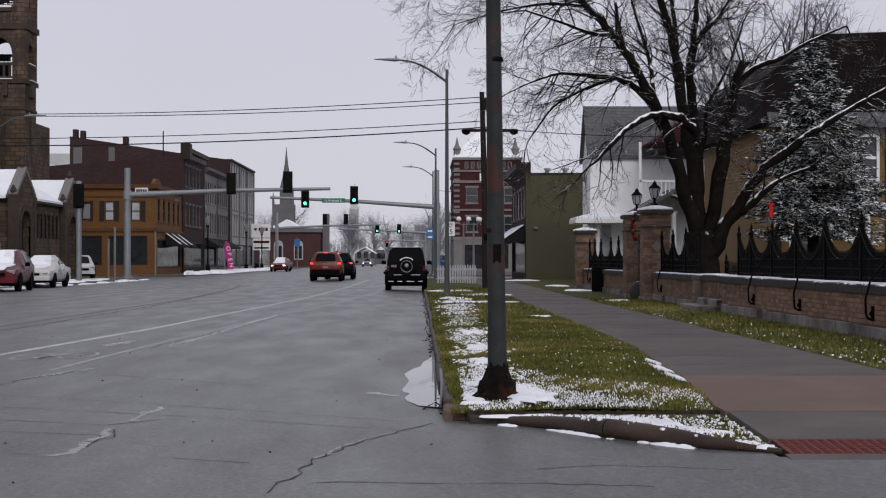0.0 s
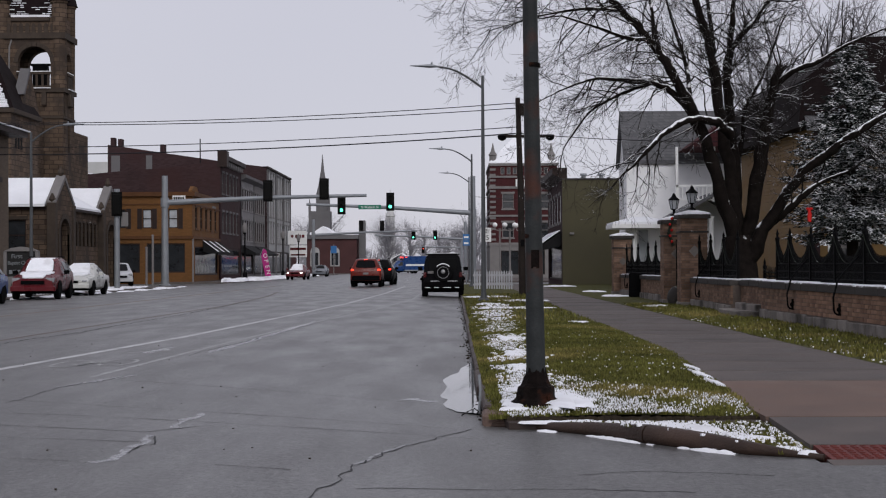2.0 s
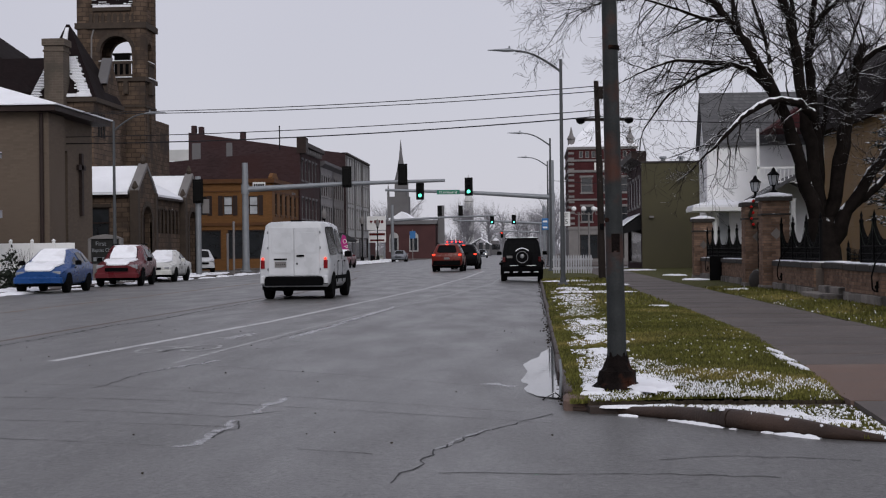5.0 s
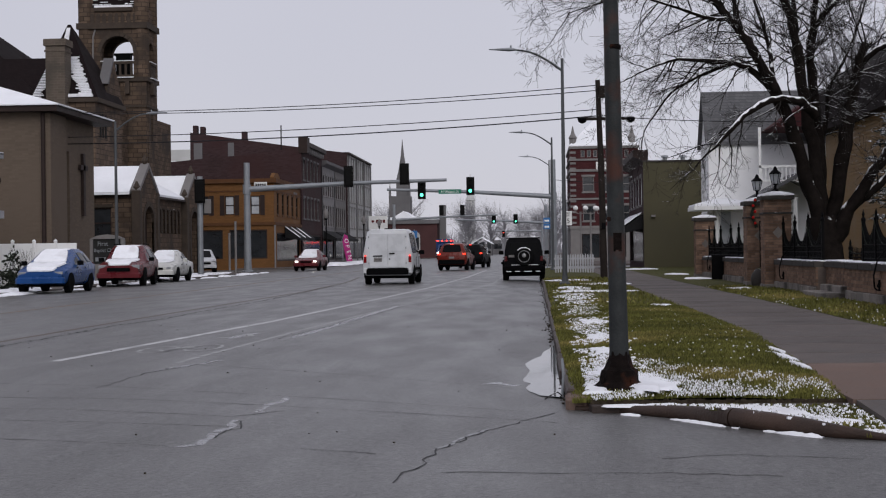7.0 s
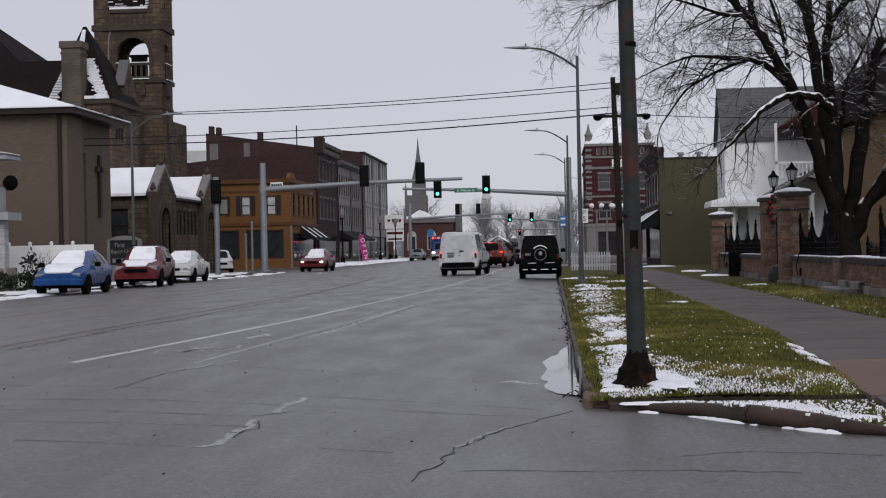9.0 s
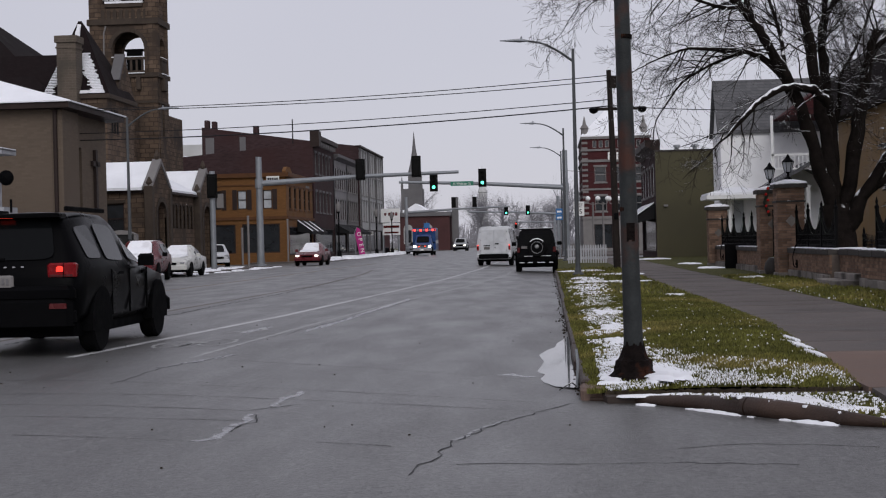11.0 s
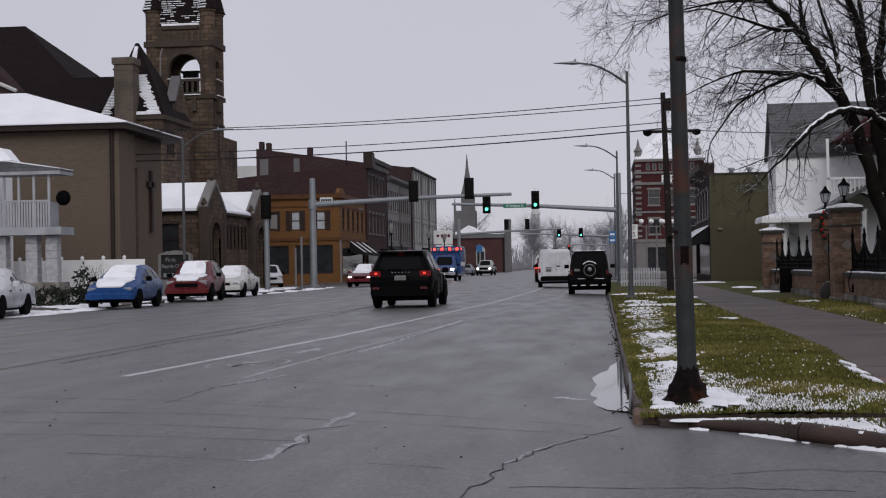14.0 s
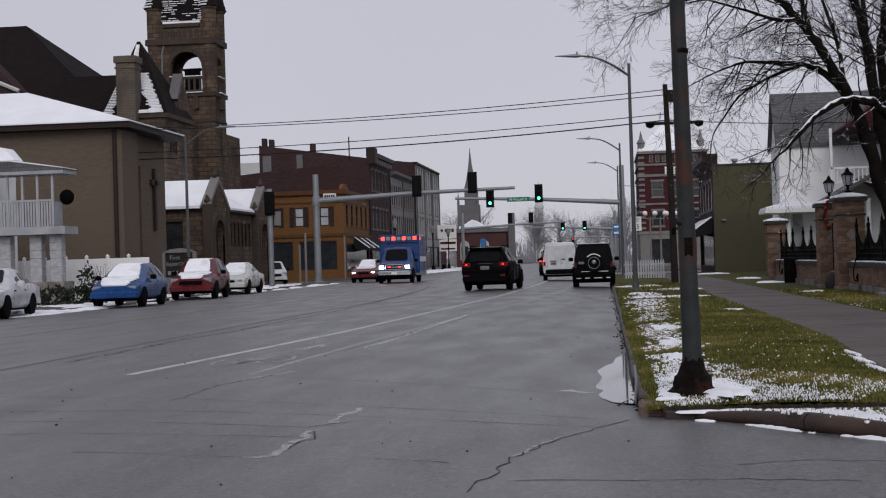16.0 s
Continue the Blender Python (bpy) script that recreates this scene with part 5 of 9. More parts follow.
        fl = [(a + 0.9 + 1.7 * k, a + 1.9 + 1.7 * k, z, z + 2.1) for k in range(5) for z in (3.9, 7.0)]
        bm = B()
        wall(bm, "E", FRONT, a, b, -0.3, z1, fl + [(a + 0.5, b - 0.5, 0.4, 2.9)]), shell(bm, -36, FRONT, a, b, -0.3, z1, "E"), box(bm, -35.7, FRONT - 0.3, a + 0.3, b - 0.3, z1 - 0.6, z1 - 0.4)
        part("wall", bm, m, g)
        for w in fl:
            window(g, "E", FRONT, *w, "brown_frame", "glass", m)
        window(g, "E", FRONT, a + 0.5, b - 0.5, 0.4, 2.9, "brown_frame", "glass", None, 0, 0.15)
        bm = B()
        prism(bm, [(FRONT + 0.002, z1 - 0.4), (FRONT + 0.5, z1 - 0.1), (FRONT + 0.5, z1 + 0.2), (FRONT + 0.002, z1 + 0.2)], "y", a, b)
        part("cornice", bm, "far_grey", g)
        bm = B()
        prism(bm, [(FRONT + 0.01, 3.4), (FRONT + 1.4, 2.6), (FRONT + 1.4, 2.35), (FRONT + 0.01, 2.6)], "y", a + 0.5, b - 0.6)
        part("awning", bm, "awning", g)
    # pale block with a long brick flank
    p = thing("tall_block", (0, 0, 0), "pale fronted block with a long brick flank", "brick building")
    y0, y1 = 171.0, 195.0
    bm = B()
    prism(bm, [(-39.7, -0.3), (FRONT - 0.02, -0.3), (FRONT - 0.02, 12.6), (-26.5, 13.25), (-39.7, 15.25)], "y", y0, y0 + 0.4)
    box(bm, -39.7, -39.3, y0 + 0.4, y1, -0.3, 15), box(bm, -39.3, FRONT - 0.3, y1 - 0.3, y1, -0.3, 12.4), box(bm, -39.3, FRONT - 0.3, y0 + 0.4, y1 - 0.3, 11.8, 12.0)
    part("flank", bm, "dark_brick", p, "long brick flank wall")
    fl = [(y0 + 1.2 + 2.3 * k, y0 + 2.3 + 2.3 * k, z, z + 2.3) for k in range(10) for z in (4.0, 7.0, 9.8)]
    bm = B()
    wall(bm, "E", FRONT, y0 + 0.4, y1, -0.3, 12.5, fl + [(y0 + 1, y1 - 1, 0.4, 3.0)])
    part("front", bm, "pale_front", p, "pale rendered street front")
    for w in fl:
        window(p, "E", FRONT, *w, "limestone", "glass", "limestone")
    window(p, "E", FRONT, y0 + 1, y1 - 1, 0.4, 3.0, "brown_frame", "glass", None, 0, 0.15)
    for k in range(4):
        bm = B()
        put(bm, "E", FRONT, y0 + 0.4 + 7.8 * k, y0 + 0.75 + 7.8 * k, -0.3, 12.4, -0.15, 0)
        part("pilaster", bm, "far_grey", p)
    bm = B()
    prism(bm, [(FRONT + 0.002, 12.4), (FRONT + 0.25, 12.5), (FRONT + 0.25, 12.68), (FRONT - 0.4, 12.68), (FRONT - 0.4, 12.51), (FRONT + 0.002, 12.51)], "y", y0, y1)
    part("cornice", bm, "brown_frame", p)
    for x, w, z0, zz in ((-39.5, 0.5, 15.3, 16.1), (-38.65, 0.5, 15.2, 15.95), (-33.8, 0.55, 14.4, 15.3)):
        bm = B()
        block(bm, x, x + w, y0 + 0.5, y0 + 1.5, z0 - 1, zz, 0.04)
        part("chimney", bm, "dark_brick", p)
    for x in (-39.3, -35.3):
        bm = B()
        put(bm, "S", y0, x, x + (1.0 if x < -36 else 0.7), 11.5, 14.0, -0.02, 0.1)
        part("bricked_window", bm, "far_grey", p, "grey blocked window")
    # low roofs behind
    f = thing("far_block", (0, 0, 0), "plain pale block far behind the brick row", "building")
    bm = B()
    block(bm, -50.5, -44, 205, 220, -0.3, 15.7, 0.05)
    part("wall", bm, "far_white", f)
    bm = B()
    tube(bm, [(-51.4, 204, 0), (-51.4, 204, 17.5)], 0.25, 10)
    part("stack", bm, "wood_pole", f, "dark round chimney stack")


brick_row()


def street_end():
    # steeple church
    s = thing("steeple_church", (0, 0, 0), "distant grey church with a slender pointed steeple", "church")
    bm = B()
    box(bm, -29.3, -25.0, 300, 304.3, -0.3, 12.3)
    for x, y in ((-29.3, 300), (-25.0, 300)):
        lathe(bm, [(0.25, 11), (0.25, 13), (0.0, 15)], 6, centre=(x + (0.2 if x < -27 else -0.2), y + 0.2, 0))
    part("tower", bm, "far_grey", s)
    bm = B()
    box(bm, -27.9, -25.3, 301, 303.5, 12.3, 15.6)
    lathe(bm, [(1.35, 15.6), (0.85, 17.5), (0.35, 20.5), (0.03, 23.9)], 8, centre=(-26.65, 302, 0))
    part("steeple", bm, "far_grey", s)
    w = thing("white_steeple", (0, 0, 0), "distant white church steeple", "church")
    bm = B()
    lathe(bm, [(1.5, -0.3), (1.5, 13.5)], 8, centre=(-19.35, 450, 0))
    part("tower", bm, "far_white", w)
    bm = B()
    lathe(bm, [(1.25, 13.5), (1.2, 16.0), (1.5, 16.2), (1.0, 17.5), (0.45, 20), (0.04, 24.2)], 8, centre=(-19.35, 450, 0))
    part("spire", bm, "far_white", w)
    # brick building with a tall arched window
    a = thing("arched_hall", (0, 0, 0), "low brick hall with a tall white arched window", "building")
    bm = B()
    box(bm, -26, -17.2, 262, 280, -0.3, 6.0)
    part("wall", bm, "far_brick", a)
    bm = B()
    box(bm, -26.3, -16.9, 261.6, 280.3, 6.0, 6.7)
    part("cornice", bm, "far_grey", a)
    bm = B()
    box(bm, -25.5, -17.7, 263, 279, 6.7, 7.2)
    prism(bm, [(-25, 7.2), (-21.5, 7.2), (-23.2, 8.3)], "y", 263, 275)
    part("roof", bm, "roof_snow", a)
    for u in (-21.8, -25.3):
        bm = B()
        arched(bm, "S", 262, u, u + 1.6, 1.2, 4.6, -0.08, 0.0)
        win = part("arched_window", bm, "pale_front", a)
        bm = B()
        for k in range(2):
            put(bm, "S", 262, u + 0.2 + k * 0.65, u + 0.75 + k * 0.65, 1.4, 3.6, -0.12, -0.09)
        part("pane", bm, "glass", win)
    bm = B()
    block(bm, -16.9, -15.8, 264, 266, -0.3, 9.3, 0.05)
    part("chimney", bm, "far_grey", a, "tall dark chimney")
    for n_, (x0, x1, y0, y1, z, m) in enumerate(((-14, -9.6, 330, 340, 2.6, "far_grey"), (-40, -26.5, 236, 250, 4.5, "far_brick"), (-12, -9.8, 420, 430, 4, "far_grey"), (9, 20, 180, 215, 6.5, "far_grey"), (10, 22, 260, 300, 5.5, "far_brick"), (7, 16, 330, 380, 5, "far_white"))):
        o = thing("low_building", (0, 0, 0), {"far_white": "distant low white building with snowy roof", "far_brick": "distant low brick building with snowy roof", "far_grey": "distant low grey building with snowy roof"}[m], "building")
        bm = B()
        box(bm, x0, x1, y0, y1, -0.3, z)
        part("wall", bm, m, o)
        bm = B()
        roof_gable(bm, x0, x1, y0, y1, z + 0.02, z + 1.3, "x" if x1 - x0 > 6 else "y", 0.2)
        part("roof", bm, "roof_snow", o)
        for k in range(3):
            bm = B()
            u = x0 + (x1 - x0) * (k + 0.3) / 3
            put(bm, "S", y0, u, u + 0.9, 1.5, 3.0, -0.03, 0.02)
            part("window", bm, "glass", o)


street_end()


def far_woods():
    """A low belt of brush where the street ends; its pale grey stands for haze."""
    rnd = random.Random(77)
    bm = B()
    for _ in range(9000):
        x, y = rnd.uniform(-75, 60), rnd.uniform(470, 520)
        top = 4.5 + 2.5 * math.sin(x * 0.21) + 1.5 * math.sin(x * 0.6 + 1) + 1.2 * math.sin(x * 1.7)
        z = rnd.random() ** 1.4 * top
        h, w, lean = rnd.uniform(0.8, 2.6), rnd.uniform(0.05, 0.16), rnd.uniform(-0.6, 0.6)
        bm.faces.new([bm.verts.new(q) for q in ((x - w, y, z - 0.4), (x + w, y, z - 0.4), (x + lean, y + 0.2, z + h))])
    single("far_woods", bm, "far_twig", "winter brush at the horizon, haze put into its grey", "woods", kind="stuff")


far_woods()


def bank():
    h = thing("bank_building", (0, 0, 0), "red brick and limestone corner building with pyramid roof", "building")
    x0, x1, y0, y1 = 3.55, 10.3, 150.0, 165.0
    sw = [(4.75 + 1.9 * k, 5.9 + 1.9 * k, z, z + 1.5) for k in range(3) for z in (4.0, 6.9)]
    small = [(4.6 + 0.62 * k, 5.0 + 0.62 * k, 10.35, 11.05) for k in range(8)]
    bm = B()
    wall(bm, "S", y0, x0, x1, 3.2, 11.4, sw + small), wall(bm, "W", x0, y0 + 0.3, y1, 3.2, 11.4, [(152 + 2.5 * k, 153.2 + 2.5 * k, z, z + 1.5) for k in range(5) for z in (4.0, 6.9)])
    shell(bm, x0, x1, y0, y1, 3.2, 11.4, "SW")
    part("wall", bm, "red_brick", h)
    bm = B()
    wall(bm, "S", y0 - 0.05, x0 - 0.05, x1 + 0.05, -0.3, 3.2, [(4.6, 6.4, 0.3, 2.7), (7.2, 9.0, 0.3, 2.7)]), box(bm, x0 - 0.05, x0 + 0.25, y0 + 0.25, y1, -0.3, 3.2)
    part("ground_storey", bm, "limestone", h, "weathered limestone ground storey")
    for w in sw:
        window(h, "S", y0, *w, "limestone", "glass", "limestone")
    for w in small:
        window(h, "S", y0, *w, "limestone", "glass", None, 0)
    for k in range(2):
        window(h, "S", y0 - 0.05, 4.6 + 2.6 * k, 6.4 + 2.6 * k, 0.3, 2.7, "brown_frame", "glass", None, 0)
    for k in range(5):
        for z in (4.0, 6.9):
            window(h, "W", x0, 152 + 2.5 * k, 153.2 + 2.5 * k, z, z + 1.5, "white_trim", "glass", "limestone")
    for z, t in ((3.2, 0.3), (6.1, 0.18), (8.9, 0.25), (10.0, 0.2), (11.2, 0.25)):
        bm = B()
        box(bm, x0 - 0.12, x1 + 0.12, y0 - 0.12, y0 - 0.002, z, z + t), box(bm, x0 - 0.12, x0 - 0.002, y0, y1, z, z + t)
        part("string_course", bm, "limestone", h)
    for k in range(14):
        bm = B()
        z = 3.7 + 0.54 * k
        box(bm, x0 - 0.04, x0 + 0.55, y0 - 0.06, y0 - 0.002, z, z + 0.22)
        part("quoin", bm, "limestone", h)
        bm = B()
        box(bm, x1 - 0.55, x1 + 0.04, y0 - 0.06, y0 - 0.002, z, z + 0.22)
        part("quoin", bm, "limestone", h)
    for x in (x0 + 0.3, x1 - 0.6):
        bm = B()
        lathe(bm, [(0.35, 11.4), (0.35, 12.2), (0.45, 12.3), (0.2, 12.7), (0.03, 13.5)], 8, centre=(x, y0 + 0.4, 0))
        part("finial", bm, "limestone", h)
    bm = B()
    hip(bm, x0 - 0.1, x1 + 0.1, y0 - 0.1, y1, 11.45, 14.6, ((6.3, 153), (7.4, 160)), 0.1)
    part("roof", bm, "roof_snow", h, "snow-covered steep roof")
    sgn = B()
    for k in range(3):
        u = 6.1 + k * 0.85
        box(sgn, u, u + 0.16, y0 - 0.2, y0 - 0.12, 9.1, 9.85), box(sgn, u + 0.16, u + 0.6, y0 - 0.2, y0 - 0.12, 9.68, 9.85), box(sgn, u + 0.16, u + 0.5, y0 - 0.2, y0 - 0.12, 9.4, 9.52)
    part("sign_letters", sgn, "letter_white", h, "large white sign marks")
    g = thing("olive_building", (0, 0, 0), "olive painted windowless flank of a brick shop", "shop building")
    bm = B()
    wall(bm, "S", 92, 6.6, 16, -0.3, 6.45)
    part("flank", bm, "olive", g)
    for nm, c in (("side_wall", (15.7, 16, 92.3, 106, -0.3, 6.4)), ("rear_wall", (6.9, 15.7, 105.7, 106, -0.3, 6.4)), ("flat_roof", (6.9, 15.7, 92.3, 105.7, 5.8, 6.0))):
        bm = B()
        box(bm, *c)
        part(nm, bm, "olive", g)
    bm = B()
    fl = [(93.5 + 2.6 * k, 94.7 + 2.6 * k, 3.9, 5.6) for k in range(5)]
    wall(bm, "W", 6.6, 92.3, 106, -0.3, 7.0, fl + [(93, 105.4, 0.3, 2.7)])
    part("street_front", bm, "dark_brick", g, "dark brick street front")
    for w in fl:
        window(g, "W", 6.6, *w, "white_trim", "glass", "limestone")
    window(g, "W", 6.6, 93, 105.4, 0.3, 2.7, "brown_frame", "glass", None, 0)
    bm = B()
    prism(bm, [(6.6, 6.5), (6.0, 6.8), (6.0, 7.2), (6.9, 7.2), (6.9, 6.5)], "y", 92.0, 106)
    part("cornice", bm, "brown_frame", g)
    bm = B()
    prism(bm, [(6.58, 3.3), (5.3, 2.4), (5.3, 2.1), (6.58, 2.4)], "y", 92.6, 105)
    part("awning", bm, "awning", g, "black awning with snow on its edge")
    bm = B()
    prism(bm, [(6.5, 3.34), (5.28, 2.5), (5.28, 2.56), (6.5, 3.4)], "y", 92.6, 105)
    part("awning_snow", bm, "snow", g)
    bm = B()
    box(bm, 6.55, 16.05, 91.94, 92.3, 6.45, 6.55)
    part("coping", bm, "coping", g)
    for x in (8.0, 9.1):
        bm = B()
        lathe(bm, [(0.14, 6.4), (0.14, 6.75), (0.24, 6.77), (0.2, 6.9)], 8, centre=(x, 93, 0))
        part("roof_vent", bm, "galv", g)
    bm = B()
    box(bm, 7.05, 7.3, 91.8, 92.0, 3.1, 3.22)
    part("wall_lamp", bm, "limestone", g)


bank()


def clapboards(bm, face, plane, a0, a1, z0, z1, holes, step=0.12):
    """Overlapping boards as a wall's outer skin."""
    z = z0
    while z < z1 - 0.01:
        zb = min(z + step, z1)
        cuts = sorted(h[:2] for h in holes if h[2] < zb - 0.02 and h[3] > z + 0.02)
        u = a0
        for ha, hb in cuts + [(a1, a1)]:
            if ha > u + 0.01:
                if face == "S":
                    prism_quick(bm, [(plane - 0.03, z), (plane, z), (plane, zb), (plane - 0.008, zb)], "x", u, ha)
                else:
                    prism_quick(bm, [(plane - 0.03, z), (plane, z), (plane, zb), (plane - 0.008, zb)], "y", u, ha)
            u = max(u, hb)
        z += step


def prism_quick(bm, pts, axis, a, b):
    def at(p, q):
        return (q, p[0], p[1]) if axis == "x" else (p[0], q, p[1])
    lo, hi = [bm.verts.new(at(p, a)) for p in pts], [bm.verts.new(at(p, b)) for p in pts]
    n = len(pts)
    for i in range(n):
        bm.faces.new((lo[i], lo[(i + 1) % n], hi[(i + 1) % n], hi[i]))
    bm.faces.new(lo[::-1]), bm.faces.new(hi)


def white_house():
    h = thing("white_house", (0, 0, 0), "white clapboard house with snowy porch roofs", "house")
    x0, x1, y0, y1, z1 = 8.62, 16.5, 75.0, 78.4, 6.5
    holes = [(9.1, 9.75, 0.9, 3.05)]
    west = [(76.4, 77.2, 3.9, 5.4)]
    bm = B()
    wall(bm, "S", y0, x0, x1, -0.3, z1, holes, 0.25), wall(bm, "W", x0, y0 + 0.25, y1, -0.3, z1, west, 0.25), shell(bm, x0, x1, y0, y1, -0.3, z1, "SW")
    part("wall", bm, "white_siding", h)
    bm = B()
    box(bm, x0 + 2.2, x1, y1 + 0.004, 86.0, -0.3, z1)
    part("rear_wing", bm, "white_siding", h)
    bm = B()
    roof_gable(bm, x0 + 2.2, x1, y1 + 0.2, 86.0, z1, 8.2, "x", 0.2)
    part("rear_roof", bm, "grey_shingle", h)
    bm = B()
    clapboards(bm, "S", y0, x0, x1, 0.4, z1, holes, 0.14), clapboards(bm, "W", x0, y0, y1, 0.4, z1, west, 0.14)
    tagged(part("clapboard", bm, "white_siding", h), kind="stuff")
    window(h, "S", y0, 9.1, 9.75, 0.9, 3.05, "white_trim", "blind", None, 0, 0.08, 0.05)
    for w in west:
        window(h, "W", x0, *w, "white_trim", "glass", "white_trim")
    bm = B()
    roof_gable(bm, x0, x1, y0, y1, z1, 8.9, "x", 0.18)
    part("roof", bm, "grey_shingle", h, "grey shingle roof with snow")
    bm = B()
    prism(bm, [(y0, z1), (y1, z1), ((y0 + y1) / 2, 8.85)], "x", x0 + 0.02, x0 + 0.2)
    part("gable_wall", bm, "white_siding", h)
    # bay porch
    bm = B()
    hip(bm, 7.7, 10.6, 72.9, 76, 3.2, 3.6, ((8.9, 74.7), (9.6, 74.7)), 0.1)
    part("porch_roof", bm, "roof_snow", h, "snow-covered porch roof")
    bm = B()
    box(bm, 7.65, 10.65, 72.85, 76.0, 3.0, 3.195)
    part("porch_fascia", bm, "white_trim", h)
    bm = B()
    block(bm, 8.75, 10.5, 73.6, 74.98, -0.3, 0.62, 0.02)
    part("porch_base", bm, "base_stone", h)
    for x in (8.85, 10.3):
        bm = B()
        tube(bm, [(x, 73.75, 0.62), (x, 73.75, 2.95)], 0.09, 10)
        part("porch_post", bm, "white_trim", h)
    # second storey balcony and grey porch roof beside the tree
    bm = B()
    roof_gable(bm, 10.6, 14.2, 71.2, 74.9, 3.5, 4.5, "y", 0.2)
    part("side_porch_roof", bm, "grey_shingle", h)
    for x in (10.8, 12.2, 14.0):
        bm = B()
        lathe(bm, [(0.16, -0.1), (0.16, 0.5), (0.13, 0.55), (0.11, 3.4), (0.18, 3.5)], 12, centre=(x, 71.4, 0))
        part("column", bm, "white_trim", h, smooth=40)
    bm = B()
    box(bm, 10.5, 14.3, 71.1, 71.2, 4.9, 5.0), box(bm, 10.5, 14.3, 71.1, 71.2, 4.25, 4.32)
    for k in range(20):
        box(bm, 10.6 + k * 0.19, 10.65 + k * 0.19, 71.12, 71.18, 4.32, 4.9)
    part("balcony_rail", bm, "white_trim", h)
    for x in (10.55, 12.3, 14.2):
        bm = B()
        box(bm, x - 0.06, x + 0.06, 71.1, 71.22, 4.2, 6.8)
        part("balcony_post", bm, "white_trim", h)
    bm = B()
    prism(bm, [(11.1, 6.8), (14.7, 6.8), (12.9, 8.1)], "y", 70.9, 75)
    part("balcony_gable", bm, "red_brick", h, "dull red balcony gable")


white_house()


def yellow_house():
    h = thing("yellow_house", (0, 0, 0), "yellow clapboard house with dark brown gambrel roof", "house")
    x0, x1, y0, y1, z1 = 11.5, 19.0, 48.0, 60.0, 5.7
    holes = [(14.0, 14.85, 3.72, 5.25), (12.1, 12.95, 3.6, 5.1), (12.2, 13.2, 0.9, 2.6)]
    bm = B()
    wall(bm, "S", y0, x0, x1, -0.3, z1, holes, 0.25), shell(bm, x0, x1, y0, y1, -0.3, z1, "S")
    part("wall", bm, "yellow_siding", h)
    bm = B()
    clapboards(bm, "S", y0, x0, x1, 0.5, z1, holes, 0.13)
    clapboards(bm, "W", x0, y0, y1, 0.5, z1, [], 0.13)
    tagged(part("clapboard", bm, "yellow_siding", h), kind="stuff")
    for k, w in enumerate(holes):
        window(h, "S", y0, *w, "white_trim" if k == 0 else "limestone", "glass", "limestone", 1, 0.09, 0.04)
    bm = B()
    box(bm, x0 - 0.02, x0 + 0.16, y0 - 0.06, y0 - 0.032, 0.4, z1)
    part("corner_board", bm, "dark_brick", h, "dark red corner board")
    bm = B()
    box(bm, 15.02, 15.2, y0 - 0.06, y0 - 0.032, 0.4, z1)
    part("corner_board", bm, "dark_brick", h, "dark red corner board")
    bm = B()
    pts = [(11.0, 5.6), (11.15, 7.1), (11.8, 7.6), (12.8, 8.45), (16.5, 8.6), (19.3, 6.8), (19.4, 5.6)]
    prism(bm, pts, "y", y0 - 0.05, y1 + 0.3)
    part("roof", bm, "slate_dark", h, "dark brown gambrel roof")
    bm = B()
    prism(bm, [(y0 - 0.35, 5.45), (y0 - 0.35, 5.6), (y0 + 0.5, 6.6), (y0 + 0.5, 6.3)], "x", x0 - 0.3, x1)
    part("eaves_strip", bm, "grey_shingle", h, "snow-dusted lower eaves")
    bm = B()
    block(bm, 11.6, 14.2, 46.6, 47.96, -0.3, 0.85, 0.02)
    part("porch_floor", bm, "base_stone", h)
    for x in (11.7, 12.9, 14.1):
        bm = B()
        tube(bm, [(x, 46.8, 0.85), (x, 46.8, 2.9)], 0.08, 10)
        part("porch_post", bm, "white_trim", h)
    bm = B()
    prism(bm, [(46.4, 2.9), (46.4, 3.05), (47.96, 3.5), (47.96, 2.9)], "x", 11.4, 14.4)
    part("porch_roof", bm, "grey_shingle", h)


yellow_house()


def porch_house():
    h = thing("porch_house", (0, 0, 0), "white house with two-storey porch on block columns", "house")
    bm = B()
    shell(bm, -34, -24.3, 56.6, 60, -0.3, 5.3, "")
    part("wall", bm, "white_siding", h)
    x1, y0, y1 = -21.0, 56.0, 57.0
    bm = B()
    block(bm, -26, x1 + 0.2, y0 - 0.2, y1, -0.3, 0.85, 0.03)
    part("porch_base", bm, "base_stone", h)
    for x, y in ((-23.2, y0), (x1 - 0.15, y0), (-21.95, y0), (-24.6, y0)):
        for k in range(6):
            bm = B()
            block(bm, x - 0.24, x + 0.24, y - 0.05, y + 0.43, 0.85 + k * 0.305, 0.85 + (k + 1) * 0.305 - 0.012, 0.025)
            part("column_block", bm, "white_block", h)
    bm = B()
    box(bm, -26, x1 + 0.4, y0 - 0.45, y1, 2.68, 2.98)
    part("upper_floor", bm, "porch_paint", h)
    for x in (-22.9, -22.3, -21.7, -21.1):
        bm = B()
        box(bm, x - 0.045, x + 0.045, y0 - 0.35, y0 - 0.26, 2.98, 4.995)
        part("upper_post", bm, "porch_paint", h)
    bm = B()
    box(bm, -26, x1 - 0.05, y0 - 0.34, y0 - 0.27, 3.95, 4.03)
    part("handrail", bm, "porch_paint", h)
    for k in range(46):
        bm = B()
        box(bm, -26 + k * 0.108, -25.93 + k * 0.108, y0 - 0.33, y0 - 0.28, 2.99, 3.945)
        part("baluster", bm, "porch_paint", h)
    for k in range(8):
        bm = B()
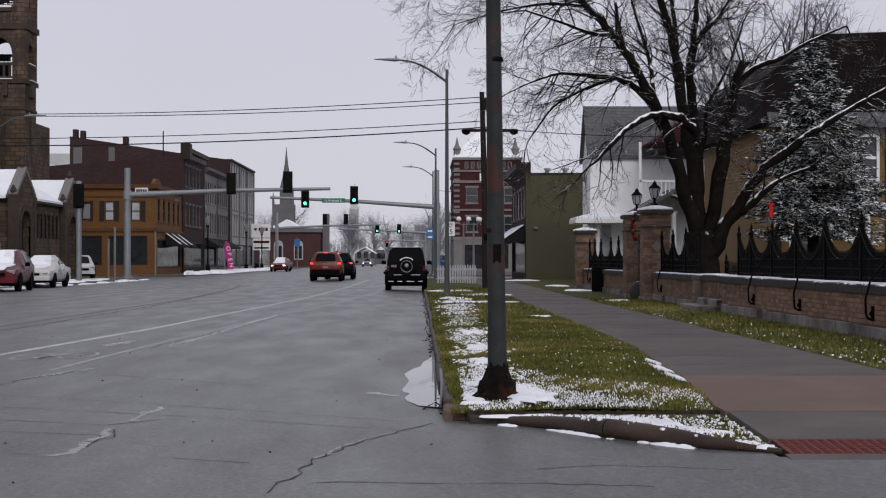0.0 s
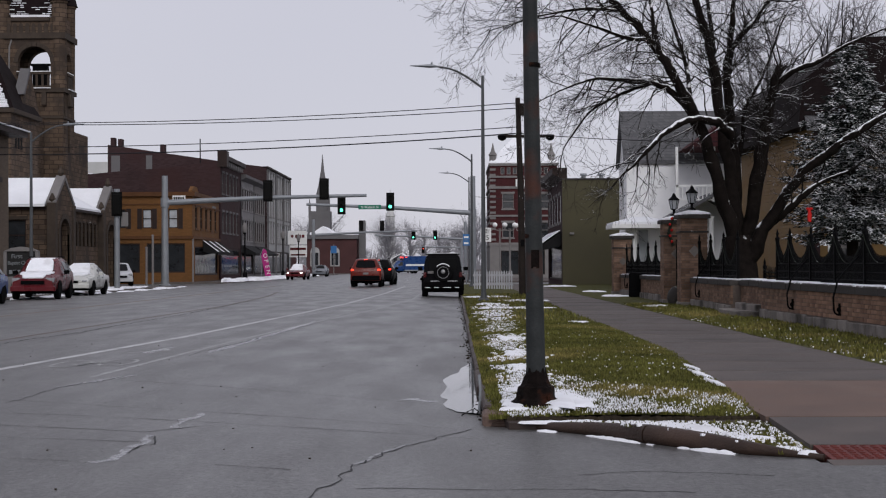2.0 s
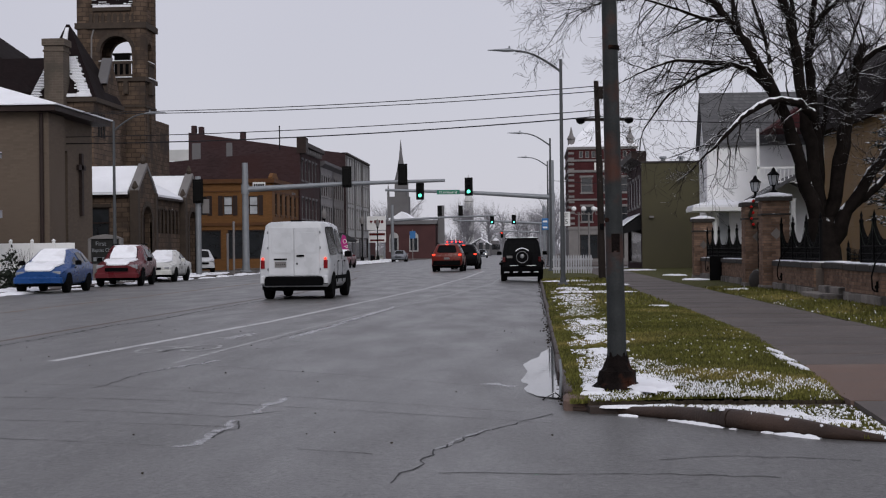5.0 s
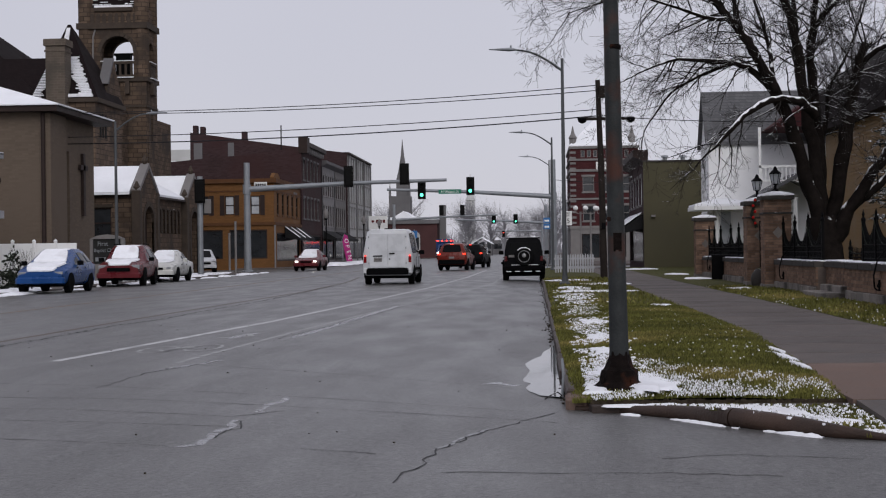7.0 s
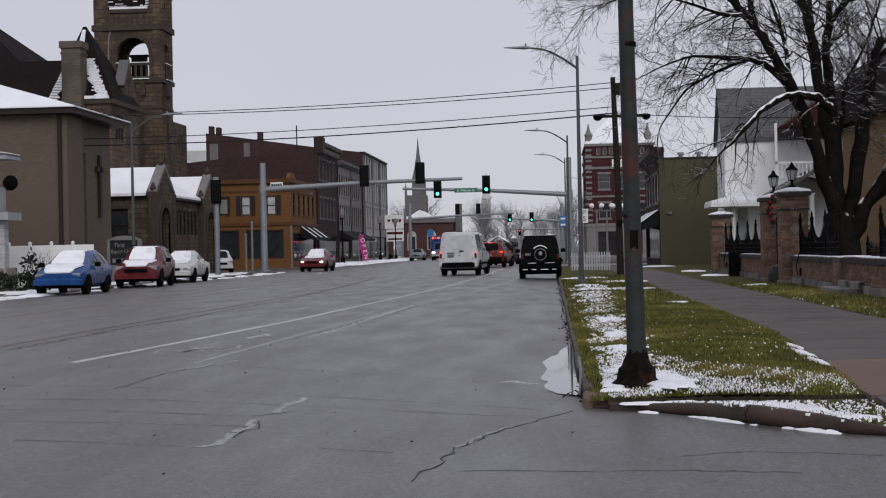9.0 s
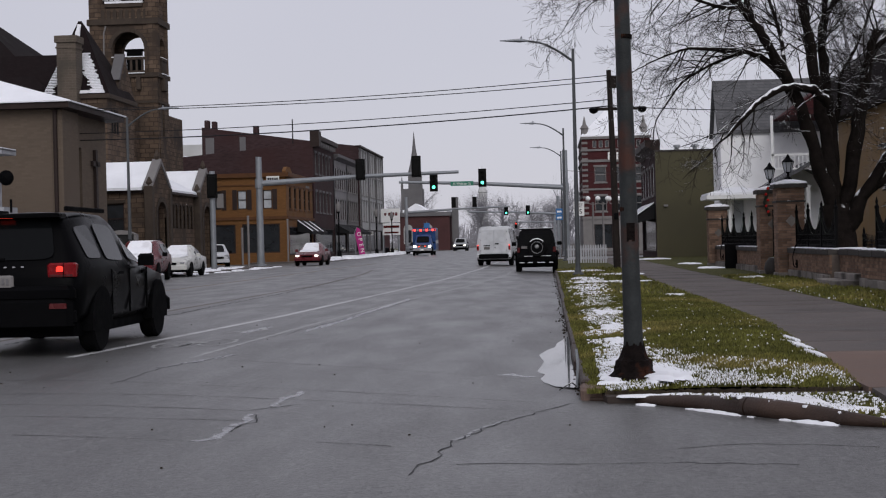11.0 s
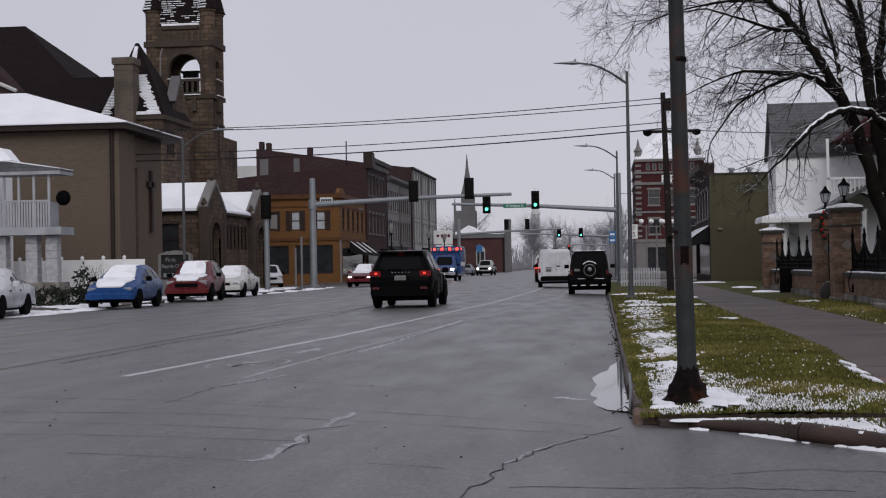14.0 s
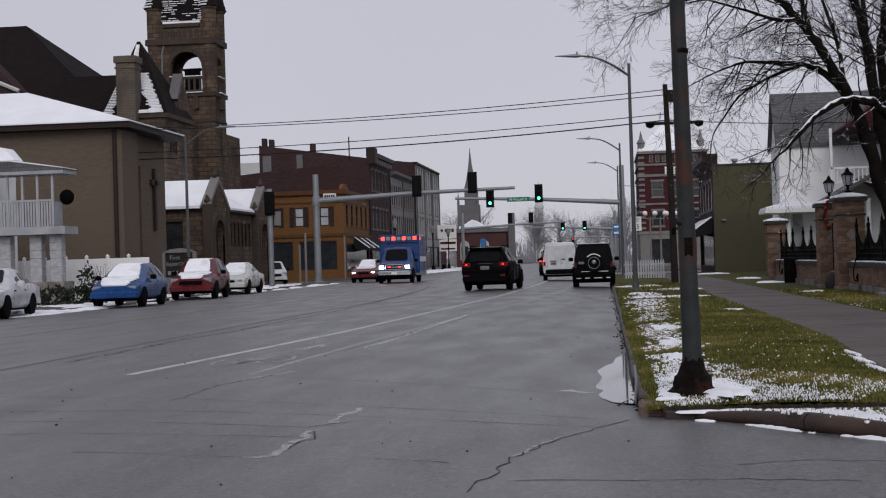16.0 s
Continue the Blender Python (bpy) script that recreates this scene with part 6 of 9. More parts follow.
        box(bm, x1 - 0.1, x1 - 0.05, y0 - 0.26 + k * 0.108, y0 - 0.19 + k * 0.108, 2.99, 3.945)
        part("baluster", bm, "porch_paint", h)
    bm = B()
    box(bm, -26, x1 + 0.4, y0 - 0.5, y1, 5.0, 5.14)
    part("porch_fascia", bm, "porch_paint", h)
    bm = B()
    prism(bm, [(-26, 5.142), (x1 + 0.42, 5.142), (x1 + 0.42, 5.2), (-22.7, 5.52), (-26, 5.6)], "y", y0 - 0.52, y1)
    part("porch_roof", bm, "grey_shingle", h, "low grey porch roof under thin snow")
    bm = B()
    prism(bm, [(-26, 5.61), (-22.72, 5.53), (x1 + 0.4, 5.21), (x1 + 0.4, 5.24), (-22.7, 5.58), (-26, 5.67)], "y", y0 - 0.5, y1)
    part("roof_snow", bm, "snow", h)
    bm = B()
    prism(bm, [(-26, 5.68), (-22.75, 5.62), (-23.15, 6.1), (-26, 6.7)], "y", y0 + 0.1, y1)
    part("upper_roof", bm, "roof_snow", h, "snow-covered upper roof")
    bm = B()
    lathe(bm, [(0.02, 0.02), (0.2, 0.08), (0.3, 0.2)], 14, "y", (x1 + 0.35, y0 - 0.2, 4.1))
    part("dish", bm, "black_plastic", h, "black satellite dish")
    f = thing("privacy_fence", (0, 0, 0), "white vinyl panel fence with capped posts", "fence")
    for k in range(8):
        x = -26.0 + k * 0.9
        bm = B()
        block(bm, x, x + 0.88, 60.4, 60.45, -0.05, 1.72, 0.01)
        part("panel", bm, "white_trim", f)
        bm = B()
        block(bm, x - 0.06, x + 0.06, 60.36, 60.48, -0.05, 1.78, 0.02)
        lathe(bm, [(0.08, 1.78), (0.09, 1.82), (0.0, 1.9)], 8, centre=(x, 60.42, 0))
        part("post", bm, "white_trim", f)
    s = thing("church_sign", (0, 0, 0), "stone-framed black church notice board with white letters", "sign")
    bm = B()
    block(bm, -20.55, -18.95, 67.9, 68.25, -0.05, 1.0, 0.03), block(bm, -20.55, -20.4, 67.9, 68.25, 1.0, 2.15, 0.03), block(bm, -19.1, -18.95, 67.9, 68.25, 1.0, 2.15, 0.03)
    prism(bm, [(-20.55, 2.15), (-18.95, 2.15), (-19.3, 2.3), (-19.75, 2.36), (-20.2, 2.3)], "y", 67.9, 68.25)
    part("frame", bm, "limestone", s)
    bm = B()
    box(bm, -20.4, -19.1, 68.0, 68.1, 1.0, 2.15)
    part("board", bm, "letter_black", s)
    lettering("letters", "First", 0.28, pose(-19.95, 67.98, 1.92, 90, 0, 0), s, "white letters", "galv")
    lettering("letters", "Baptist Church", 0.24, pose(-19.75, 67.98, 1.62, 90, 0, 0), s, "white letters", "galv", 0.85)
    bm = B()
    s.matrix_basis = pose(0, 0, -0.2)
    for k in range(6):
        box(bm, -20.3 + k * 0.19, -20.16 + k * 0.19, 67.985, 67.999, 1.12, 1.3)
    part("notice", bm, "galv", s)


porch_house()

# ---- poles, lamps, signals, wires ----
def near_pole():
    p = thing("steel_pole", (0.685, 13.05, -0.025), "rusty grey-green steel pole in the snowy verge", "pole")
    bm = B()
    tube(bm, [(0, 0, 0.3), (-0.008, 0, 1.0), (-0.03, 0, 3.0), (-0.09, 0, 8.5)], [0.084, 0.077, 0.067, 0.047], 20)
    part("shaft", bm, "pole_rust", p, "peeling grey-green shaft with rust", smooth=50)
    bm = B()
    lathe(bm, [(0.245, -0.03), (0.235, 0.03), (0.2, 0.06), (0.17, 0.08), (0.168, 0.1), (0.16, 0.175), (0.14, 0.185), (0.125, 0.2), (0.105, 0.25), (0.09, 0.3), (0.085, 0.33)], 8)
    for v in bm.verts:
        v.co *= 1 + 0.025 * math.sin(v.co.x * 47 + v.co.z * 31)
    part("base", bm, "rust", p, "flaking rusted base")
    for k in range(4):
        bm = B()
        a = k * math.pi / 2 + 0.6
        lathe(bm, [(0.018, 0.05), (0.018, 0.1), (0.0, 0.11)], 6, centre=(0.18 * math.cos(a), 0.18 * math.sin(a), 0))
        part("bolt", bm, "rust", p)
    for z in (1.46, 2.95):
        bm = B()
        lathe(bm, [(0.07, z), (0.071, z + 0.02), (0.07, z + 0.04)], 20, centre=(-0.02, 0, 0))
        part("band", bm, "rust", p)
    bm = B()
    box(bm, -0.04, 0.03, -0.075, -0.06, 1.2, 1.36)
    part("cover_plate", bm, "rust", p, "rusted cover plate")


near_pole()


def street_lamp(x, y, height=7.62, arm=2.45, turn=0.0, name_label="tall grey street lamp with curved arm"):
    s = thing("street_lamp", (x, y, 0), name_label, "street lamp", "street lamps", rz=turn)
    bm = B()
    tube(bm, [(0, 0, 0), (0, 0, height)], [0.085, 0.05], 12)
    part("pole", bm, "galv_dark", s, smooth=50)
    bm = B()
    lathe(bm, [(0.2, 0), (0.2, 0.06), (0.12, 0.12), (0.09, 0.3)], 12)
    part("base", bm, "galv_dark", s)
    bm = B()
    pts = [(-arm * 0.62 * k / 8, 0, height - 0.42 + 0.72 * math.sin(math.pi / 2 * k / 8)) for k in range(9)]
    tube(bm, pts, [0.045 - 0.002 * k for k in range(9)], 8)
    part("arm", bm, "galv_dark", s, smooth=50)
    bm = B()
    tube(bm, [(-arm * 0.6, 0, height + 0.3), (-arm * 0.72, 0, height + 0.33), (-arm, 0, height + 0.36)], [0.05, 0.13, 0.03], 10)
    for v in bm.verts:
        v.co.z = height + 0.33 + (v.co.z - height - 0.33) * 0.5
    part("head", bm, "galv", s, "flat grey lamp head", smooth=40)
    bm = B()
    lathe(bm, [(0.03, height + 0.38), (0.03, height + 0.46), (0, height + 0.48)], 8, centre=(-arm * 0.7, 0, 0))
    part("sensor", bm, "galv", s)


street_lamp(0.95, 50.5)
street_lamp(0.98, 86.2)
street_lamp(1.15, 120.5, 8.35)
street_lamp(-18.3, 64.5, 7.05, 2.3, 180.0, "weathered grey street lamp beside the church hall")


def signal_head(parent, x, y, z, lit=None, back=False, name="signal_head"):
    """Three lenses in a case, hung on an arm; it faces back along the street unless back is set."""
    s = 1 if back else -1
    bm = B()
    block(bm, x - 0.2, x + 0.2, y - 0.12, y + 0.12, z - 0.55, z + 0.55, 0.03)
    box(bm, x - 0.3, x + 0.3, y - 0.01, y + 0.01, z - 0.68, z + 0.68)
    h = part(name, bm, "signal", parent, "black traffic signal with lit green lens" if lit else "black traffic signal seen from behind")
    for k, c in enumerate(("red", "amber", "green")):
        zz = z + 0.36 - 0.36 * k
        bm = B()
        lathe(bm, [(0.12, 0.0), (0.1, 0.03), (0.0, 0.04)], 14, "y", (0, 0, 0))
        for v in bm.verts:
            v.co = Vector((x + v.co.x, y + s * (0.121 + v.co.y), zz + v.co.z))
        bmesh.ops.recalc_face_normals(bm, faces=bm.faces)
        part("lens", bm, c + "_light" if lit == c else "signal", h)
        bm = B()
        pts = [(0.14 * math.cos(math.pi * q / 8), 0.14 * math.sin(math.pi * q / 8)) for q in range(9)]
        pts = pts + [(0.125 * math.cos(math.pi * q / 8), 0.125 * math.sin(math.pi * q / 8)) for q in range(8, -1, -1)]
        prism(bm, [(x + a, zz + b) for a, b in pts], "y", y + s * 0.122, y + s * 0.3)
        part("visor", bm, "signal", h)
    return h


def mast(x, y, height, arm_z, tip_x, tip_z, label):
    m = thing("signal_mast", (0, 0, 0), label, "traffic signal", "signal masts")
    bm = B()
    tube(bm, [(x, y, 0), (x, y, height)], [0.24, 0.19], 14)
    part("pole", bm, "galv", m, smooth=50)
    bm = B()
    lathe(bm, [(0.38, 0), (0.38, 0.08), (0.27, 0.12), (0.26, 0.4)], 14, centre=(x, y, 0))
    part("base", bm, "galv", m)
    bm = B()
    k = 1 if tip_x > x else -1
    tube(bm, [(x + k * 0.15, y, arm_z), ((x + tip_x) / 2, y, (arm_z + tip_z) / 2 + 0.08), (tip_x, y, tip_z)], [0.19, 0.14, 0.1], 12)
    part("arm", bm, "galv", m, smooth=50)
    bm = B()
    lathe(bm, [(0.27, arm_z - 0.3), (0.27, arm_z + 0.3)], 14, centre=(x, y, 0))
    part("collar", bm, "galv", m)
    return m


def signals():
    m = mast(-18.43, 95, 7.0, 5.3, -5.6, 5.7, "thick grey signal mast with long arm over the street")
    signal_head(m, -11.84, 95 - 0.3, 6.0, None, True)
    signal_head(m, -8.27, 95 - 0.3, 6.1, None, True)
    m = mast(1.35, 112, 7.9, 5.15, -11.1, 5.85, "far signal mast with green lights and street sign")
    signal_head(m, -8.45, 111.6, 5.75, "green")
    signal_head(m, -4.81, 111.6, 6.0, "green")
    bm = B()
    block(bm, -7.2, -5.5, 111.72, 111.76, 5.45, 5.78, 0.01)
    b = part("street_sign", bm, "sign_green", m, "green street name sign")
    lettering("letters", "N Wabash St", 0.26, pose(-6.35, 111.71, 5.6, 90, 0, 0), b, "white letters", "letter_white", 0.95)
    bm = B()
    box(bm, -9.4, -9.1, 94.8, 94.84, 5.2, 5.5)
    m = mast(-18.9, 200, 7.5, 5.4, -5.0, 5.9, "distant grey signal mast over the second crossing")
    signal_head(m, -12.5, 199.7, 6.6, None, True)
    signal_head(m, -9.7, 199.7, 6.6, None, True)
    m = mast(1.5, 214, 7.5, 5.0, -11.5, 5.6, "distant signal mast with green lights")
    signal_head(m, -5.9, 213.6, 5.65, "green")
    signal_head(m, -2.8, 213.6, 5.6, "green")
    m = mast(1.5, 330, 7, 5.2, -9, 5.4, "remote signal mast with a red light")
    signal_head(m, -6.97, 329.5, 4.7, "red")
    # signal on its own post at the near left corner
    p = thing("signal_post", (0, 0, 0), "grey corner post with side-facing traffic signal", "traffic signal")
    bm = B()
    tube(bm, [(-19.0, 84, -0.02), (-19.0, 84, 5.6)], 0.16, 12)
    part("post", bm, "galv", p, smooth=50)
    signal_head(p, -18.95, 83.75, 4.75, None, True)
    bm = B()
    block(bm, -18.75, -18.35, 83.9, 83.95, 3.5, 4.3, 0.02)
    part("plate", bm, "limestone", p, "white sign plate")
    for x, y, h, lab in ((-18.4, 91, 3.1, "slim white post on the kerb corner"), (-21.2, 121, 3.4, "slim white sign post"), (-19.3, 93.5, 2.4, "slim white sign post near the shop")):
        q = thing("sign_post", (x, y, 0), lab, "post")
        bm = B()
        tube(bm, [(0, 0, -0.2), (0, 0, h)], 0.07, 10)
        part("post", bm, "limestone", q, smooth=50)
        bm = B()
        lathe(bm, [(0.09, h), (0.09, h + 0.05), (0, h + 0.09)], 10)
        part("cap", bm, "limestone", q)


signals()


def wires():
    p = thing("utility_pole", (2.74, 61.1, 0), "black tarred utility pole with crossarm", "utility pole")
    bm = B()
    tube(bm, [(0, 0, 0), (-0.05, 0, 4), (-0.16, 0, 8.05)], [0.15, 0.13, 0.1], 12)
    part("shaft", bm, "wood_pole", p, smooth=50)
    bm = B()
    box(bm, -0.85, 1.3, -0.06, 0.06, 6.42, 6.54)
    part("crossarm", bm, "wood_pole", p)
    for x in (-0.8, 1.15):
        bm = B()
        lathe(bm, [(0.05, 6.3), (0.16, 6.36), (0.2, 6.5), (0.06, 6.55)], 10, centre=(x, 0, 0))
        part("floodlight", bm, "iron", p, "dark lamp on the crossarm")
    bm = B()
    box(bm, -0.1, 0.14, -0.24, -0.12, 7.3, 7.8)
    part("bracket", bm, "wood_pole", p)
    bm = B()
    box(bm, -0.08, 0.08, -0.2, -0.14, 2.0, 2.25)
    part("meter_box", bm, "iron", p)
    for k, (z0, z1) in enumerate(((7.83, 8.68), (7.62, 8.68), (6.85, 7.3), (6.59, 7.05))):
        bm = B()
        a, b = Vector((2.55, 61.0, z0)), Vector((-34, 73, z1))
        pts = [a.lerp(b, q / 24) - Vector((0, 0, (0.55, 0.55, 0.45, 0.52)[k] * 4 * (q / 24) * (1 - q / 24))) for q in range(25)]
        tube(bm, pts, 0.018 if k != 3 else 0.026, 5, False)
        single("overhead_wire", bm, "cable", "thin black overhead wire across the street", "cable", "overhead wires")
    bm = B()
    a, b = Vector((2.6, 61.0, 6.6)), Vector((16, 58, 6.2))
    tube(bm, [a.lerp(b, q / 8) - Vector((0, 0, 0.3 * 4 * (q / 8) * (1 - q / 8))) for q in range(9)], 0.015, 5, False)
    single("overhead_wire", bm, "cable", "thin black overhead wire towards the houses", "cable", "overhead wires")
    bm = B()
    a, b = Vector((1.15, 120.5, 6.8)), Vector((8, 128, 6.6))
    tube(bm, [a, b], 0.02, 5, False)
    single("overhead_wire", bm, "cable", "short black overhead wire", "cable", "overhead wires")


wires()


def right_corner():
    f = thing("picket_fence", (0, 0, 0), "white picket fence beyond the verge", "fence")
    for k in range(16):
        x = 0.95 + k * 0.125
        bm = B()
        prism(bm, [(x, 0.0), (x + 0.075, 0.0), (x + 0.075, 0.88), (x + 0.037, 0.96), (x, 0.88)], "y", 76.0, 76.03)
        part("picket", bm, "porch_paint", f)
    bm = B()
    box(bm, 0.9, 2.95, 76.03, 76.07, 0.2, 0.28), box(bm, 0.9, 2.95, 76.03, 76.07, 0.68, 0.76)
    part("rail", bm, "porch_paint", f)
    for x, y in ((3.75, 125), (4.6, 125.5), (5.6, 127)):
        g = thing("globe_lamp", (x, y, 0), "pale twin-globe lamp standard", "street lamp", "globe lamps")
        bm = B()
        lathe(bm, [(0.2, 0), (0.2, 0.5), (0.09, 0.6), (0.07, 4.2), (0.12, 4.3)], 10)
        part("post", bm, "limestone", g, smooth=40)
        bm = B()
        tube(bm, [(-0.4, 0, 4.4), (-0.35, 0, 4.2), (0, 0, 4.1), (0.35, 0, 4.2), (0.4, 0, 4.4)], 0.04, 6)
        part("arm", bm, "limestone", g)
        for dx in (-0.4, 0.4):
            bm = B()
            bmesh.ops.create_icosphere(bm, subdivisions=2, radius=0.21, matrix=Matrix.Translation((dx, 0, 4.6)))
            part("globe", bm, "white_trim", g, smooth=60)
    s = thing("speed_sign", (1.75, 85, 0), "white speed limit sign on a post", "sign")
    bm = B()
    tube(bm, [(0, 0, 0), (0, 0, 3.9)], 0.04, 8)
    part("post", bm, "galv", s)
    bm = B()
    block(bm, -0.3, 0.3, -0.07, -0.05, 2.55, 3.35, 0.01)
    part("plate", bm, "sign_white", s)
    lettering("letters", "SPEED\nLIMIT", 0.15, pose(0, -0.08, 3.15, 90, 0, 0), s, "black letters", "letter_black")
    lettering("numerals", "25", 0.38, pose(0, -0.08, 2.78, 90, 0, 0), s, "black numerals", "letter_black")
    s = thing("blue_sign", (0.75, 100, 0), "small blue sign on a grey post", "sign")
    bm = B()
    tube(bm, [(0, 0, -0.2), (0, 0, 3.4)], 0.04, 8)
    part("post", bm, "galv", s)
    for z in (2.55, 2.95):
        bm = B()
        block(bm, -0.22, 0.22, -0.07, -0.05, z, z + 0.36, 0.01)
        part("plate", bm, "sign_blue", s)
        bm = B()
        box(bm, -0.15, 0.15, -0.08, -0.072, z + 0.1, z + 0.22)
        part("writing", bm, "letter_white", s)
    s = thing("blue_sign", (-16.6, 205, 0), "blue direction sign on a post far along the street", "sign")
    bm = B()
    tube(bm, [(0, 0, -0.2), (0, 0, 4.2)], 0.06, 8)
    part("post", bm, "limestone", s)
    bm = B()
    block(bm, -0.4, 0.4, -0.07, -0.05, 3.0, 4.0, 0.01)
    part("plate", bm, "sign_blue", s)
    o = thing("feather_flag", (-17.9, 142, 0), "magenta feather flag with white lettering on the pavement", "flag")
    bm = B()
    tube(bm, [(-0.45, 0, 0), (-0.55, 0, 2.4), (-0.3, 0, 2.95)], 0.03, 6)
    part("pole", bm, "galv", o)
    bm = B()
    prism(bm, [(-0.5, 2.2), (-0.3, 2.9), (0.0, 2.75), (0.45, 0.35), (-0.1, 0.3)], "y", -0.01, 0.01)
    part("banner", bm, "magenta", o)
    for k, ch in enumerate("OPEN"):
        lettering("letter", ch, 0.55, pose(-0.12 + 0.1 * k, -0.03, 2.25 - 0.52 * k, 90, 0, 0) @ pose(0, 0, 0, 0, 0, -80), o, "white letter", "letter_white")
    c = thing("store_sign", (-20, 190, 0), "tall white shop sign with red mark", "sign")
    for x in (-1.0, 1.0):
        bm = B()
        tube(bm, [(x, 0, -0.2), (x, 0, 2.4)], 0.1, 8)
        part("post", bm, "galv", c)
    bm = B()
    block(bm, -1.2, 1.2, -0.15, 0.15, 4.0, 5.75, 0.03)
    part("board", bm, "sign_white", c)
    bm = B()
    block(bm, -1.0, 1.2, -0.15, 0.15, 2.4, 3.9, 0.03)
    part("price_board", bm, "sign_white", c)
    bm = B()
    prism(bm, [(-0.85, 5.1), (-0.65, 4.8), (-0.45, 5.1), (-0.55, 5.25), (-0.65, 5.15), (-0.75, 5.25)], "y", -0.19, -0.151)
    for k in range(3):
        box(bm, -0.25 + 0.42 * k, 0.07 + 0.42 * k, -0.19, -0.151, 4.85, 5.25)
    part("mark", bm, "p_red", c, "dark red shop mark")
    bm = B()
    box(bm, -0.9, 1.1, -0.19, -0.151, 3.3, 3.6), box(bm, -0.8, 1.0, -0.19, -0.151, 2.6, 2.8)
    part("writing", bm, "tail_off", c, "red unreadable writing")
    for y in (131, 160, 176):
        g = thing("old_street_lamp", (-18.4, y, 0), "black lamp standard with white globe", "street lamp", "black lamp standards")
        bm = B()
        lathe(bm, [(0.22, 0), (0.2, 0.6), (0.08, 0.8), (0.06, 4.0), (0.14, 4.1), (0.14, 4.2)], 10)
        part("post", bm, "iron", g, smooth=40)
        bm = B()
        lathe(bm, [(0.12, 4.2), (0.24, 4.5), (0.22, 4.8), (0.06, 5.0), (0, 5.15)], 10)
        part("globe", bm, "limestone", g, smooth=60)
    b = thing("sewer_marker", (0.2, 13.6, -0.13), "thin bent grey drain stake in the puddle", "stake")
    bm = B()
    tube(bm, [(0, 0, 0), (0.01, 0, 0.2), (0.0, 0.02, 0.34)], 0.013, 6)
    part("stake", bm, "galv", b)
    bm = B()
    tube(bm, [(0.01, -0.05, 0), (-0.05, -0.1, 0.05), (-0.12, -0.2, 0.02), (-0.16, -0.35, 0.01)], 0.006, 5)
    part("twig", bm, "twig", b)


right_corner()

# ---- vehicles ----
def ring_points(st):
    """Half a cross-section of a body, from the sill up: y, sill, belt and roof heights, half widths at sill, belt, roof."""
    y, zl, zb, zt, wl, wb, wt = st
    r = min(0.07, (zt - zb) * 0.5)
    return [(wl * 0.9, zl), (wl, zl + 0.1), (max(wl, wb) + 0.012, zl + (zb - zl) * 0.55), (wb, zb), (wt, zt - r), (wt - 0.09, zt), (0, zt + 0.02)]


def body_mesh(sts):
    bm = B()
    rings = []
    for st in sts:
        half = ring_points(st)
        full = [(x, z) for x, z in half] + [(-x, z) for x, z in half[-2::-1]]
        rings.append([bm.verts.new((x, st[0], z)) for x, z in full])
    n = len(rings[0])
    for a, b in zip(rings, rings[1:]):
        for k in range(n):
            bm.faces.new((a[k], a[(k + 1) % n], b[(k + 1) % n], b[k]))
    bm.faces.new(rings[0]), bm.faces.new(rings[-1][::-1])
    bmesh.ops.recalc_face_normals(bm, faces=bm.faces)
    return bm


def pane(bm, quad, su, sv, out=0.008, thick=0.01, taper=0.0):
    """A thin slab just outside a quad of the body, drawn in by su along its first edge and sv along its second."""
    q = [Vector(p) for p in quad]
    c = sum(q, Vector()) / 4
    nrm = (q[1] - q[0]).cross(q[3] - q[0]).normalized()
    if nrm.dot(Vector((c.x, c.y * 0.3, c.z - 0.6))) < 0:
        nrm = -nrm

    def at(u, v):
        return (q[0] * (1 - u) + q[1] * u) * (1 - v) + (q[3] * (1 - u) + q[2] * u) * v
    m = 12
    outl = []
    for k in range(m * 4):   # a rounded outline
        a = math.tau * (k + 0.5) / (m * 4)
        x, z = math.cos(a), math.sin(a)
        e = 0.28
        outl.append((0.5 + (0.5 - su) * math.copysign(abs(x) ** e, x), 0.5 + (0.5 - sv) * math.copysign(abs(z) ** e, z)))
    lo, hi = [bm.verts.new(at(u, v) + nrm * out) for u, v in outl], [bm.verts.new(at(0.5 + (u - 0.5) * (1 - taper), 0.5 + (v - 0.5) * (1 - taper)) + nrm * (out + thick)) for u, v in outl]
    n = len(outl)
    for k in range(n):
        bm.faces.new((lo[k], lo[(k + 1) % n], hi[(k + 1) % n], hi[k]))
    bm.faces.new(lo[::-1]), bm.faces.new(hi)
    bmesh.ops.recalc_face_normals(bm, faces=bm.faces)


def side_quad(a, b, s, lo=3, hi=4):
    pa, pb = ring_points(a), ring_points(b)
    return [(s * pa[lo][0], a[0], pa[lo][1]), (s * pb[lo][0], b[0], pb[lo][1]), (s * pb[hi][0], b[0], pb[hi][1]), (s * pa[hi][0], a[0], pa[hi][1])]


def top_quad(a, b):
    pa, pb = ring_points(a), ring_points(b)
    return [(-pa[5][0], a[0], pa[5][1] + 0.01), (pa[5][0], a[0], pa[5][1] + 0.01), (pb[5][0], b[0], pb[5][1] + 0.01), (-pb[5][0], b[0], pb[5][1] + 0.01)]


def wheel(parent, x, y, r, s, rim_m, width=0.21):
    bm = B()
    w = width / 2
    lathe(bm, [(r * 0.6, -w), (r * 0.93, -w), (r, -w * 0.7), (r, w * 0.7), (r * 0.93, w), (r * 0.6, w)], 24, "x")
    t = part("wheel", bm, "tyre", parent, "black tyre", smooth=35)
    t.matrix_basis = pose(x, y, r)
    bm = B()
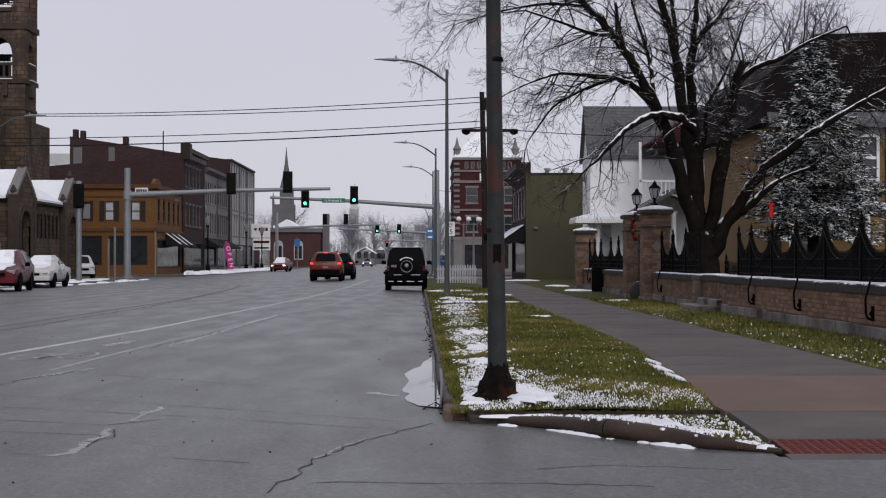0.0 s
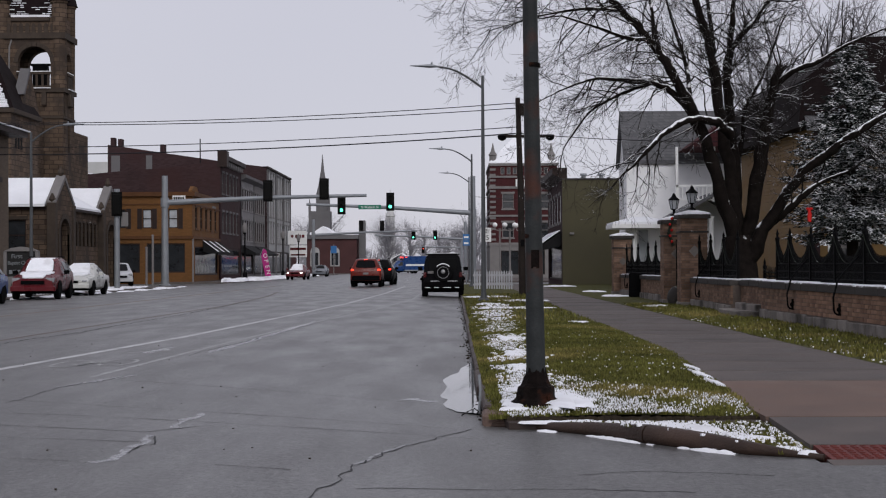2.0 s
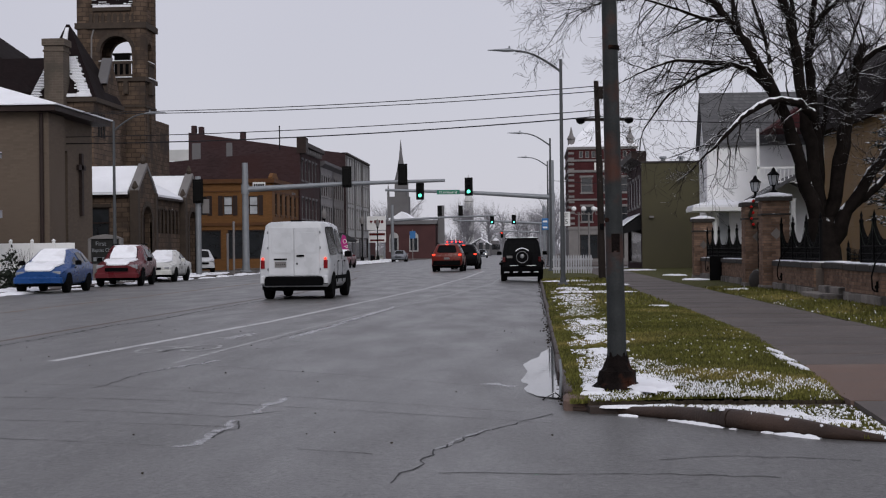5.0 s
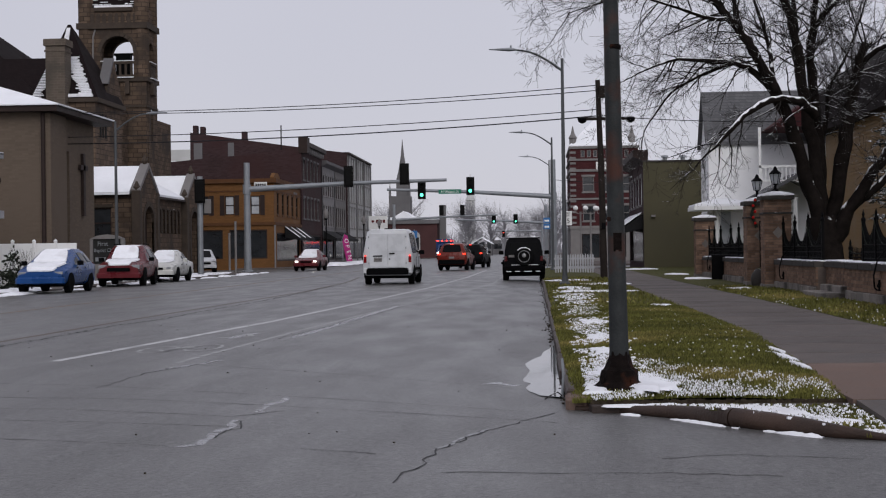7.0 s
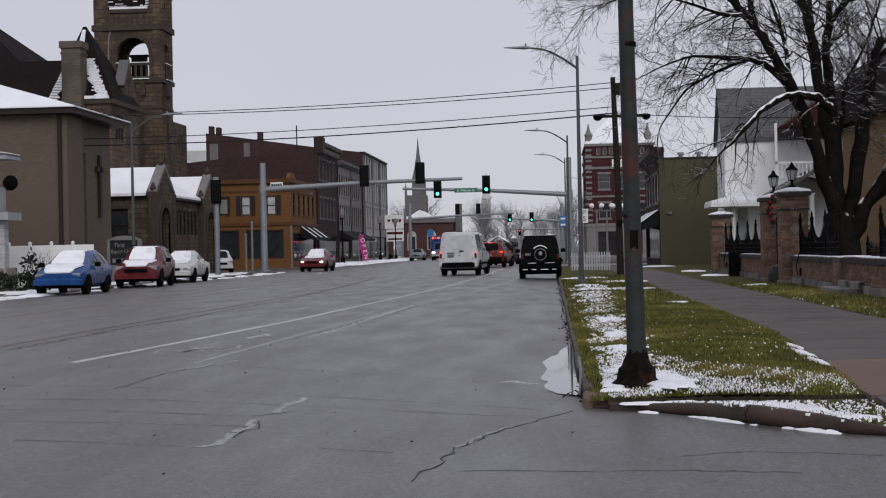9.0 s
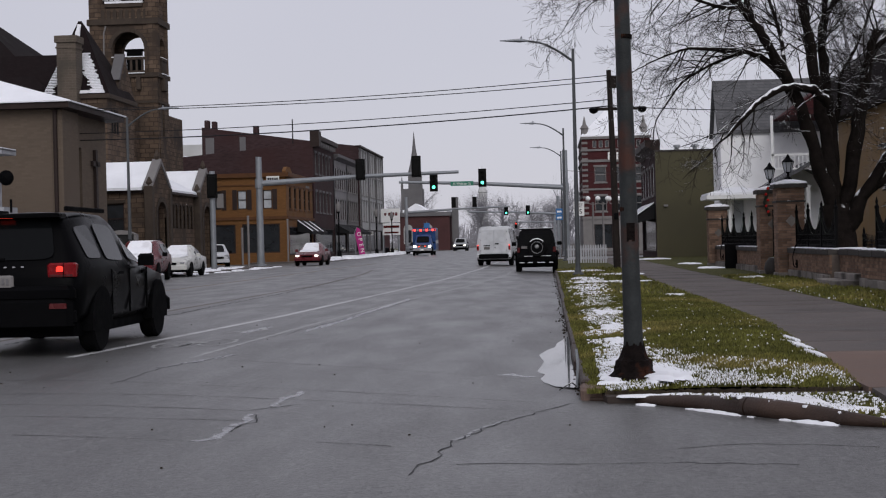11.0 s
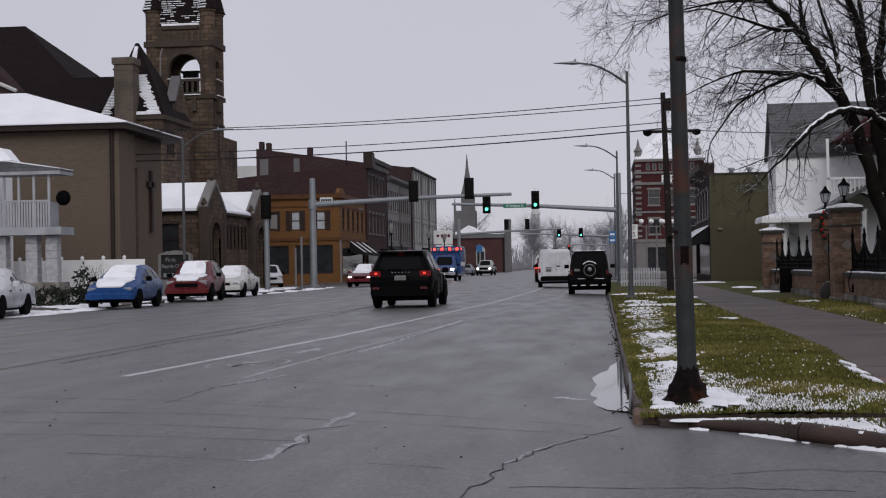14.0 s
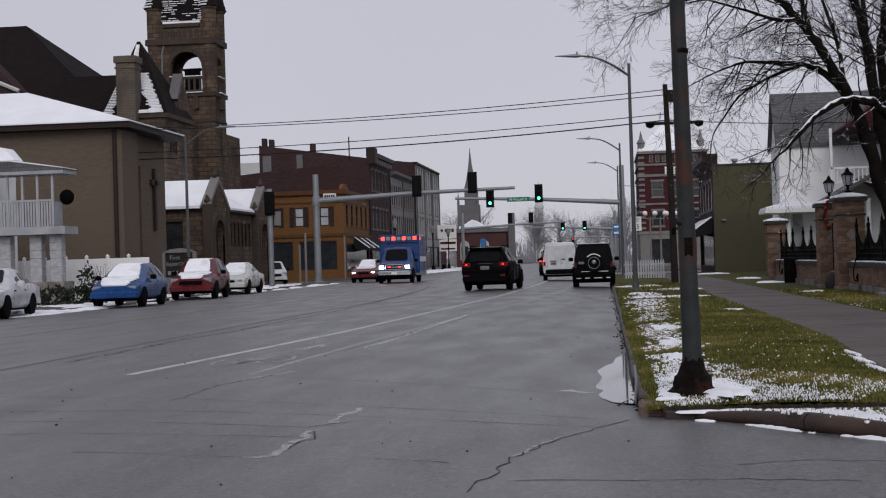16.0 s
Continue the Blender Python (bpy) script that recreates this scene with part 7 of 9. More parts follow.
    lathe(bm, [(0.0, s * w * 0.35), (r * 0.18, s * w * 0.62), (r * 0.3, s * w * 0.4), (r * 0.5, s * w * 0.35), (r * 0.62, s * w * 0.9), (r * 0.6, -s * w * 0.5)], 20, "x")
    for k in range(5):
        a = k * math.tau / 5
        c, sn = math.cos(a), math.sin(a)
        tube(bm, [(s * w * 0.55, r * 0.15 * c, r * 0.15 * sn), (s * w * 0.75, r * 0.58 * c, r * 0.58 * sn)], r * 0.075, 6)
    bmesh.ops.recalc_face_normals(bm, faces=bm.faces)
    part("rim", bm, rim_m, t, smooth=35)
    return t


def vehicle(name, label, category, sts, paint_m, wb, r, half, panes, lights,  rim="rim", bumper="black_plastic", snow=(), arch="black_plastic", mirror="black_plastic", mirror_y=None):
    """A car with its rear axle at the origin, heading along +y.
    panes: (kind, station, station, su, sv); lights: (name, material, label, box); snow: pairs of stations whose top lies under snow."""
    car = thing(name, (0, 0, 0), label, category)
    part("body", body_mesh(sts), paint_m, car, smooth=50)
    for kind, i, j, su, sv in panes:
        if kind == "top":
            bm = B()
            pane(bm, top_quad(sts[i], sts[j]), su, sv)
            part("windscreen" if sts[i][0] > 0.6 else "rear_window", bm, "car_glass", car)
        else:
            for s in (-1, 1):
                bm = B()
                pane(bm, side_quad(sts[i], sts[j], s), su, sv)
                part("side_window", bm, "car_glass", car)
    for i, j, su, sv in snow:
        bm = B()
        pane(bm, top_quad(sts[i], sts[j]), su, sv, 0.012, 0.045, 0.03)
        part("snow_cover", bm, "snow", car, "layer of snow", smooth=40)
    car["wheel_radius"] = r
    for y in (0, wb):
        for s in (-1, 1):
            bm = B()
            ya = y
            pts = [(ya + r * 1.22 * math.cos(math.pi * q / 12), r + r * 1.2 * math.sin(math.pi * q / 12)) for q in range(13)]
            pts += [(ya - r * 1.22, r * 0.75), (ya + r * 1.22, r * 0.75)]
            prism(bm, pts, "x", s * (half - 0.25), s * (half + 0.012))
            part("wheel_arch", bm, arch, car, "dark wheel arch")
            wheel(car, s * (half - 0.105), y, r, s, rim)
    yf, yr = sts[-1][0], sts[0][0]
    for nm, ya, yb in (("front_bumper", yf - 0.14, yf + 0.05), ("rear_bumper", yr - 0.07, yr + 0.12)):
        bm = B()
        w = half - 0.04
        if nm == "rear_bumper" and any("bumper" in q[0] for q in lights):
            block(bm, -w, w, ya + 0.03, yb, 0.4, 0.58, 0.06)
        else:
            block(bm, -w, w, ya, yb, 0.34, 0.56, 0.06)
        part(nm, bm, bumper, car)
    bm = B()
    block(bm, -half + 0.12, half - 0.12, yr + 0.3, yf - 0.3, 0.22, 0.4, 0.03)
    part("underbody", bm, "black_plastic", car)
    for nm, m, lab, (x0, x1, y0, y1, z0, z1) in lights:
        bm = B()
        block(bm, x0, x1, y0, y1, z0, z1, min(0.07 if "bumper" in nm or nm in ("spoiler", "treatment_box") else 0.02, (x1 - x0) / 4, (y1 - y0) / 3, (z1 - z0) / 3))
        part(nm, bm, m, car, lab)
    if mirror_y:
        for s in (-1, 1):
            bm = B()
            zb = 1.0 if mirror_y[1] is None else mirror_y[1]
            block(bm, s * half - 0.0 if s > 0 else -half - 0.2, half + 0.2 if s > 0 else -half, mirror_y[0], mirror_y[0] + 0.12, zb, zb + 0.16, 0.03)
            part("mirror", bm, mirror, car)
    for s in (-1, 1):
        for k, y in enumerate((wb * 0.28, wb * 0.68)):
            bm = B()
            zz = sts[2][2] - 0.14
            box(bm, s * (half - 0.005) if s > 0 else -half - 0.02, half + 0.02 if s > 0 else -half + 0.005, y, y + 0.16, zz, zz + 0.035)
            part("door_handle", bm, "black_plastic" if paint_m != "p_silver" else "chrome", car)
    return car


def seams(car, sts, lines):
    """Door gaps as thin dark strips down the sides."""
    for y in lines:
        for s in (-1, 1):
            bm = B()
            w = max(st[5] for st in sts)
            box(bm, s * w - 0.01, s * w + 0.016, y, y + 0.012, 0.42, 0.98)
            part("door_gap", bm, "black_plastic", car)


def pair(nm, m, lab, x0, x1, y0, y1, z0, z1):
    return [(nm, m, lab, (x0, x1, y0, y1, z0, z1)), (nm, m, lab, (-x1, -x0, y0, y1, z0, z1))]


def panel_van(name="panel_van", label="white high-roof panel van with black rear bumper", paint_m="p_white"):
    sts = [(-0.80, 0.40, 1.05, 1.80, 0.84, 0.86, 0.70), (-0.74, 0.34, 1.08, 1.98, 0.88, 0.895, 0.74), (-0.2, 0.3, 1.1, 2.01, 0.88, 0.9, 0.76), (0.75, 0.3, 1.1, 2.0, 0.88, 0.9, 0.77),
           (1.55, 0.3, 1.1, 1.96, 0.88, 0.9, 0.77), (1.78, 0.3, 1.1, 1.88, 0.88, 0.9, 0.75), (2.55, 0.3, 1.08, 1.16, 0.88, 0.88, 0.8), (3.15, 0.32, 0.95, 1.0, 0.86, 0.84, 0.72), (3.4, 0.36, 0.75, 0.84, 0.78, 0.76, 0.64)]
    lights = pair("tail_lamp", "tail_on", "red tail lamp", 0.765, 0.87, -0.83, -0.72, 0.8, 1.02)
    lights += pair("brake_lamp", "brake_on", "lit amber-red lamp", 0.785, 0.845, -0.832, -0.72, 1.03, 1.08)
    lights += pair("bumper_corner", "p_white", "white bumper corner", 0.76, 0.88, -0.86, -0.7, 0.42, 0.62)
    lights += [("bumper_step", "black_plastic", "black rear bumper", (-0.755, 0.755, -0.93, -0.79, 0.36, 0.6))]
    lights += [("rear_door", paint_m, "", (0.0075, 0.66, -0.825, -0.79, 0.62, 1.86)), ("rear_door", paint_m, "", (-0.66, -0.0075, -0.825, -0.79, 0.62, 1.86))]
    lights += [("door_panel", paint_m, "", (0.06, 0.58, -0.838, -0.82, 1.2, 1.72)), ("door_panel", paint_m, "", (-0.58, -0.06, -0.838, -0.82, 1.2, 1.72))]
    lights += [("handle", "black_plastic", "", (0.07, 0.27, -0.86, -0.82, 1.1, 1.15)), ("plate_recess", "limestone", "", (-0.5, -0.2, -0.84, -0.82, 0.83, 0.98)), ("plate_light", "black_plastic", "", (-0.52, -0.18, -0.85, -0.82, 1.02, 1.06)),
               ("lock", "black_plastic", "", (0.06, 0.1, -0.84, -0.82, 0.9, 0.95))]
    lights += [("plate_mark", "letter_black", "", (-0.45 + 0.05 * k, -0.43 + 0.05 * k, -0.846, -0.84, 0.885, 0.925)) for k in range(5)]
    lights += [("hinge", "p_grey", "", (s * 0.68 - 0.012, s * 0.68 + 0.012, -0.83, -0.79, z, z + 0.06)) for s in (-1, 1) for z in (0.75, 1.3, 1.7)]
    lights += pair("headlamp", "lamp_clear", "clear head lamp", 0.5, 0.8, 3.12, 3.38, 0.72, 0.92)
    lights += [("roof_bar", "black_plastic", "", (-0.14, 0.14, -0.5, -0.3, 2.0, 2.05)), ("side_strip", "black_plastic", "", (0.885, 0.92, 0.42, 2.5, 0.5, 0.6)), ("side_strip", "black_plastic", "", (-0.92, -0.885, 0.42, 2.5, 0.5, 0.6))]
    car = vehicle(name, label, "van", sts, paint_m, 2.67, 0.325, 0.9, [("side", 1, 3, 0.09, 0.05), ("side", 3, 5, 0.06, 0.08), ("top", 5, 6, 0.05, 0.06)], lights, rim="rim_dark", mirror_y=(1.95, 1.08))
    seams(car, sts, (0.66, 1.5))
    return car


def journey():
    sts = [(-0.96, 0.5, 0.86, 0.92, 0.80, 0.84, 0.76), (-0.90, 0.42, 1.0, 1.06, 0.86, 0.89, 0.80), (-0.60, 0.38, 1.05, 1.62, 0.88, 0.91, 0.66), (0.25, 0.34, 1.03, 1.68, 0.89, 0.915, 0.67), (1.15, 0.34, 1.0, 1.66, 0.89, 0.915, 0.67),
           (1.4, 0.34, 0.99, 1.60, 0.89, 0.91, 0.66), (2.3, 0.34, 0.98, 1.06, 0.89, 0.9, 0.78), (3.3, 0.36, 0.86, 0.95, 0.87, 0.86, 0.7), (3.75, 0.42, 0.7, 0.8, 0.78, 0.76, 0.6)]
    lights = pair("tail_lamp", "tail_on", "red tail lamp", 0.56, 0.89, -0.97, -0.84, 0.92, 1.08)
    lights += pair("lamp_strip", "tail_off", "paler lower lamp strip", 0.58, 0.86, -0.976, -0.9, 0.925, 0.95)
    lights += pair("lamp_divider", "black_plastic", "", 0.745, 0.755, -0.978, -0.9, 0.92, 1.075)
    lights += pair("brake_lamp", "brake_soft", "lit round brake lamp", 0.66, 0.76, -0.985, -0.9, 0.98, 1.05)
    lights += [("high_brake_lamp", "brake_on", "lit high brake lamp", (-0.09, 0.09, -0.72, -0.66, 1.61, 1.645)), ("plate", "limestone", "", (-0.17, 0.17, -0.99, -0.93, 0.8, 0.95)),
               ("spoiler", "p_black", "", (-0.66, 0.66, -0.78, -0.5, 1.61, 1.66)), ("wiper", "black_plastic", "", (-0.36, 0.05, -0.9, -0.86, 1.12, 1.15)), ("lower_bumper", "black_plastic", "", (-0.85, 0.85, -1.05, -0.85, 0.36, 0.7)),
               ("upper_bumper", "p_black", "", (-0.88, 0.88, -1.03, -0.86, 0.68, 0.82))]
    lights += [("plate_mark", "far_grey", "", (-0.11 + 0.05 * k, -0.08 + 0.05 * k, -0.996, -0.99, 0.84, 0.91)) for k in range(5)]
    lights += [("badge_bar", "chrome", "", (-0.26 + 0.1 * k, -0.22 + 0.1 * k, -0.925, -0.9, 1.035, 1.05)) for k in range(6)]
    lights += pair("headlamp", "lamp_clear", "clear head lamp", 0.5, 0.82, 3.3, 3.7, 0.68, 0.86)
    lights += [("roof_rail", "black_plastic", "", (s * 0.62 - 0.025, s * 0.62 + 0.025, -0.4, 1.2, 1.69, 1.745)) for s in (-1, 1)]
    lights += [("aerial", "black_plastic", "", (-0.012, 0.012, -0.5, -0.47, 1.68, 1.84)), ("reflector", "tail_off", "", (0.6, 0.8, -1.056, -1.04, 0.56, 0.62)), ("reflector", "tail_off", "", (-0.8, -0.6, -1.056, -1.04, 0.56, 0.62))]
    car = vehicle("black_suv", "shiny black family SUV with lit brake lamps", "car", sts, "p_black", 2.89, 0.36, 0.915,
                  [("top", 1, 2, 0.05, 0.08), ("side", 2, 3, 0.16, 0.14), ("side", 3, 4, 0.06, 0.12), ("side", 4, 6, 0.2, 0.22), ("top", 5, 6, 0.05, 0.05)], lights, rim="rim_dark", mirror_y=(1.75, 1.0))
    seams(car, sts, (0.45, 1.3, 2.2))
    return car


def small_suv(name, label, paint_m, lit=True, snow=False):
    sts = [(-0.85, 0.45, 0.85, 0.9, 0.76, 0.82, 0.74), (-0.8, 0.38, 0.98, 1.04, 0.84, 0.87, 0.78), (-0.5, 0.34, 1.02, 1.58, 0.86, 0.89, 0.62), (0.3, 0.32, 1.0, 1.64, 0.87, 0.9, 0.64), (1.2, 0.32, 0.97, 1.62, 0.87, 0.9, 0.64),
           (1.4, 0.32, 0.96, 1.57, 0.87, 0.9, 0.63), (2.2, 0.32, 0.95, 1.03, 0.87, 0.88, 0.76), (3.15, 0.34, 0.85, 0.94, 0.85, 0.84, 0.68), (3.55, 0.4, 0.7, 0.8, 0.76, 0.74, 0.58)]
    lights = pair("tail_lamp", "brake_on" if lit else "tail_off", "red tail lamp", 0.68, 0.85, -0.9, -0.76, 0.95, 1.04)
    lights += [("high_brake_lamp", "brake_on" if lit else "tail_off", "", (-0.1, 0.1, -0.64, -0.58, 1.57, 1.6)), ("plate", "limestone", "", (-0.16, 0.16, -0.9, -0.84, 0.72, 0.84)),
               ("lower_bumper", "black_plastic", "", (-0.8, 0.8, -0.95, -0.8, 0.38, 0.66))]
    lights += pair("headlamp", "lamp_clear", "clear head lamp", 0.48, 0.8, 3.15, 3.52, 0.68, 0.85)
    lights += [("grille", "black_plastic", "", (-0.45, 0.45, 3.5, 3.6, 0.6, 0.74)), ("roof_rail", "black_plastic", "", (0.56, 0.6, -0.3, 1.1, 1.65, 1.7)), ("roof_rail", "black_plastic", "", (-0.6, -0.56, -0.3, 1.1, 1.65, 1.7))]
    return vehicle(name, label, "car", sts, paint_m, 2.65, 0.34, 0.9, [("top", 1, 2, 0.06, 0.1), ("side", 2, 3, 0.14, 0.14), ("side", 3, 4, 0.06, 0.12), ("side", 4, 6, 0.2, 0.22), ("top", 5, 6, 0.06, 0.06)], lights, mirror_y=(1.65, 0.98),
                   snow=((2, 5, 0.02, 0.01), (5, 6, 0.08, 0.04), (6, 7, 0.0, 0.02), (7, 8, 0.1, 0.05)) if snow else (), bumper=paint_m)


def hatchback(name, label, paint_m, snow=True):
    sts = [(-0.72, 0.42, 0.8, 0.88, 0.72, 0.76, 0.66), (-0.66, 0.34, 0.92, 0.98, 0.8, 0.83, 0.72), (-0.25, 0.3, 0.96, 1.40, 0.83, 0.85, 0.56), (0.4, 0.28, 0.94, 1.47, 0.84, 0.86, 0.57), (1.1, 0.28, 0.92, 1.46, 0.84, 0.86, 0.57),
           (1.3, 0.28, 0.9, 1.42, 0.84, 0.86, 0.56), (2.25, 0.28, 0.88, 0.97, 0.84, 0.84, 0.74), (3.05, 0.3, 0.74, 0.84, 0.81, 0.79, 0.62), (3.35, 0.34, 0.6, 0.7, 0.72, 0.7, 0.5)]
    lights = pair("headlamp", "lamp_clear", "clear head lamp", 0.42, 0.72, 3.0, 3.3, 0.58, 0.72) + pair("tail_lamp", "tail_off", "red tail lamp", 0.6, 0.8, -0.74, -0.62, 0.75, 1.0)
    return vehicle(name, label, "car", sts, paint_m, 2.61, 0.31, 0.85, [("top", 1, 2, 0.08, 0.1), ("side", 2, 3, 0.16, 0.16), ("side", 3, 4, 0.06, 0.12), ("side", 4, 6, 0.18, 0.24), ("top", 5, 6, 0.06, 0.06)], lights, mirror_y=(1.75, 0.92), mirror="black_plastic",
                   snow=((2, 5, 0.02, 0.01), (5, 6, 0.05, 0.02), (6, 7, 0.0, 0.01), (7, 8, 0.0, 0.05)) if snow else (), bumper=paint_m)


def sedan(name, label, paint_m, snow=True, lit=False):
    sts = [(-1.05, 0.42, 0.72, 0.82, 0.74, 0.76, 0.66), (-0.95, 0.36, 0.86, 0.95, 0.8, 0.82, 0.7), (-0.3, 0.3, 0.9, 1.0, 0.84, 0.85, 0.7), (0.35, 0.28, 0.92, 1.38, 0.85, 0.86, 0.55), (0.9, 0.28, 0.91, 1.42, 0.85, 0.86, 0.56),
           (1.3, 0.28, 0.9, 1.39, 0.85, 0.86, 0.55), (2.1, 0.28, 0.88, 0.96, 0.85, 0.85, 0.72), (3.1, 0.3, 0.76, 0.86, 0.83, 0.81, 0.64), (3.6, 0.36, 0.6, 0.7, 0.74, 0.72, 0.52)]
    lights = pair("headlamp", "headlight" if lit else "lamp_clear", "lit head lamp" if lit else "clear head lamp", 0.5, 0.7, 3.42, 3.62, 0.6, 0.68) + pair("tail_lamp", "tail_off", "red tail lamp", 0.5, 0.8, -1.08, -0.94, 0.7, 0.85)
    lights += [("grille", "black_plastic", "", (-0.35, 0.35, 3.54, 3.64, 0.56, 0.66))]
    return vehicle(name, label, "car", sts, paint_m, 2.7, 0.31, 0.86, [("top", 2, 3, 0.06, 0.06), ("side", 3, 4, 0.06, 0.14), ("side", 4, 6, 0.14, 0.24), ("side", 2, 3, 0.3, 0.3), ("top", 5, 6, 0.06, 0.06)], lights, mirror_y=(1.6, 0.9), mirror=paint_m,
                   snow=((3, 5, 0.02, 0.01), (5, 6, 0.05, 0.02), (6, 7, 0.0, 0.01), (2, 3, 0.05, 0.05), (1, 2, 0.02, 0.02)) if snow else (), bumper=paint_m)


def jeep():
    sts = [(-0.62, 0.5, 1.0, 1.04, 0.76, 0.78, 0.74), (-0.58, 0.5, 1.12, 1.78, 0.78, 0.79, 0.68), (0.9, 0.5, 1.12, 1.8, 0.78, 0.79, 0.69), (1.2, 0.5, 1.12, 1.74, 0.78, 0.79, 0.68), (1.5, 0.5, 1.1, 1.18, 0.77, 0.78, 0.74), (2.75, 0.55, 1.0, 1.1, 0.66, 0.66, 0.6), (2.85, 0.6, 0.9, 1.05, 0.62, 0.62, 0.56)]
    lights = pair("tail_lamp", "tail_off", "dark red tail lamp", 0.68, 0.8, -0.68, -0.58, 0.85, 1.05) + pair("fender", "black_plastic", "black fender flare", 0.76, 0.94, -0.5, 0.5, 0.72, 0.82) + pair("front_fender", "black_plastic", "", 0.62, 0.94, 1.9, 2.95, 0.75, 0.83)
    lights += [("rear_window", "car_glass", "dark rear window", (-0.58, 0.58, -0.63, -0.6, 1.16, 1.62)), ("tow_bar", "black_plastic", "", (-0.3, 0.3, -0.86, -0.7, 0.4, 0.5)), ("bumper_step", "black_plastic", "", (-0.86, 0.86, -0.86, -0.66, 0.5, 0.68)),
               ("hardtop", "p_darkblack", "black hard top", (-0.7, 0.7, -0.6, 1.1, 1.78, 1.83)), ("roof_snow", "snow", "thin snow", (-0.66, 0.66, -0.55, 0.9, 1.831, 1.845)), ("bumper_snow", "snow", "snow on the bumper", (-0.5, 0.6, -0.84, -0.7, 0.681, 0.7)), ("hood_latch", "black_plastic", "", (-0.6, -0.55, 1.6, 1.7, 1.17, 1.2))]
    car = vehicle("off_roader", "black boxy off-roader with spare wheel, parked at kerb", "car", sts, "p_darkblack", 2.42, 0.41, 0.87, [("side", 1, 2, 0.06, 0.1), ("top", 3, 4, 0.06, 0.08)], lights, rim="rim_dark", mirror_y=(1.3, 1.12))
    sp = wheel(car, 0.0, -0.78, 0.39, -1, "rim", 0.24)
    sp.name = "spare_wheel"
    sp.matrix_basis = pose(0.02, -0.78, 1.04, 0, 0, 90)
    bm = B()
    lathe(bm, [(0.0, -0.05), (0.07, -0.04), (0.09, 0.0)], 16, "y", (0.02, -0.9, 1.08))
    bmesh.ops.recalc_face_normals(bm, faces=bm.faces)
    part("spare_cover", bm, "rim", car, "pale round spare wheel emblem")
    bm = B()
    tube(bm, [(0.02 + 0.36 * math.cos(q), -0.9, 1.04 + 0.36 * math.sin(q)) for q in np.linspace(0.75, 2.4, 10)], 0.022, 5)
    part("tyre_snow", bm, "snow", car, "snow along the top of the spare tyre")
    bm = B()
    tube(bm, [(0.02 + 0.235 * math.cos(q), -0.905, 1.04 + 0.235 * math.sin(q)) for q in np.linspace(0, math.tau, 25)], 0.012, 5)
    part("rim_ring", bm, "rim", car, "bright spare wheel rim edge")
    for xa, xb in ((-0.72, -0.45), (-0.36, -0.1), (0.02, 0.4), (0.5, 0.74)):
        bm = B()
        block(bm, xa, xb - 0.06, -0.885, -0.862, 0.41, 0.44, 0.008)
        part("packed_snow", bm, "snow", car, "packed snow under the bumper")
    bm = B()
    box(bm, -0.62, -0.38, -0.645, -0.632, 1.0, 1.1)
    part("plate", bm, "limestone", car, "pale number plate")
    for q in (-0.36, 0.36):
        bm = B()
        lathe(bm, [(0.0, -0.16), (0.1, -0.13), (0.14, 0.0), (0.1, 0.14), (0.0, 0.17)], 10, centre=(q, -0.36, 1.42))
        part("headrest", bm, "black_plastic", car)
    return car


def ambulance():
    sts = [(1.7, 0.4, 1.15, 2.0, 0.9, 0.92, 0.72), (1.9, 0.4, 1.15, 2.08, 0.95, 0.96, 0.76), (2.6, 0.4, 1.15, 2.06, 0.95, 0.96, 0.76), (2.85, 0.4, 1.14, 1.96, 0.95, 0.96, 0.74), (3.5, 0.42, 1.12, 1.24, 0.95, 0.95, 0.84), (4.25, 0.45, 1.05, 1.16, 0.93, 0.92, 0.78), (4.4, 0.5, 0.95, 1.1, 0.88, 0.86, 0.74)]
    lights = pair("headlamp", "headlight", "lit head lamp", 0.6, 0.88, 4.36, 4.44, 0.82, 1.02)
    lights += [("grille", "chrome", "chrome grille", (-0.52, 0.52, 4.38, 4.45, 0.78, 1.08)), ("chrome_bumper", "chrome", "chrome bumper", (-0.98, 0.98, 4.4, 4.62, 0.48, 0.72)), ("grille_slot", "black_plastic", "", (-0.48, 0.48, 4.445, 4.46, 0.82, 0.9)), ("grille_slot", "black_plastic", "", (-0.48, 0.48, 4.445, 4.46, 0.95, 1.03)),
               ("plate", "letter_white", "", (-0.16, 0.16, 4.62, 4.64, 0.52, 0.64)), ("treatment_box", "p_amb", "blue square ambulance body", (-1.18, 1.18, -1.9, 1.85, 0.55, 2.78)), ("box_skirt", "galv", "silver skirt", (-1.19, 1.19, -1.85, 1.8, 0.42, 0.62)), ("light_board", "p_amb", "", (-1.1, 1.1, 1.85, 1.98, 2.35, 2.8))]
    for k in range(7):
        x = -0.93 + k * 0.31
        lights.append(("warning_lamp", "red_light" if k % 2 == 0 else "lamp_clear", "lit red warning lamp" if k % 2 == 0 else "clear warning lamp", (x - 0.11, x + 0.11, 1.98, 2.03, 2.48, 2.68)))
    for s in (-1, 1):
        lights.append(("side_lamp", "red_light", "lit red side lamp", (s * 1.19 - 0.02, s * 1.19 + 0.02, 1.4, 1.65, 2.5, 2.65)))
        lights.append(("side_stripe", "sign_white", "", (s * 1.185 - 0.01, s * 1.185 + 0.01, -1.7, 1.6, 1.2, 1.5)))
        lights.append(("grille_flasher", "red_light", "lit red grille flasher", (s * 0.3 - 0.07, s * 0.3 + 0.07, 4.46, 4.48, 0.9, 0.96)))
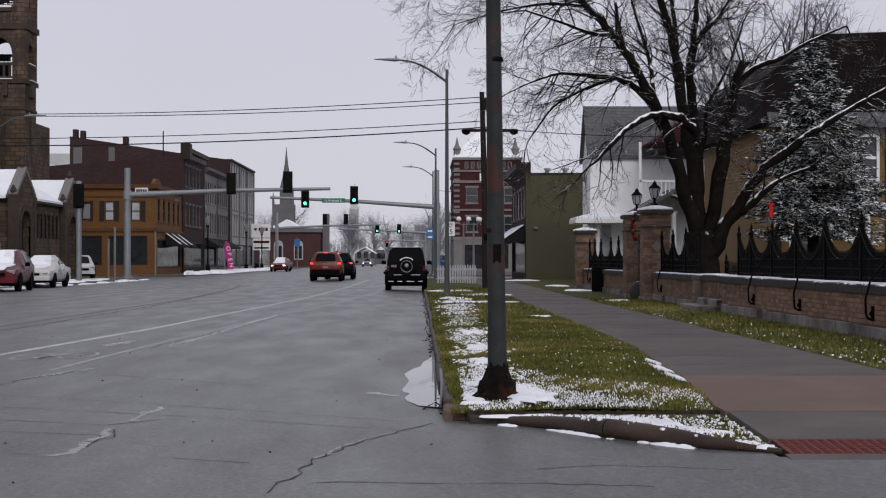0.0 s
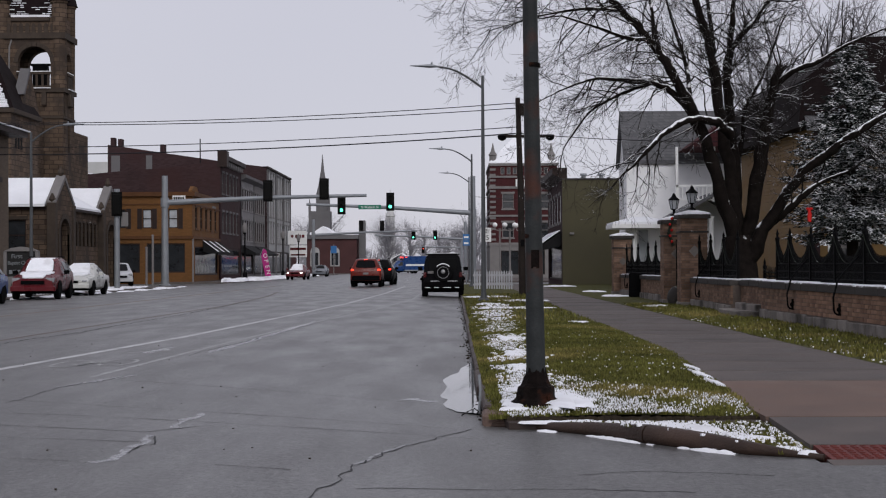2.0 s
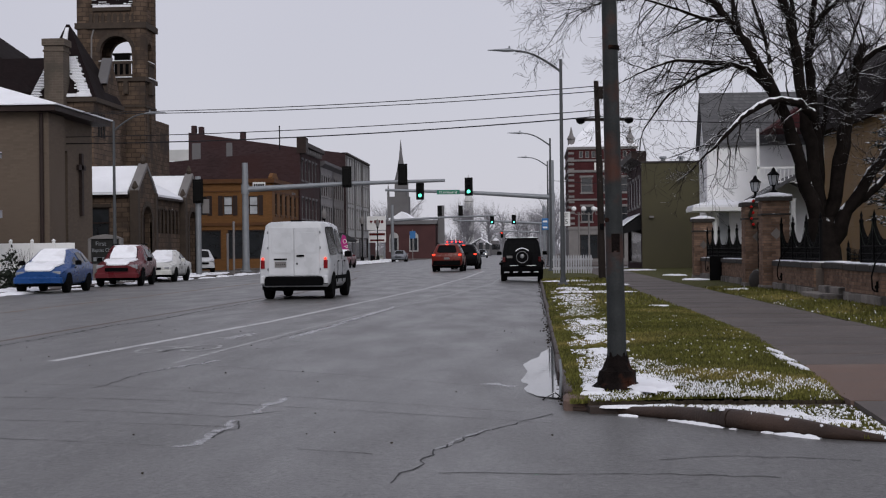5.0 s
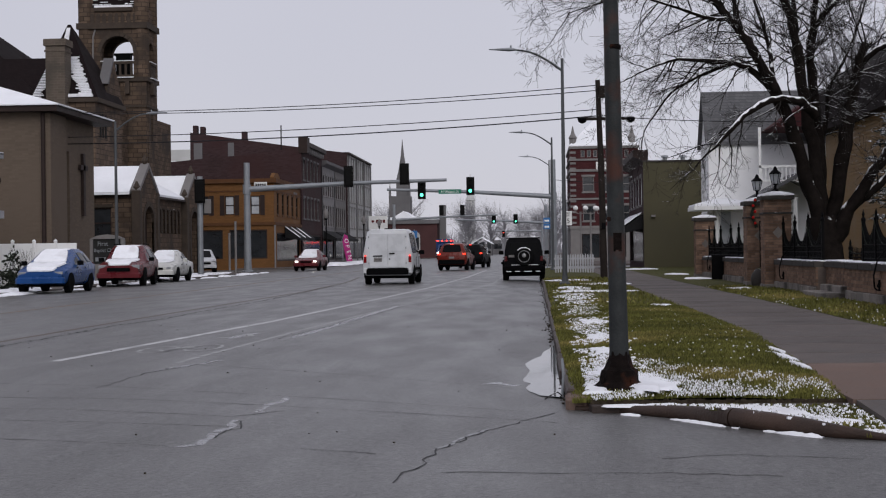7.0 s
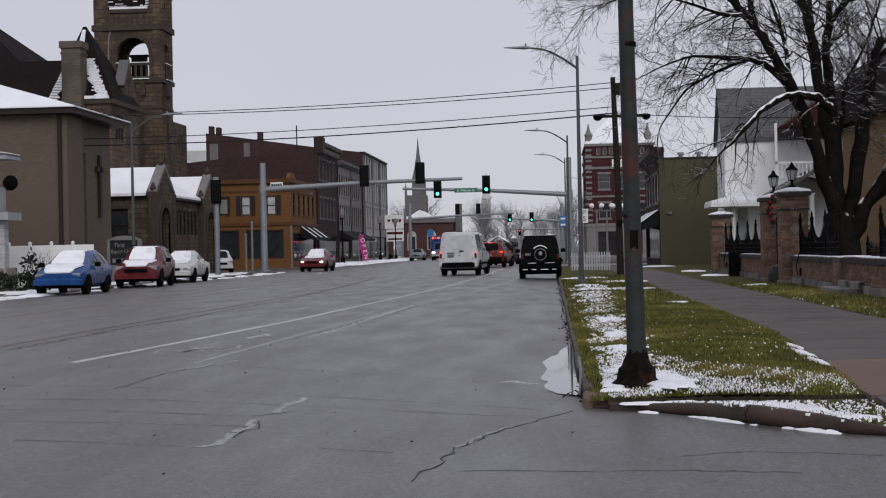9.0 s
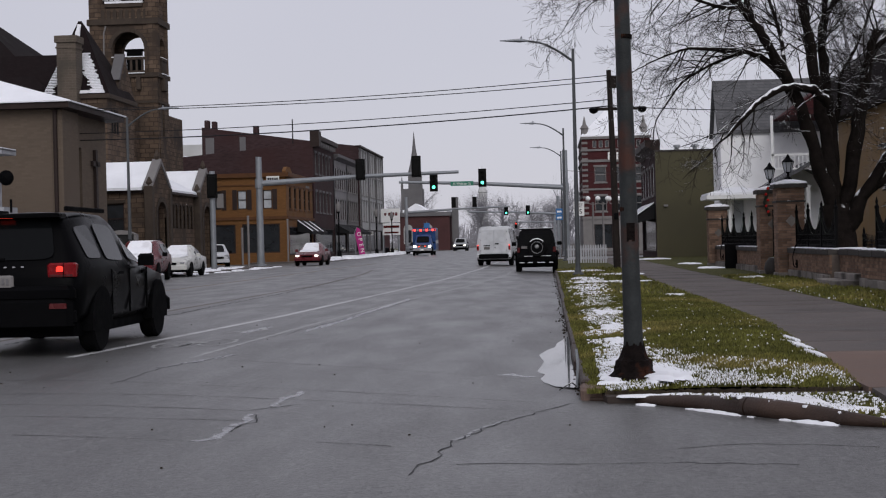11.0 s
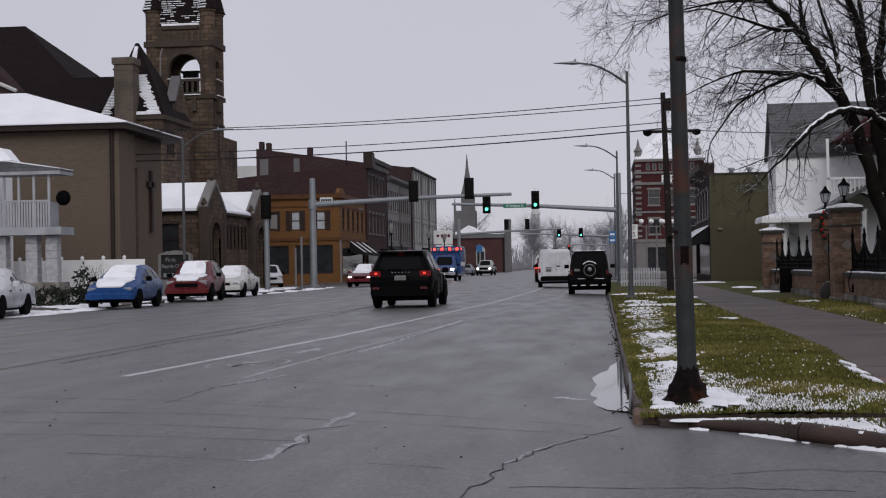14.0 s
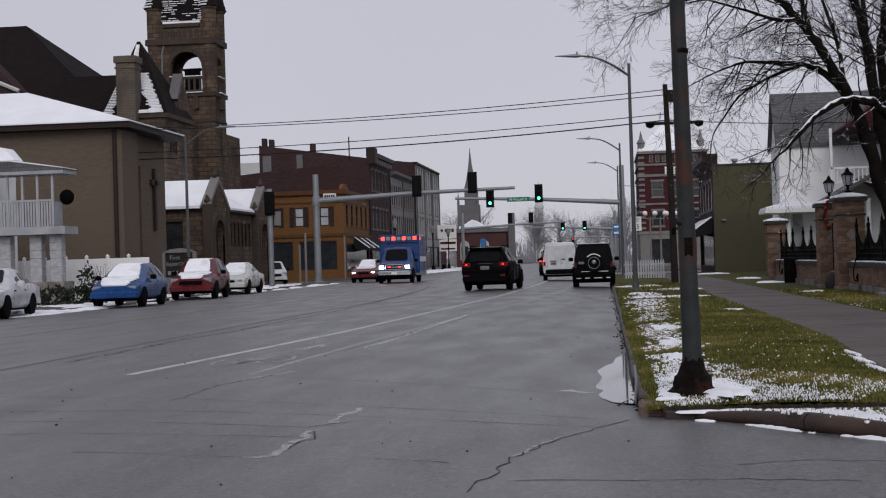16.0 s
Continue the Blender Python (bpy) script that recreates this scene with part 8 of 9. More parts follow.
    return vehicle("ambulance", "blue box ambulance with lit red warning lamps", "ambulance", sts, "p_amb", 3.5, 0.38, 1.0, [("side", 1, 3, 0.12, 0.12), ("top", 3, 4, 0.05, 0.05)], lights, mirror_y=(3.1, 1.2), bumper="black_plastic", rim="rim")


def pickup():
    sts = [(-1.2, 0.5, 0.95, 1.0, 0.9, 0.92, 0.86), (0.7, 0.45, 1.05, 1.1, 0.92, 0.94, 0.86), (0.75, 0.45, 1.1, 1.75, 0.92, 0.94, 0.72), (1.9, 0.45, 1.1, 1.82, 0.92, 0.94, 0.72), (2.15, 0.45, 1.1, 1.76, 0.92, 0.94, 0.72), (2.8, 0.45, 1.08, 1.16, 0.92, 0.93, 0.84), (3.9, 0.48, 1.0, 1.1, 0.9, 0.9, 0.78), (4.1, 0.5, 0.85, 1.0, 0.86, 0.86, 0.74)]
    lights = pair("headlamp", "headlight", "lit head lamp", 0.6, 0.84, 4.06, 4.14, 0.76, 0.92) + [("grille", "black_plastic", "", (-0.5, 0.5, 4.06, 4.13, 0.7, 0.95))]
    return vehicle("pickup_truck", "silver pickup truck with lit head lamps", "truck", sts, "p_silver", 3.4, 0.39, 0.95, [("side", 2, 4, 0.1, 0.12), ("top", 4, 5, 0.06, 0.06)], lights, mirror_y=(2.4, 1.1))


van = panel_van()
suv = journey()
orange = small_suv("orange_suv", "orange compact SUV with lit brake lamps", "p_orange")
dark = small_suv("dark_suv", "dark SUV waiting with lit brake lamps", "p_darkblack")
amb = ambulance()
red_sedan = sedan("red_sedan", "red sedan with snowy roof and lit head lamps", "p_red", True, True)
truck = pickup()
off_roader = jeep()
off_roader.matrix_basis = pose(-0.52, 62.6, -0.115)
for car, m in ((hatchback("blue_hatchback", "blue hatchback parked under a layer of snow", "p_blue"), (-16.42, 51.5, -0.04, 0, 0, 183)),
               (small_suv("red_suv", "dark red SUV parked under snow", "p_red", False, True), (-16.68, 61.3, -0.04, 0, 0, 185.5)),
               (sedan("white_sedan", "white sedan parked under snow", "p_cream"), (-17.2, 69.9, -0.05, 0, 0, 182)),
               (sedan("white_sedan", "clean white sedan parked before the porch house", "p_white", False), (-17.85, 42.9, -0.06, 0, 0, 187)),
               (small_suv("white_suv", "small white SUV parked beside the cross street", "p_white", False), (-24.2, 107.5, -0.13, 0, 0, 195)),
               (sedan("grey_sedan", "grey sedan parked far along the kerb", "p_grey", False), (-16.4, 184, -0.05, 0, 0, 180)),
               (sedan("grey_sedan", "grey sedan waiting far along the street", "p_grey", False, True), (-8.7, 255, 0, 0, 0, 180)),
               (small_suv("silver_suv", "silver SUV in the shop car park", "p_silver", False), (-24.5, 205, -0.2, 0, 0, 100)),
               (sedan("dark_sedan", "dark sedan in the shop car park", "p_darkblack", False), (-23.5, 211, -0.2, 0, 0, 95))):
    car.matrix_basis = pose(*m)

# ---- trees ----
TREE_LIMBS = [
    [(0.05, 0.0, -0.35, 0.6), (0.03, 0.0, 0.45, 0.5), (0.0, 0.0, 1.0, 0.44), (-0.02, 0.02, 1.4, 0.42)],
    [(-0.06, 0.0, 1.18, 0.223), (-0.53, -0.2, 2.61, 0.186), (-0.83, -0.4, 3.67, 0.167), (-1.36, -0.7, 4.80, 0.149), (-1.89, -0.9, 5.71, 0.124), (-2.49, -1.1, 6.54, 0.105), (-3.17, -1.3, 7.22, 0.087), (-3.85, -1.5, 7.75, 0.068), (-4.68, -1.8, 8.35, 0.043)],
    [(-0.23, -0.3, 4.05, 0.124), (-0.68, -0.8, 4.40, 0.112), (-1.36, -1.2, 4.47, 0.093), (-1.96, -1.5, 4.20, 0.081), (-2.49, -1.7, 3.75, 0.062), (-2.99, -1.8, 3.19, 0.037)],
    [(-1.06, -0.5, 4.24, 0.099), (-1.66, -0.6, 5.10, 0.087), (-2.34, -0.9, 5.45, 0.074), (-3.09, -1.3, 5.41, 0.062), (-3.85, -1.6, 5.48, 0.043), (-4.75, -1.8, 5.18, 0.025), (-5.43, -2.0, 4.80, 0.012)],
    [(-2.34, -0.9, 5.45, 0.050), (-3.32, -0.7, 5.10, 0.043), (-4.00, -0.5, 4.73, 0.031), (-4.53, -0.4, 3.97, 0.019)],
    [(-0.03, 0.1, 1.18, 0.211), (-0.18, 0.2, 3.07, 0.174), (-0.38, 0.3, 4.58, 0.149), (-0.56, 0.3, 5.93, 0.124), (-0.83, 0.2, 6.99, 0.105), (-1.13, 0.1, 7.90, 0.081), (-1.51, 0.0, 8.80, 0.050)],
    [(-0.38, 0.3, 4.58, 0.105), (-0.53, 1.0, 5.78, 0.087), (-0.38, 1.4, 6.84, 0.068), (-0.53, 1.6, 8.05, 0.050)],
    [(0.08, 0.3, 1.26, 0.198), (0.00, 0.6, 3.07, 0.161), (-0.05, 0.8, 4.73, 0.136), (-0.12, 1.0, 5.93, 0.112), (0.12, 1.0, 6.77, 0.087), (0.68, 1.0, 7.29, 0.062), (1.06, 1.0, 7.90, 0.043)],
    [(-0.12, 1.0, 5.93, 0.093), (0.00, 0.8, 6.99, 0.074), (0.08, 0.7, 8.20, 0.050)],
    [(0.23, 0.2, 1.10, 0.211), (0.53, 0.2, 2.61, 0.186), (0.68, 0.1, 3.97, 0.161), (0.91, 0.0, 5.18, 0.136), (1.15, 0.0, 5.97, 0.105)],
    [(0.95, 0.0, 5.33, 0.081), (1.43, -0.2, 5.81, 0.074), (2.04, -0.4, 5.97, 0.062), (2.79, -0.5, 6.46, 0.043), (3.77, -0.6, 6.84, 0.025)],
    [(0.08, -0.05, 0.45, 0.22), (0.36, -0.2, 1.05, 0.21), (0.83, -0.5, 2.01, 0.149), (1.51, -0.9, 3.07, 0.124), (2.26, -1.2, 3.64, 0.105), (3.02, -1.5, 4.20, 0.087), (3.92, -1.7, 4.73, 0.062), (4.98, -1.9, 5.33, 0.043), (6.04, -2.0, 5.78, 0.025)],
    [(0.72, -0.4, 1.72, 0.11), (0.98, -0.45, 1.9, 0.115), (1.51, -0.6, 2.39, 0.093), (1.96, -0.7, 2.77, 0.062), (2.72, -0.9, 3.07, 0.031)],
    [(-0.03, 0.7, 3.07, 0.081), (0.30, 0.9, 3.97, 0.062), (0.33, 1.0, 4.88, 0.050), (0.91, 1.1, 5.78, 0.037), (1.36, 1.2, 6.99, 0.025)],
    [(-2.49, -1.1, 6.54, 0.062), (-3.02, -1.4, 6.46, 0.050), (-3.77, -1.7, 6.69, 0.037), (-4.83, -2.0, 6.99, 0.025)],
    [(-3.17, -1.3, 7.22, 0.050), (-4.23, -1.4, 7.29, 0.037), (-5.43, -1.5, 7.07, 0.025), (-6.64, -1.6, 6.69, 0.012)],
    [(-3.85, -1.5, 7.75, 0.050), (-5.13, -1.6, 8.05, 0.037), (-6.34, -1.7, 7.82, 0.028), (-7.55, -1.8, 7.44, 0.012)],
    [(-1.89, -0.9, 5.71, 0.062), (-2.26, -0.4, 6.69, 0.050), (-2.26, 0.0, 7.60, 0.037), (-2.57, 0.2, 8.50, 0.025)],
    [(-1.36, -0.7, 4.80, 0.062), (-1.36, -0.2, 5.93, 0.050), (-1.66, 0.1, 6.99, 0.037), (-1.96, 0.3, 8.20, 0.025)],
]


class Tubes:
    """Collects many thin tubes into one mesh."""

    def __init__(self):
        self.v, self.f = [], []

    def add(self, pts, radii, n):
        pts = np.asarray(pts, float)
        way = np.gradient(pts, axis=0)
        way /= np.linalg.norm(way, axis=1, keepdims=True) + 1e-9
        side = np.cross(way, (0.31, 0.77, 0.2))
        side /= np.linalg.norm(side, axis=1, keepdims=True) + 1e-9
        up = np.cross(way, side)
        base = len(self.v)
        for p, s, u, r in zip(pts, side, up, radii):
            for k in range(n):
                a = k * math.tau / n
                self.v.append(tuple(p + r * (math.cos(a) * s + math.sin(a) * u)))
        for i in range(len(pts) - 1):
            for k in range(n):
                a, b = base + i * n + k, base + i * n + (k + 1) % n
                self.f.append((a, b, b + n, a + n))

    def put(self, name, material, parent, label="", kind=""):
        me = bpy.data.meshes.new(name)
        me.from_pydata(self.v, [], self.f)
        me.materials.append(M[material])
        me.shade_smooth()
        ob = new(name, me)
        ob.parent = parent
        return tagged(ob, label, kind=kind)


def grow(tw, start, way, length, radius, level, rng, sag, outward, kids=(7, 6, 4)):
    """A bending branch with its own side shoots."""
    n = 6 if level < 2 else 4
    pts, p, d = [start], np.array(start, float), np.array(way, float)
    for i in range(n):
        d = d + rng.normal(0, 0.17, 3) + np.array((0, 0, -sag * (0.5 + 0.7 * i / n))) + (np.array((0, 0, sag * 1.9)) if i >= n - 2 else 0) + outward * 0.03
        d /= np.linalg.norm(d)
        p = p + d * length / n
        pts.append(p.copy())
    radii = [max(0.0035, radius * (1 - 0.8 * i / n)) for i in range(n + 1)]
    tw.add(pts, radii, 5 if level == 0 else (4 if level == 1 else 3))
    if level >= 3:
        return
    for _ in range(kids[level]):
        f = rng.uniform(0.2, 1.0)
        i = min(n - 1, int(f * n))
        q = pts[i] + (pts[i + 1] - pts[i]) * (f * n - i)
        w = (pts[i + 1] - pts[i]) / (np.linalg.norm(pts[i + 1] - pts[i]) + 1e-9)
        off = rng.normal(0, 1, 3)
        off -= w * off.dot(w)
        off /= np.linalg.norm(off) + 1e-9
        grow(tw, q, w * 0.75 + off * 0.75, length * rng.uniform(0.35, 0.62), max(0.0035, radii[i] * 0.6), level + 1, rng, sag, outward, kids)


def big_tree():
    t = thing("bare_tree", (7.55, 40, 0.55), "large bare tree with snow along its dark limbs", "tree")
    rng = np.random.default_rng(7)
    limbs, twigs = Tubes(), Tubes()
    for k, limb in enumerate(TREE_LIMBS):
        c = np.array([q[:3] for q in limb])
        r = np.array([q[3] for q in limb])
        u = np.linspace(0, len(limb) - 1, 4 * (len(limb) - 1) + 1)
        pts = np.stack([np.interp(u, range(len(limb)), c[:, a]) for a in range(3)], 1)
        for _ in range(2):
            pts[1:-1] = (pts[:-2] + 2 * pts[1:-1] + pts[2:]) / 4
        wob = rng.normal(0, 1, pts.shape) * np.interp(u, range(len(limb)), r)[:, None] * 0.16
        wob[0] = 0
        if k == 0:
            wob[:] = 0
        pts = pts + wob
        rad = np.interp(u, range(len(limb)), r) * (1 + (0.08 if k else 0.015) * rng.normal(0, 1, len(u)))
        limbs.add(pts, rad * np.interp(pts[:, 2], (1.0, 4.0), (0.98, 1.04)), 12)
        if k == 0:
            continue
        length = np.linalg.norm(np.diff(pts, axis=0), axis=1).sum()
        first = 0.42 if k in (1, 5, 7, 9, 11) else 0.12
        for _ in range(int(length * 3.0) + 3):
            f = rng.uniform(first, 1.0) * (len(pts) - 1.001)
            i = int(f)
            q = pts[i] + (pts[i + 1] - pts[i]) * (f - i)
            w = (pts[i + 1] - pts[i]) / np.linalg.norm(pts[i + 1] - pts[i])
            off = rng.normal(0, 1, 3) * (1, 0.8, 1)
            off -= w * off.dot(w)
            off /= np.linalg.norm(off)
            left = q[0] < -1.0
            grow(twigs, q, w * 0.6 + off * 0.8 + (np.array((-0.2, 0, 0)) if left else 0), rng.uniform(0.8, 1.9), min(0.024, rad[i] * 0.5), 1, rng, 0.13 if left else 0.03, np.array((-1.0, 0, -0.4)) if left else np.array((0.1, 0, 0.3)), (6, 6, 5))
        grow(twigs, pts[-1], pts[-1] - pts[-2], 1.6, min(0.03, rad[-1]), 0, rng, 0.1, np.array((-0.6, 0, 0)), (6, 5, 4))
    limbs.put("trunk", "bark", t, "dark furrowed trunk and limbs")
    twigs.put("crown", "twig", t, "fine bare drooping twigs", "stuff")


big_tree()


def bare_tree(x, y, z, height, spread, seed, material, label, count=26):
    t = thing("bare_tree", (x, y, z), label, "tree", "background trees")
    rng = np.random.default_rng(seed)
    trunk, twigs = Tubes(), Tubes()
    pts = np.array([(0, 0, 0), (0.05, 0, height * 0.2), (-0.05, 0, height * 0.45), (0, 0, height * 0.75)]) + rng.normal(0, height * 0.008, (4, 3))
    trunk.add(pts, [height * 0.022, height * 0.017, height * 0.011, height * 0.004], 8)
    for _ in range(count):
        f = rng.uniform(0.2, 0.75)
        a = rng.uniform(0, math.tau)
        w = np.array((math.cos(a) * spread, math.sin(a) * spread, rng.uniform(0.5, 1.3)))
        grow(twigs, np.array((0, 0, height * f)), w / np.linalg.norm(w), height * rng.uniform(0.28, 0.5), height * 0.008, 1, rng, -0.03, np.zeros(3), (6, 6, 3))
    trunk.put("trunk", material, t)
    twigs.put("crown", material, t, "", "stuff")


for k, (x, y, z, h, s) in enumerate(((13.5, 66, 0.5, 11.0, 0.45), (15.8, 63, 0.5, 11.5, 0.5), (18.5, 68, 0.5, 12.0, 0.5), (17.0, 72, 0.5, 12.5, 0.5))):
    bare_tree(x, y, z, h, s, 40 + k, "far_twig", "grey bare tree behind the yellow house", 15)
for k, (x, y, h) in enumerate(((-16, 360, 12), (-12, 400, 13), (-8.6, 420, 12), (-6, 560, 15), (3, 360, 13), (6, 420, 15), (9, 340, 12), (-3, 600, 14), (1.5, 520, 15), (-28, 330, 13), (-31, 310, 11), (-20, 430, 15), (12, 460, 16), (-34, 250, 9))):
    bare_tree(x, y, -0.3, h, 0.75, 60 + k, "far_twig", "bare tree at the street's end, haze put into its colour", 44)


def fir():
    t = thing("fir_tree", (11.0, 41.6, 0.55), "dark conifer dusted with snow", "tree")
    rng = np.random.default_rng(5)
    trunk = Tubes()
    trunk.add([(0, 0, -0.1), (0.02, 0, 2.0), (-0.05, 0, 4.5), (-0.1, 0, 6.1)], [0.17, 0.13, 0.07, 0.015], 8)
    v, f = [], []
    z = 1.3
    while z < 6.1:
        r = 1.98 * (1 - ((z - 0.9) / 5.4) ** 1.5) + 0.05
        if z < 1.9:
            r *= 0.8
        for _ in range(9 if z < 4.5 else 6):
            a, rr = rng.uniform(0, math.tau), r * rng.uniform(0.72, 1.14)
            n = 8
            droop = rng.uniform(0.1, 0.32)
            pts = np.array([(math.cos(a) * rr * q / n, math.sin(a) * rr * q / n, z + 0.1 * q / n - droop * rr * (q / n) ** 1.5 + 0.16 * rr * max(0, q / n - 0.7)) for q in range(n + 1)])
            trunk.add(pts, [0.03 * (1 - 0.85 * q / n) + 0.003 for q in range(n + 1)], 4)
            for _ in range(int(52 * rr) + 12):
                u = rng.uniform(0.12, 1.0) * n
                i = min(n - 1, int(u))
                p = pts[i] + (pts[i + 1] - pts[i]) * (u - i) + rng.normal(0, 0.045, 3)
                b = a + rng.normal(0, 0.8)
                lng, wd = rng.uniform(0.1, 0.24), rng.uniform(0.02, 0.05)
                d = np.array((math.cos(b), math.sin(b), rng.uniform(-0.55, 0.35)))
                d /= np.linalg.norm(d)
                s = np.cross(d, (0, 0, 1)) + rng.normal(0, 0.25, 3)
                s /= np.linalg.norm(s)
                h = np.cross(s, d)
                k = len(v)
                v += [tuple(p), tuple(p + d * lng * 0.5 + s * wd), tuple(p + d * lng), tuple(p + d * lng * 0.5 - s * wd), tuple(p + d * lng * 0.5 + h * wd * 0.8)]
                f += [(k, k + 1, k + 4), (k + 1, k + 2, k + 4), (k + 2, k + 3, k + 4), (k + 3, k, k + 4), (k, k + 3, k + 2, k + 1)]
        z += 0.17
    trunk.v = [tuple(1.09 * c for c in p) for p in trunk.v]
    v = [tuple(1.09 * c for c in p) for p in v]
    trunk.put("trunk", "bark", t)
    me = bpy.data.meshes.new("foliage")
    me.from_pydata(v, [], f)
    me.materials.append(M["needle"])
    ob = new("foliage", me)
    ob.parent = t
    tagged(ob, "needle sprays white with snow", kind="stuff")


fir()


def hedge():
    rng = np.random.default_rng(9)
    v, f = [], []
    for x, y, z, rx, ry, rz, n in [(-22.0 + 0.75 * k, 52.2, 0.32, 0.5, 0.4, 0.35 + 0.06 * (k % 2), 420) for k in range(5)] + [(-18.7, 52.5, 0.7, 0.28, 0.28, 0.75, 320)]:
        for _ in range(n):
            d = rng.normal(0, 1, 3)
            d /= np.linalg.norm(d)
            p = np.array((x, y, z)) + d * (rx, ry, rz) * rng.uniform(0.6, 1.08)
            if p[2] < 0:
                continue
            s, u = rng.normal(0, 0.05, 3), rng.normal(0, 0.05, 3)
            k = len(v)
            v += [tuple(p), tuple(p + s), tuple(p + s + u), tuple(p + u)]
            f.append((k, k + 1, k + 2, k + 3))
    t = thing("hedge", (0, 0, 0), "low dark clipped hedge before the porch", "hedge")
    me = bpy.data.meshes.new("foliage")
    me.from_pydata(v, [], f)
    me.materials.append(M["hedge_leaf"])
    ob = new("foliage", me)
    ob.parent = t
    ob["kind"] = "stuff"
    tw = Tubes()
    for _ in range(46):
        x = rng.uniform(-18.6, -17.9)
        tw.add([(x, 52.4, 0), (x + rng.normal(0, 0.1), 52.4, 0.5), (x + rng.normal(0, 0.2), 52.4, rng.uniform(0.8, 1.5))], [0.012, 0.008, 0.004], 4)
    tw.put("stem", "bark", t, "thin bare stems", "stuff")


hedge()

# ---- garden wall, fence, gate ----
def pickets(fence, x, y0, y1, z0, posts, base_h, rise, gap=0.062):
    """Wrought iron: spiked uprights whose tops swing down between posts, on three rails."""
    bm = B()
    for z in (z0 + 0.06, z0 + 0.2, z0 + base_h - 0.06):
        box(bm, x - 0.012, x + 0.012, y0, y1, z, z + 0.025)
    part("rail", bm, "iron", fence)
    y = y0 + gap / 2
    bm = B()
    while y < y1:
        near = min(abs(y - p) for p in posts)
        span = (posts[1] - posts[0]) / 2
        h = base_h + rise * (1 - min(1, near / span)) ** 2
        if near > 0.05:
            box(bm, x - 0.009, x + 0.009, y - 0.011, y + 0.011, z0, z0 + h)
            prism_quick(bm, [(y - 0.02, z0 + h), (y + 0.02, z0 + h), (y, z0 + h + 0.09)], "x", x - 0.006, x + 0.006)
        y += gap
    tagged(part("picket", bm, "iron", fence, "spiked iron uprights"), kind="stuff")
    for p in posts:
        bm = B()
        box(bm, x - 0.035, x + 0.035, p - 0.035, p + 0.035, z0, z0 + base_h + rise - 0.05)
        lathe(bm, [(0.05, z0 + base_h + rise - 0.05), (0.055, z0 + base_h + rise), (0.02, z0 + base_h + rise + 0.05), (0.035, z0 + base_h + rise + 0.1), (0.0, z0 + base_h + rise + 0.22)], 8, centre=(x, p, 0))
        part("post", bm, "iron", fence)
    for a, b in zip(posts, posts[1:]):
        bm = B()
        pts = [(x - 0.045, a + (b - a) * q / 14, z0 + base_h + rise * (abs(q - 7) / 7) ** 2 - 0.05) for q in range(15)]
        tube(bm, pts, 0.006, 4)
        part("garland", bm, "hedge_leaf", fence, "thin dark garland")


def scroll(fence, y):
    """An S-shaped iron stay from the fence down to the wall's face."""
    bm = B()
    x = WALL_X
    pts = [(x + 0.33, y, 1.35), (x + 0.1, y, 1.1), (x - 0.06, y, 0.9), (x - 0.14, y, 0.6), (x - 0.13, y, 0.4)]
    for q in range(17):
        a = math.pi + q * 0.5
        r = 0.1 * (1 - q / 20)
        pts.append((x - 0.13 + 0.1 + r * math.cos(a), y - 0.02 * q / 17, 0.38 + r * math.sin(a)))
    tube(bm, pts, 0.017, 6)
    box(bm, x - 0.05, x + 0.01, y - 0.02, y + 0.02, 0.28, 0.5)
    part("scroll_stay", bm, "iron", fence, "curled iron stay")


def brick_run(wall_ob, rest, mesh, y0, y1, x, z0, z1, single_until, rnd):
    """Courses of bricks on a face that looks across the street; each brick stands a little proud or back."""
    h, w, j = 0.066, 0.2, 0.011
    z, row = z0, 0
    while z + h <= z1 + 0.005:
        y = y0 - (0.105 if row % 2 else 0)
        while y < y1:
            a, b = max(y, y0), min(y + w, y1)
            if b - a > 0.05:
                d = rnd.uniform(-0.004, 0.004)
                if y > y0 and b == y + w and y < single_until:
                    ob = new("brick", mesh)
                    ob.parent = wall_ob
                    ob.location = (x + d, y, z)
                else:
                    box(rest, x - 0.012 + d, x + 0.05 + d, a, b, z, z + h)
            y += w + j
        z += h + j
        row += 1


def brick_pillar(parent, x, y, w, h, rnd):
    bm = B()
    box(bm, x - w / 2 + 0.012, x + w / 2 - 0.012, y - w / 2 + 0.012, y + w / 2 - 0.012, -0.1, h)
    part("core", bm, "mortar", parent)
    bm = B()
    z, row = 0.02, 0
    while z + 0.066 < h:
        n = int(w / 0.2)
        step = w / n
        for k in range(n + (row % 2)):
            a = -w / 2 + (k - 0.5 * (row % 2)) * step
            b = min(a + step - 0.011, w / 2)
            a = max(a, -w / 2)
            d = rnd.uniform(-0.005, 0.005)
            box(bm, x + a, x + b, y - w / 2 + d, y - w / 2 + 0.03, z, z + 0.066)
            box(bm, x - w / 2 + d, x - w / 2 + 0.03, y + a, y + b, z, z + 0.066)
        z += 0.077
        row += 1
    tagged(part("brickwork", bm, "brick_rest", parent, "buff-red brick courses"), kind="stuff")
    bm = B()
    block(bm, x - w / 2 - 0.03, x + w / 2 + 0.03, y - w / 2 - 0.03, y + w / 2 + 0.03, h - 0.42, h - 0.36, 0.01)
    part("band", bm, "coping", parent)
    bm = B()
    block(bm, x - w / 2 - 0.08, x + w / 2 + 0.08, y - w / 2 - 0.08, y + w / 2 + 0.08, h, h + 0.12, 0.02)
    cap = part("cap", bm, "coping", parent)
    bm = B()
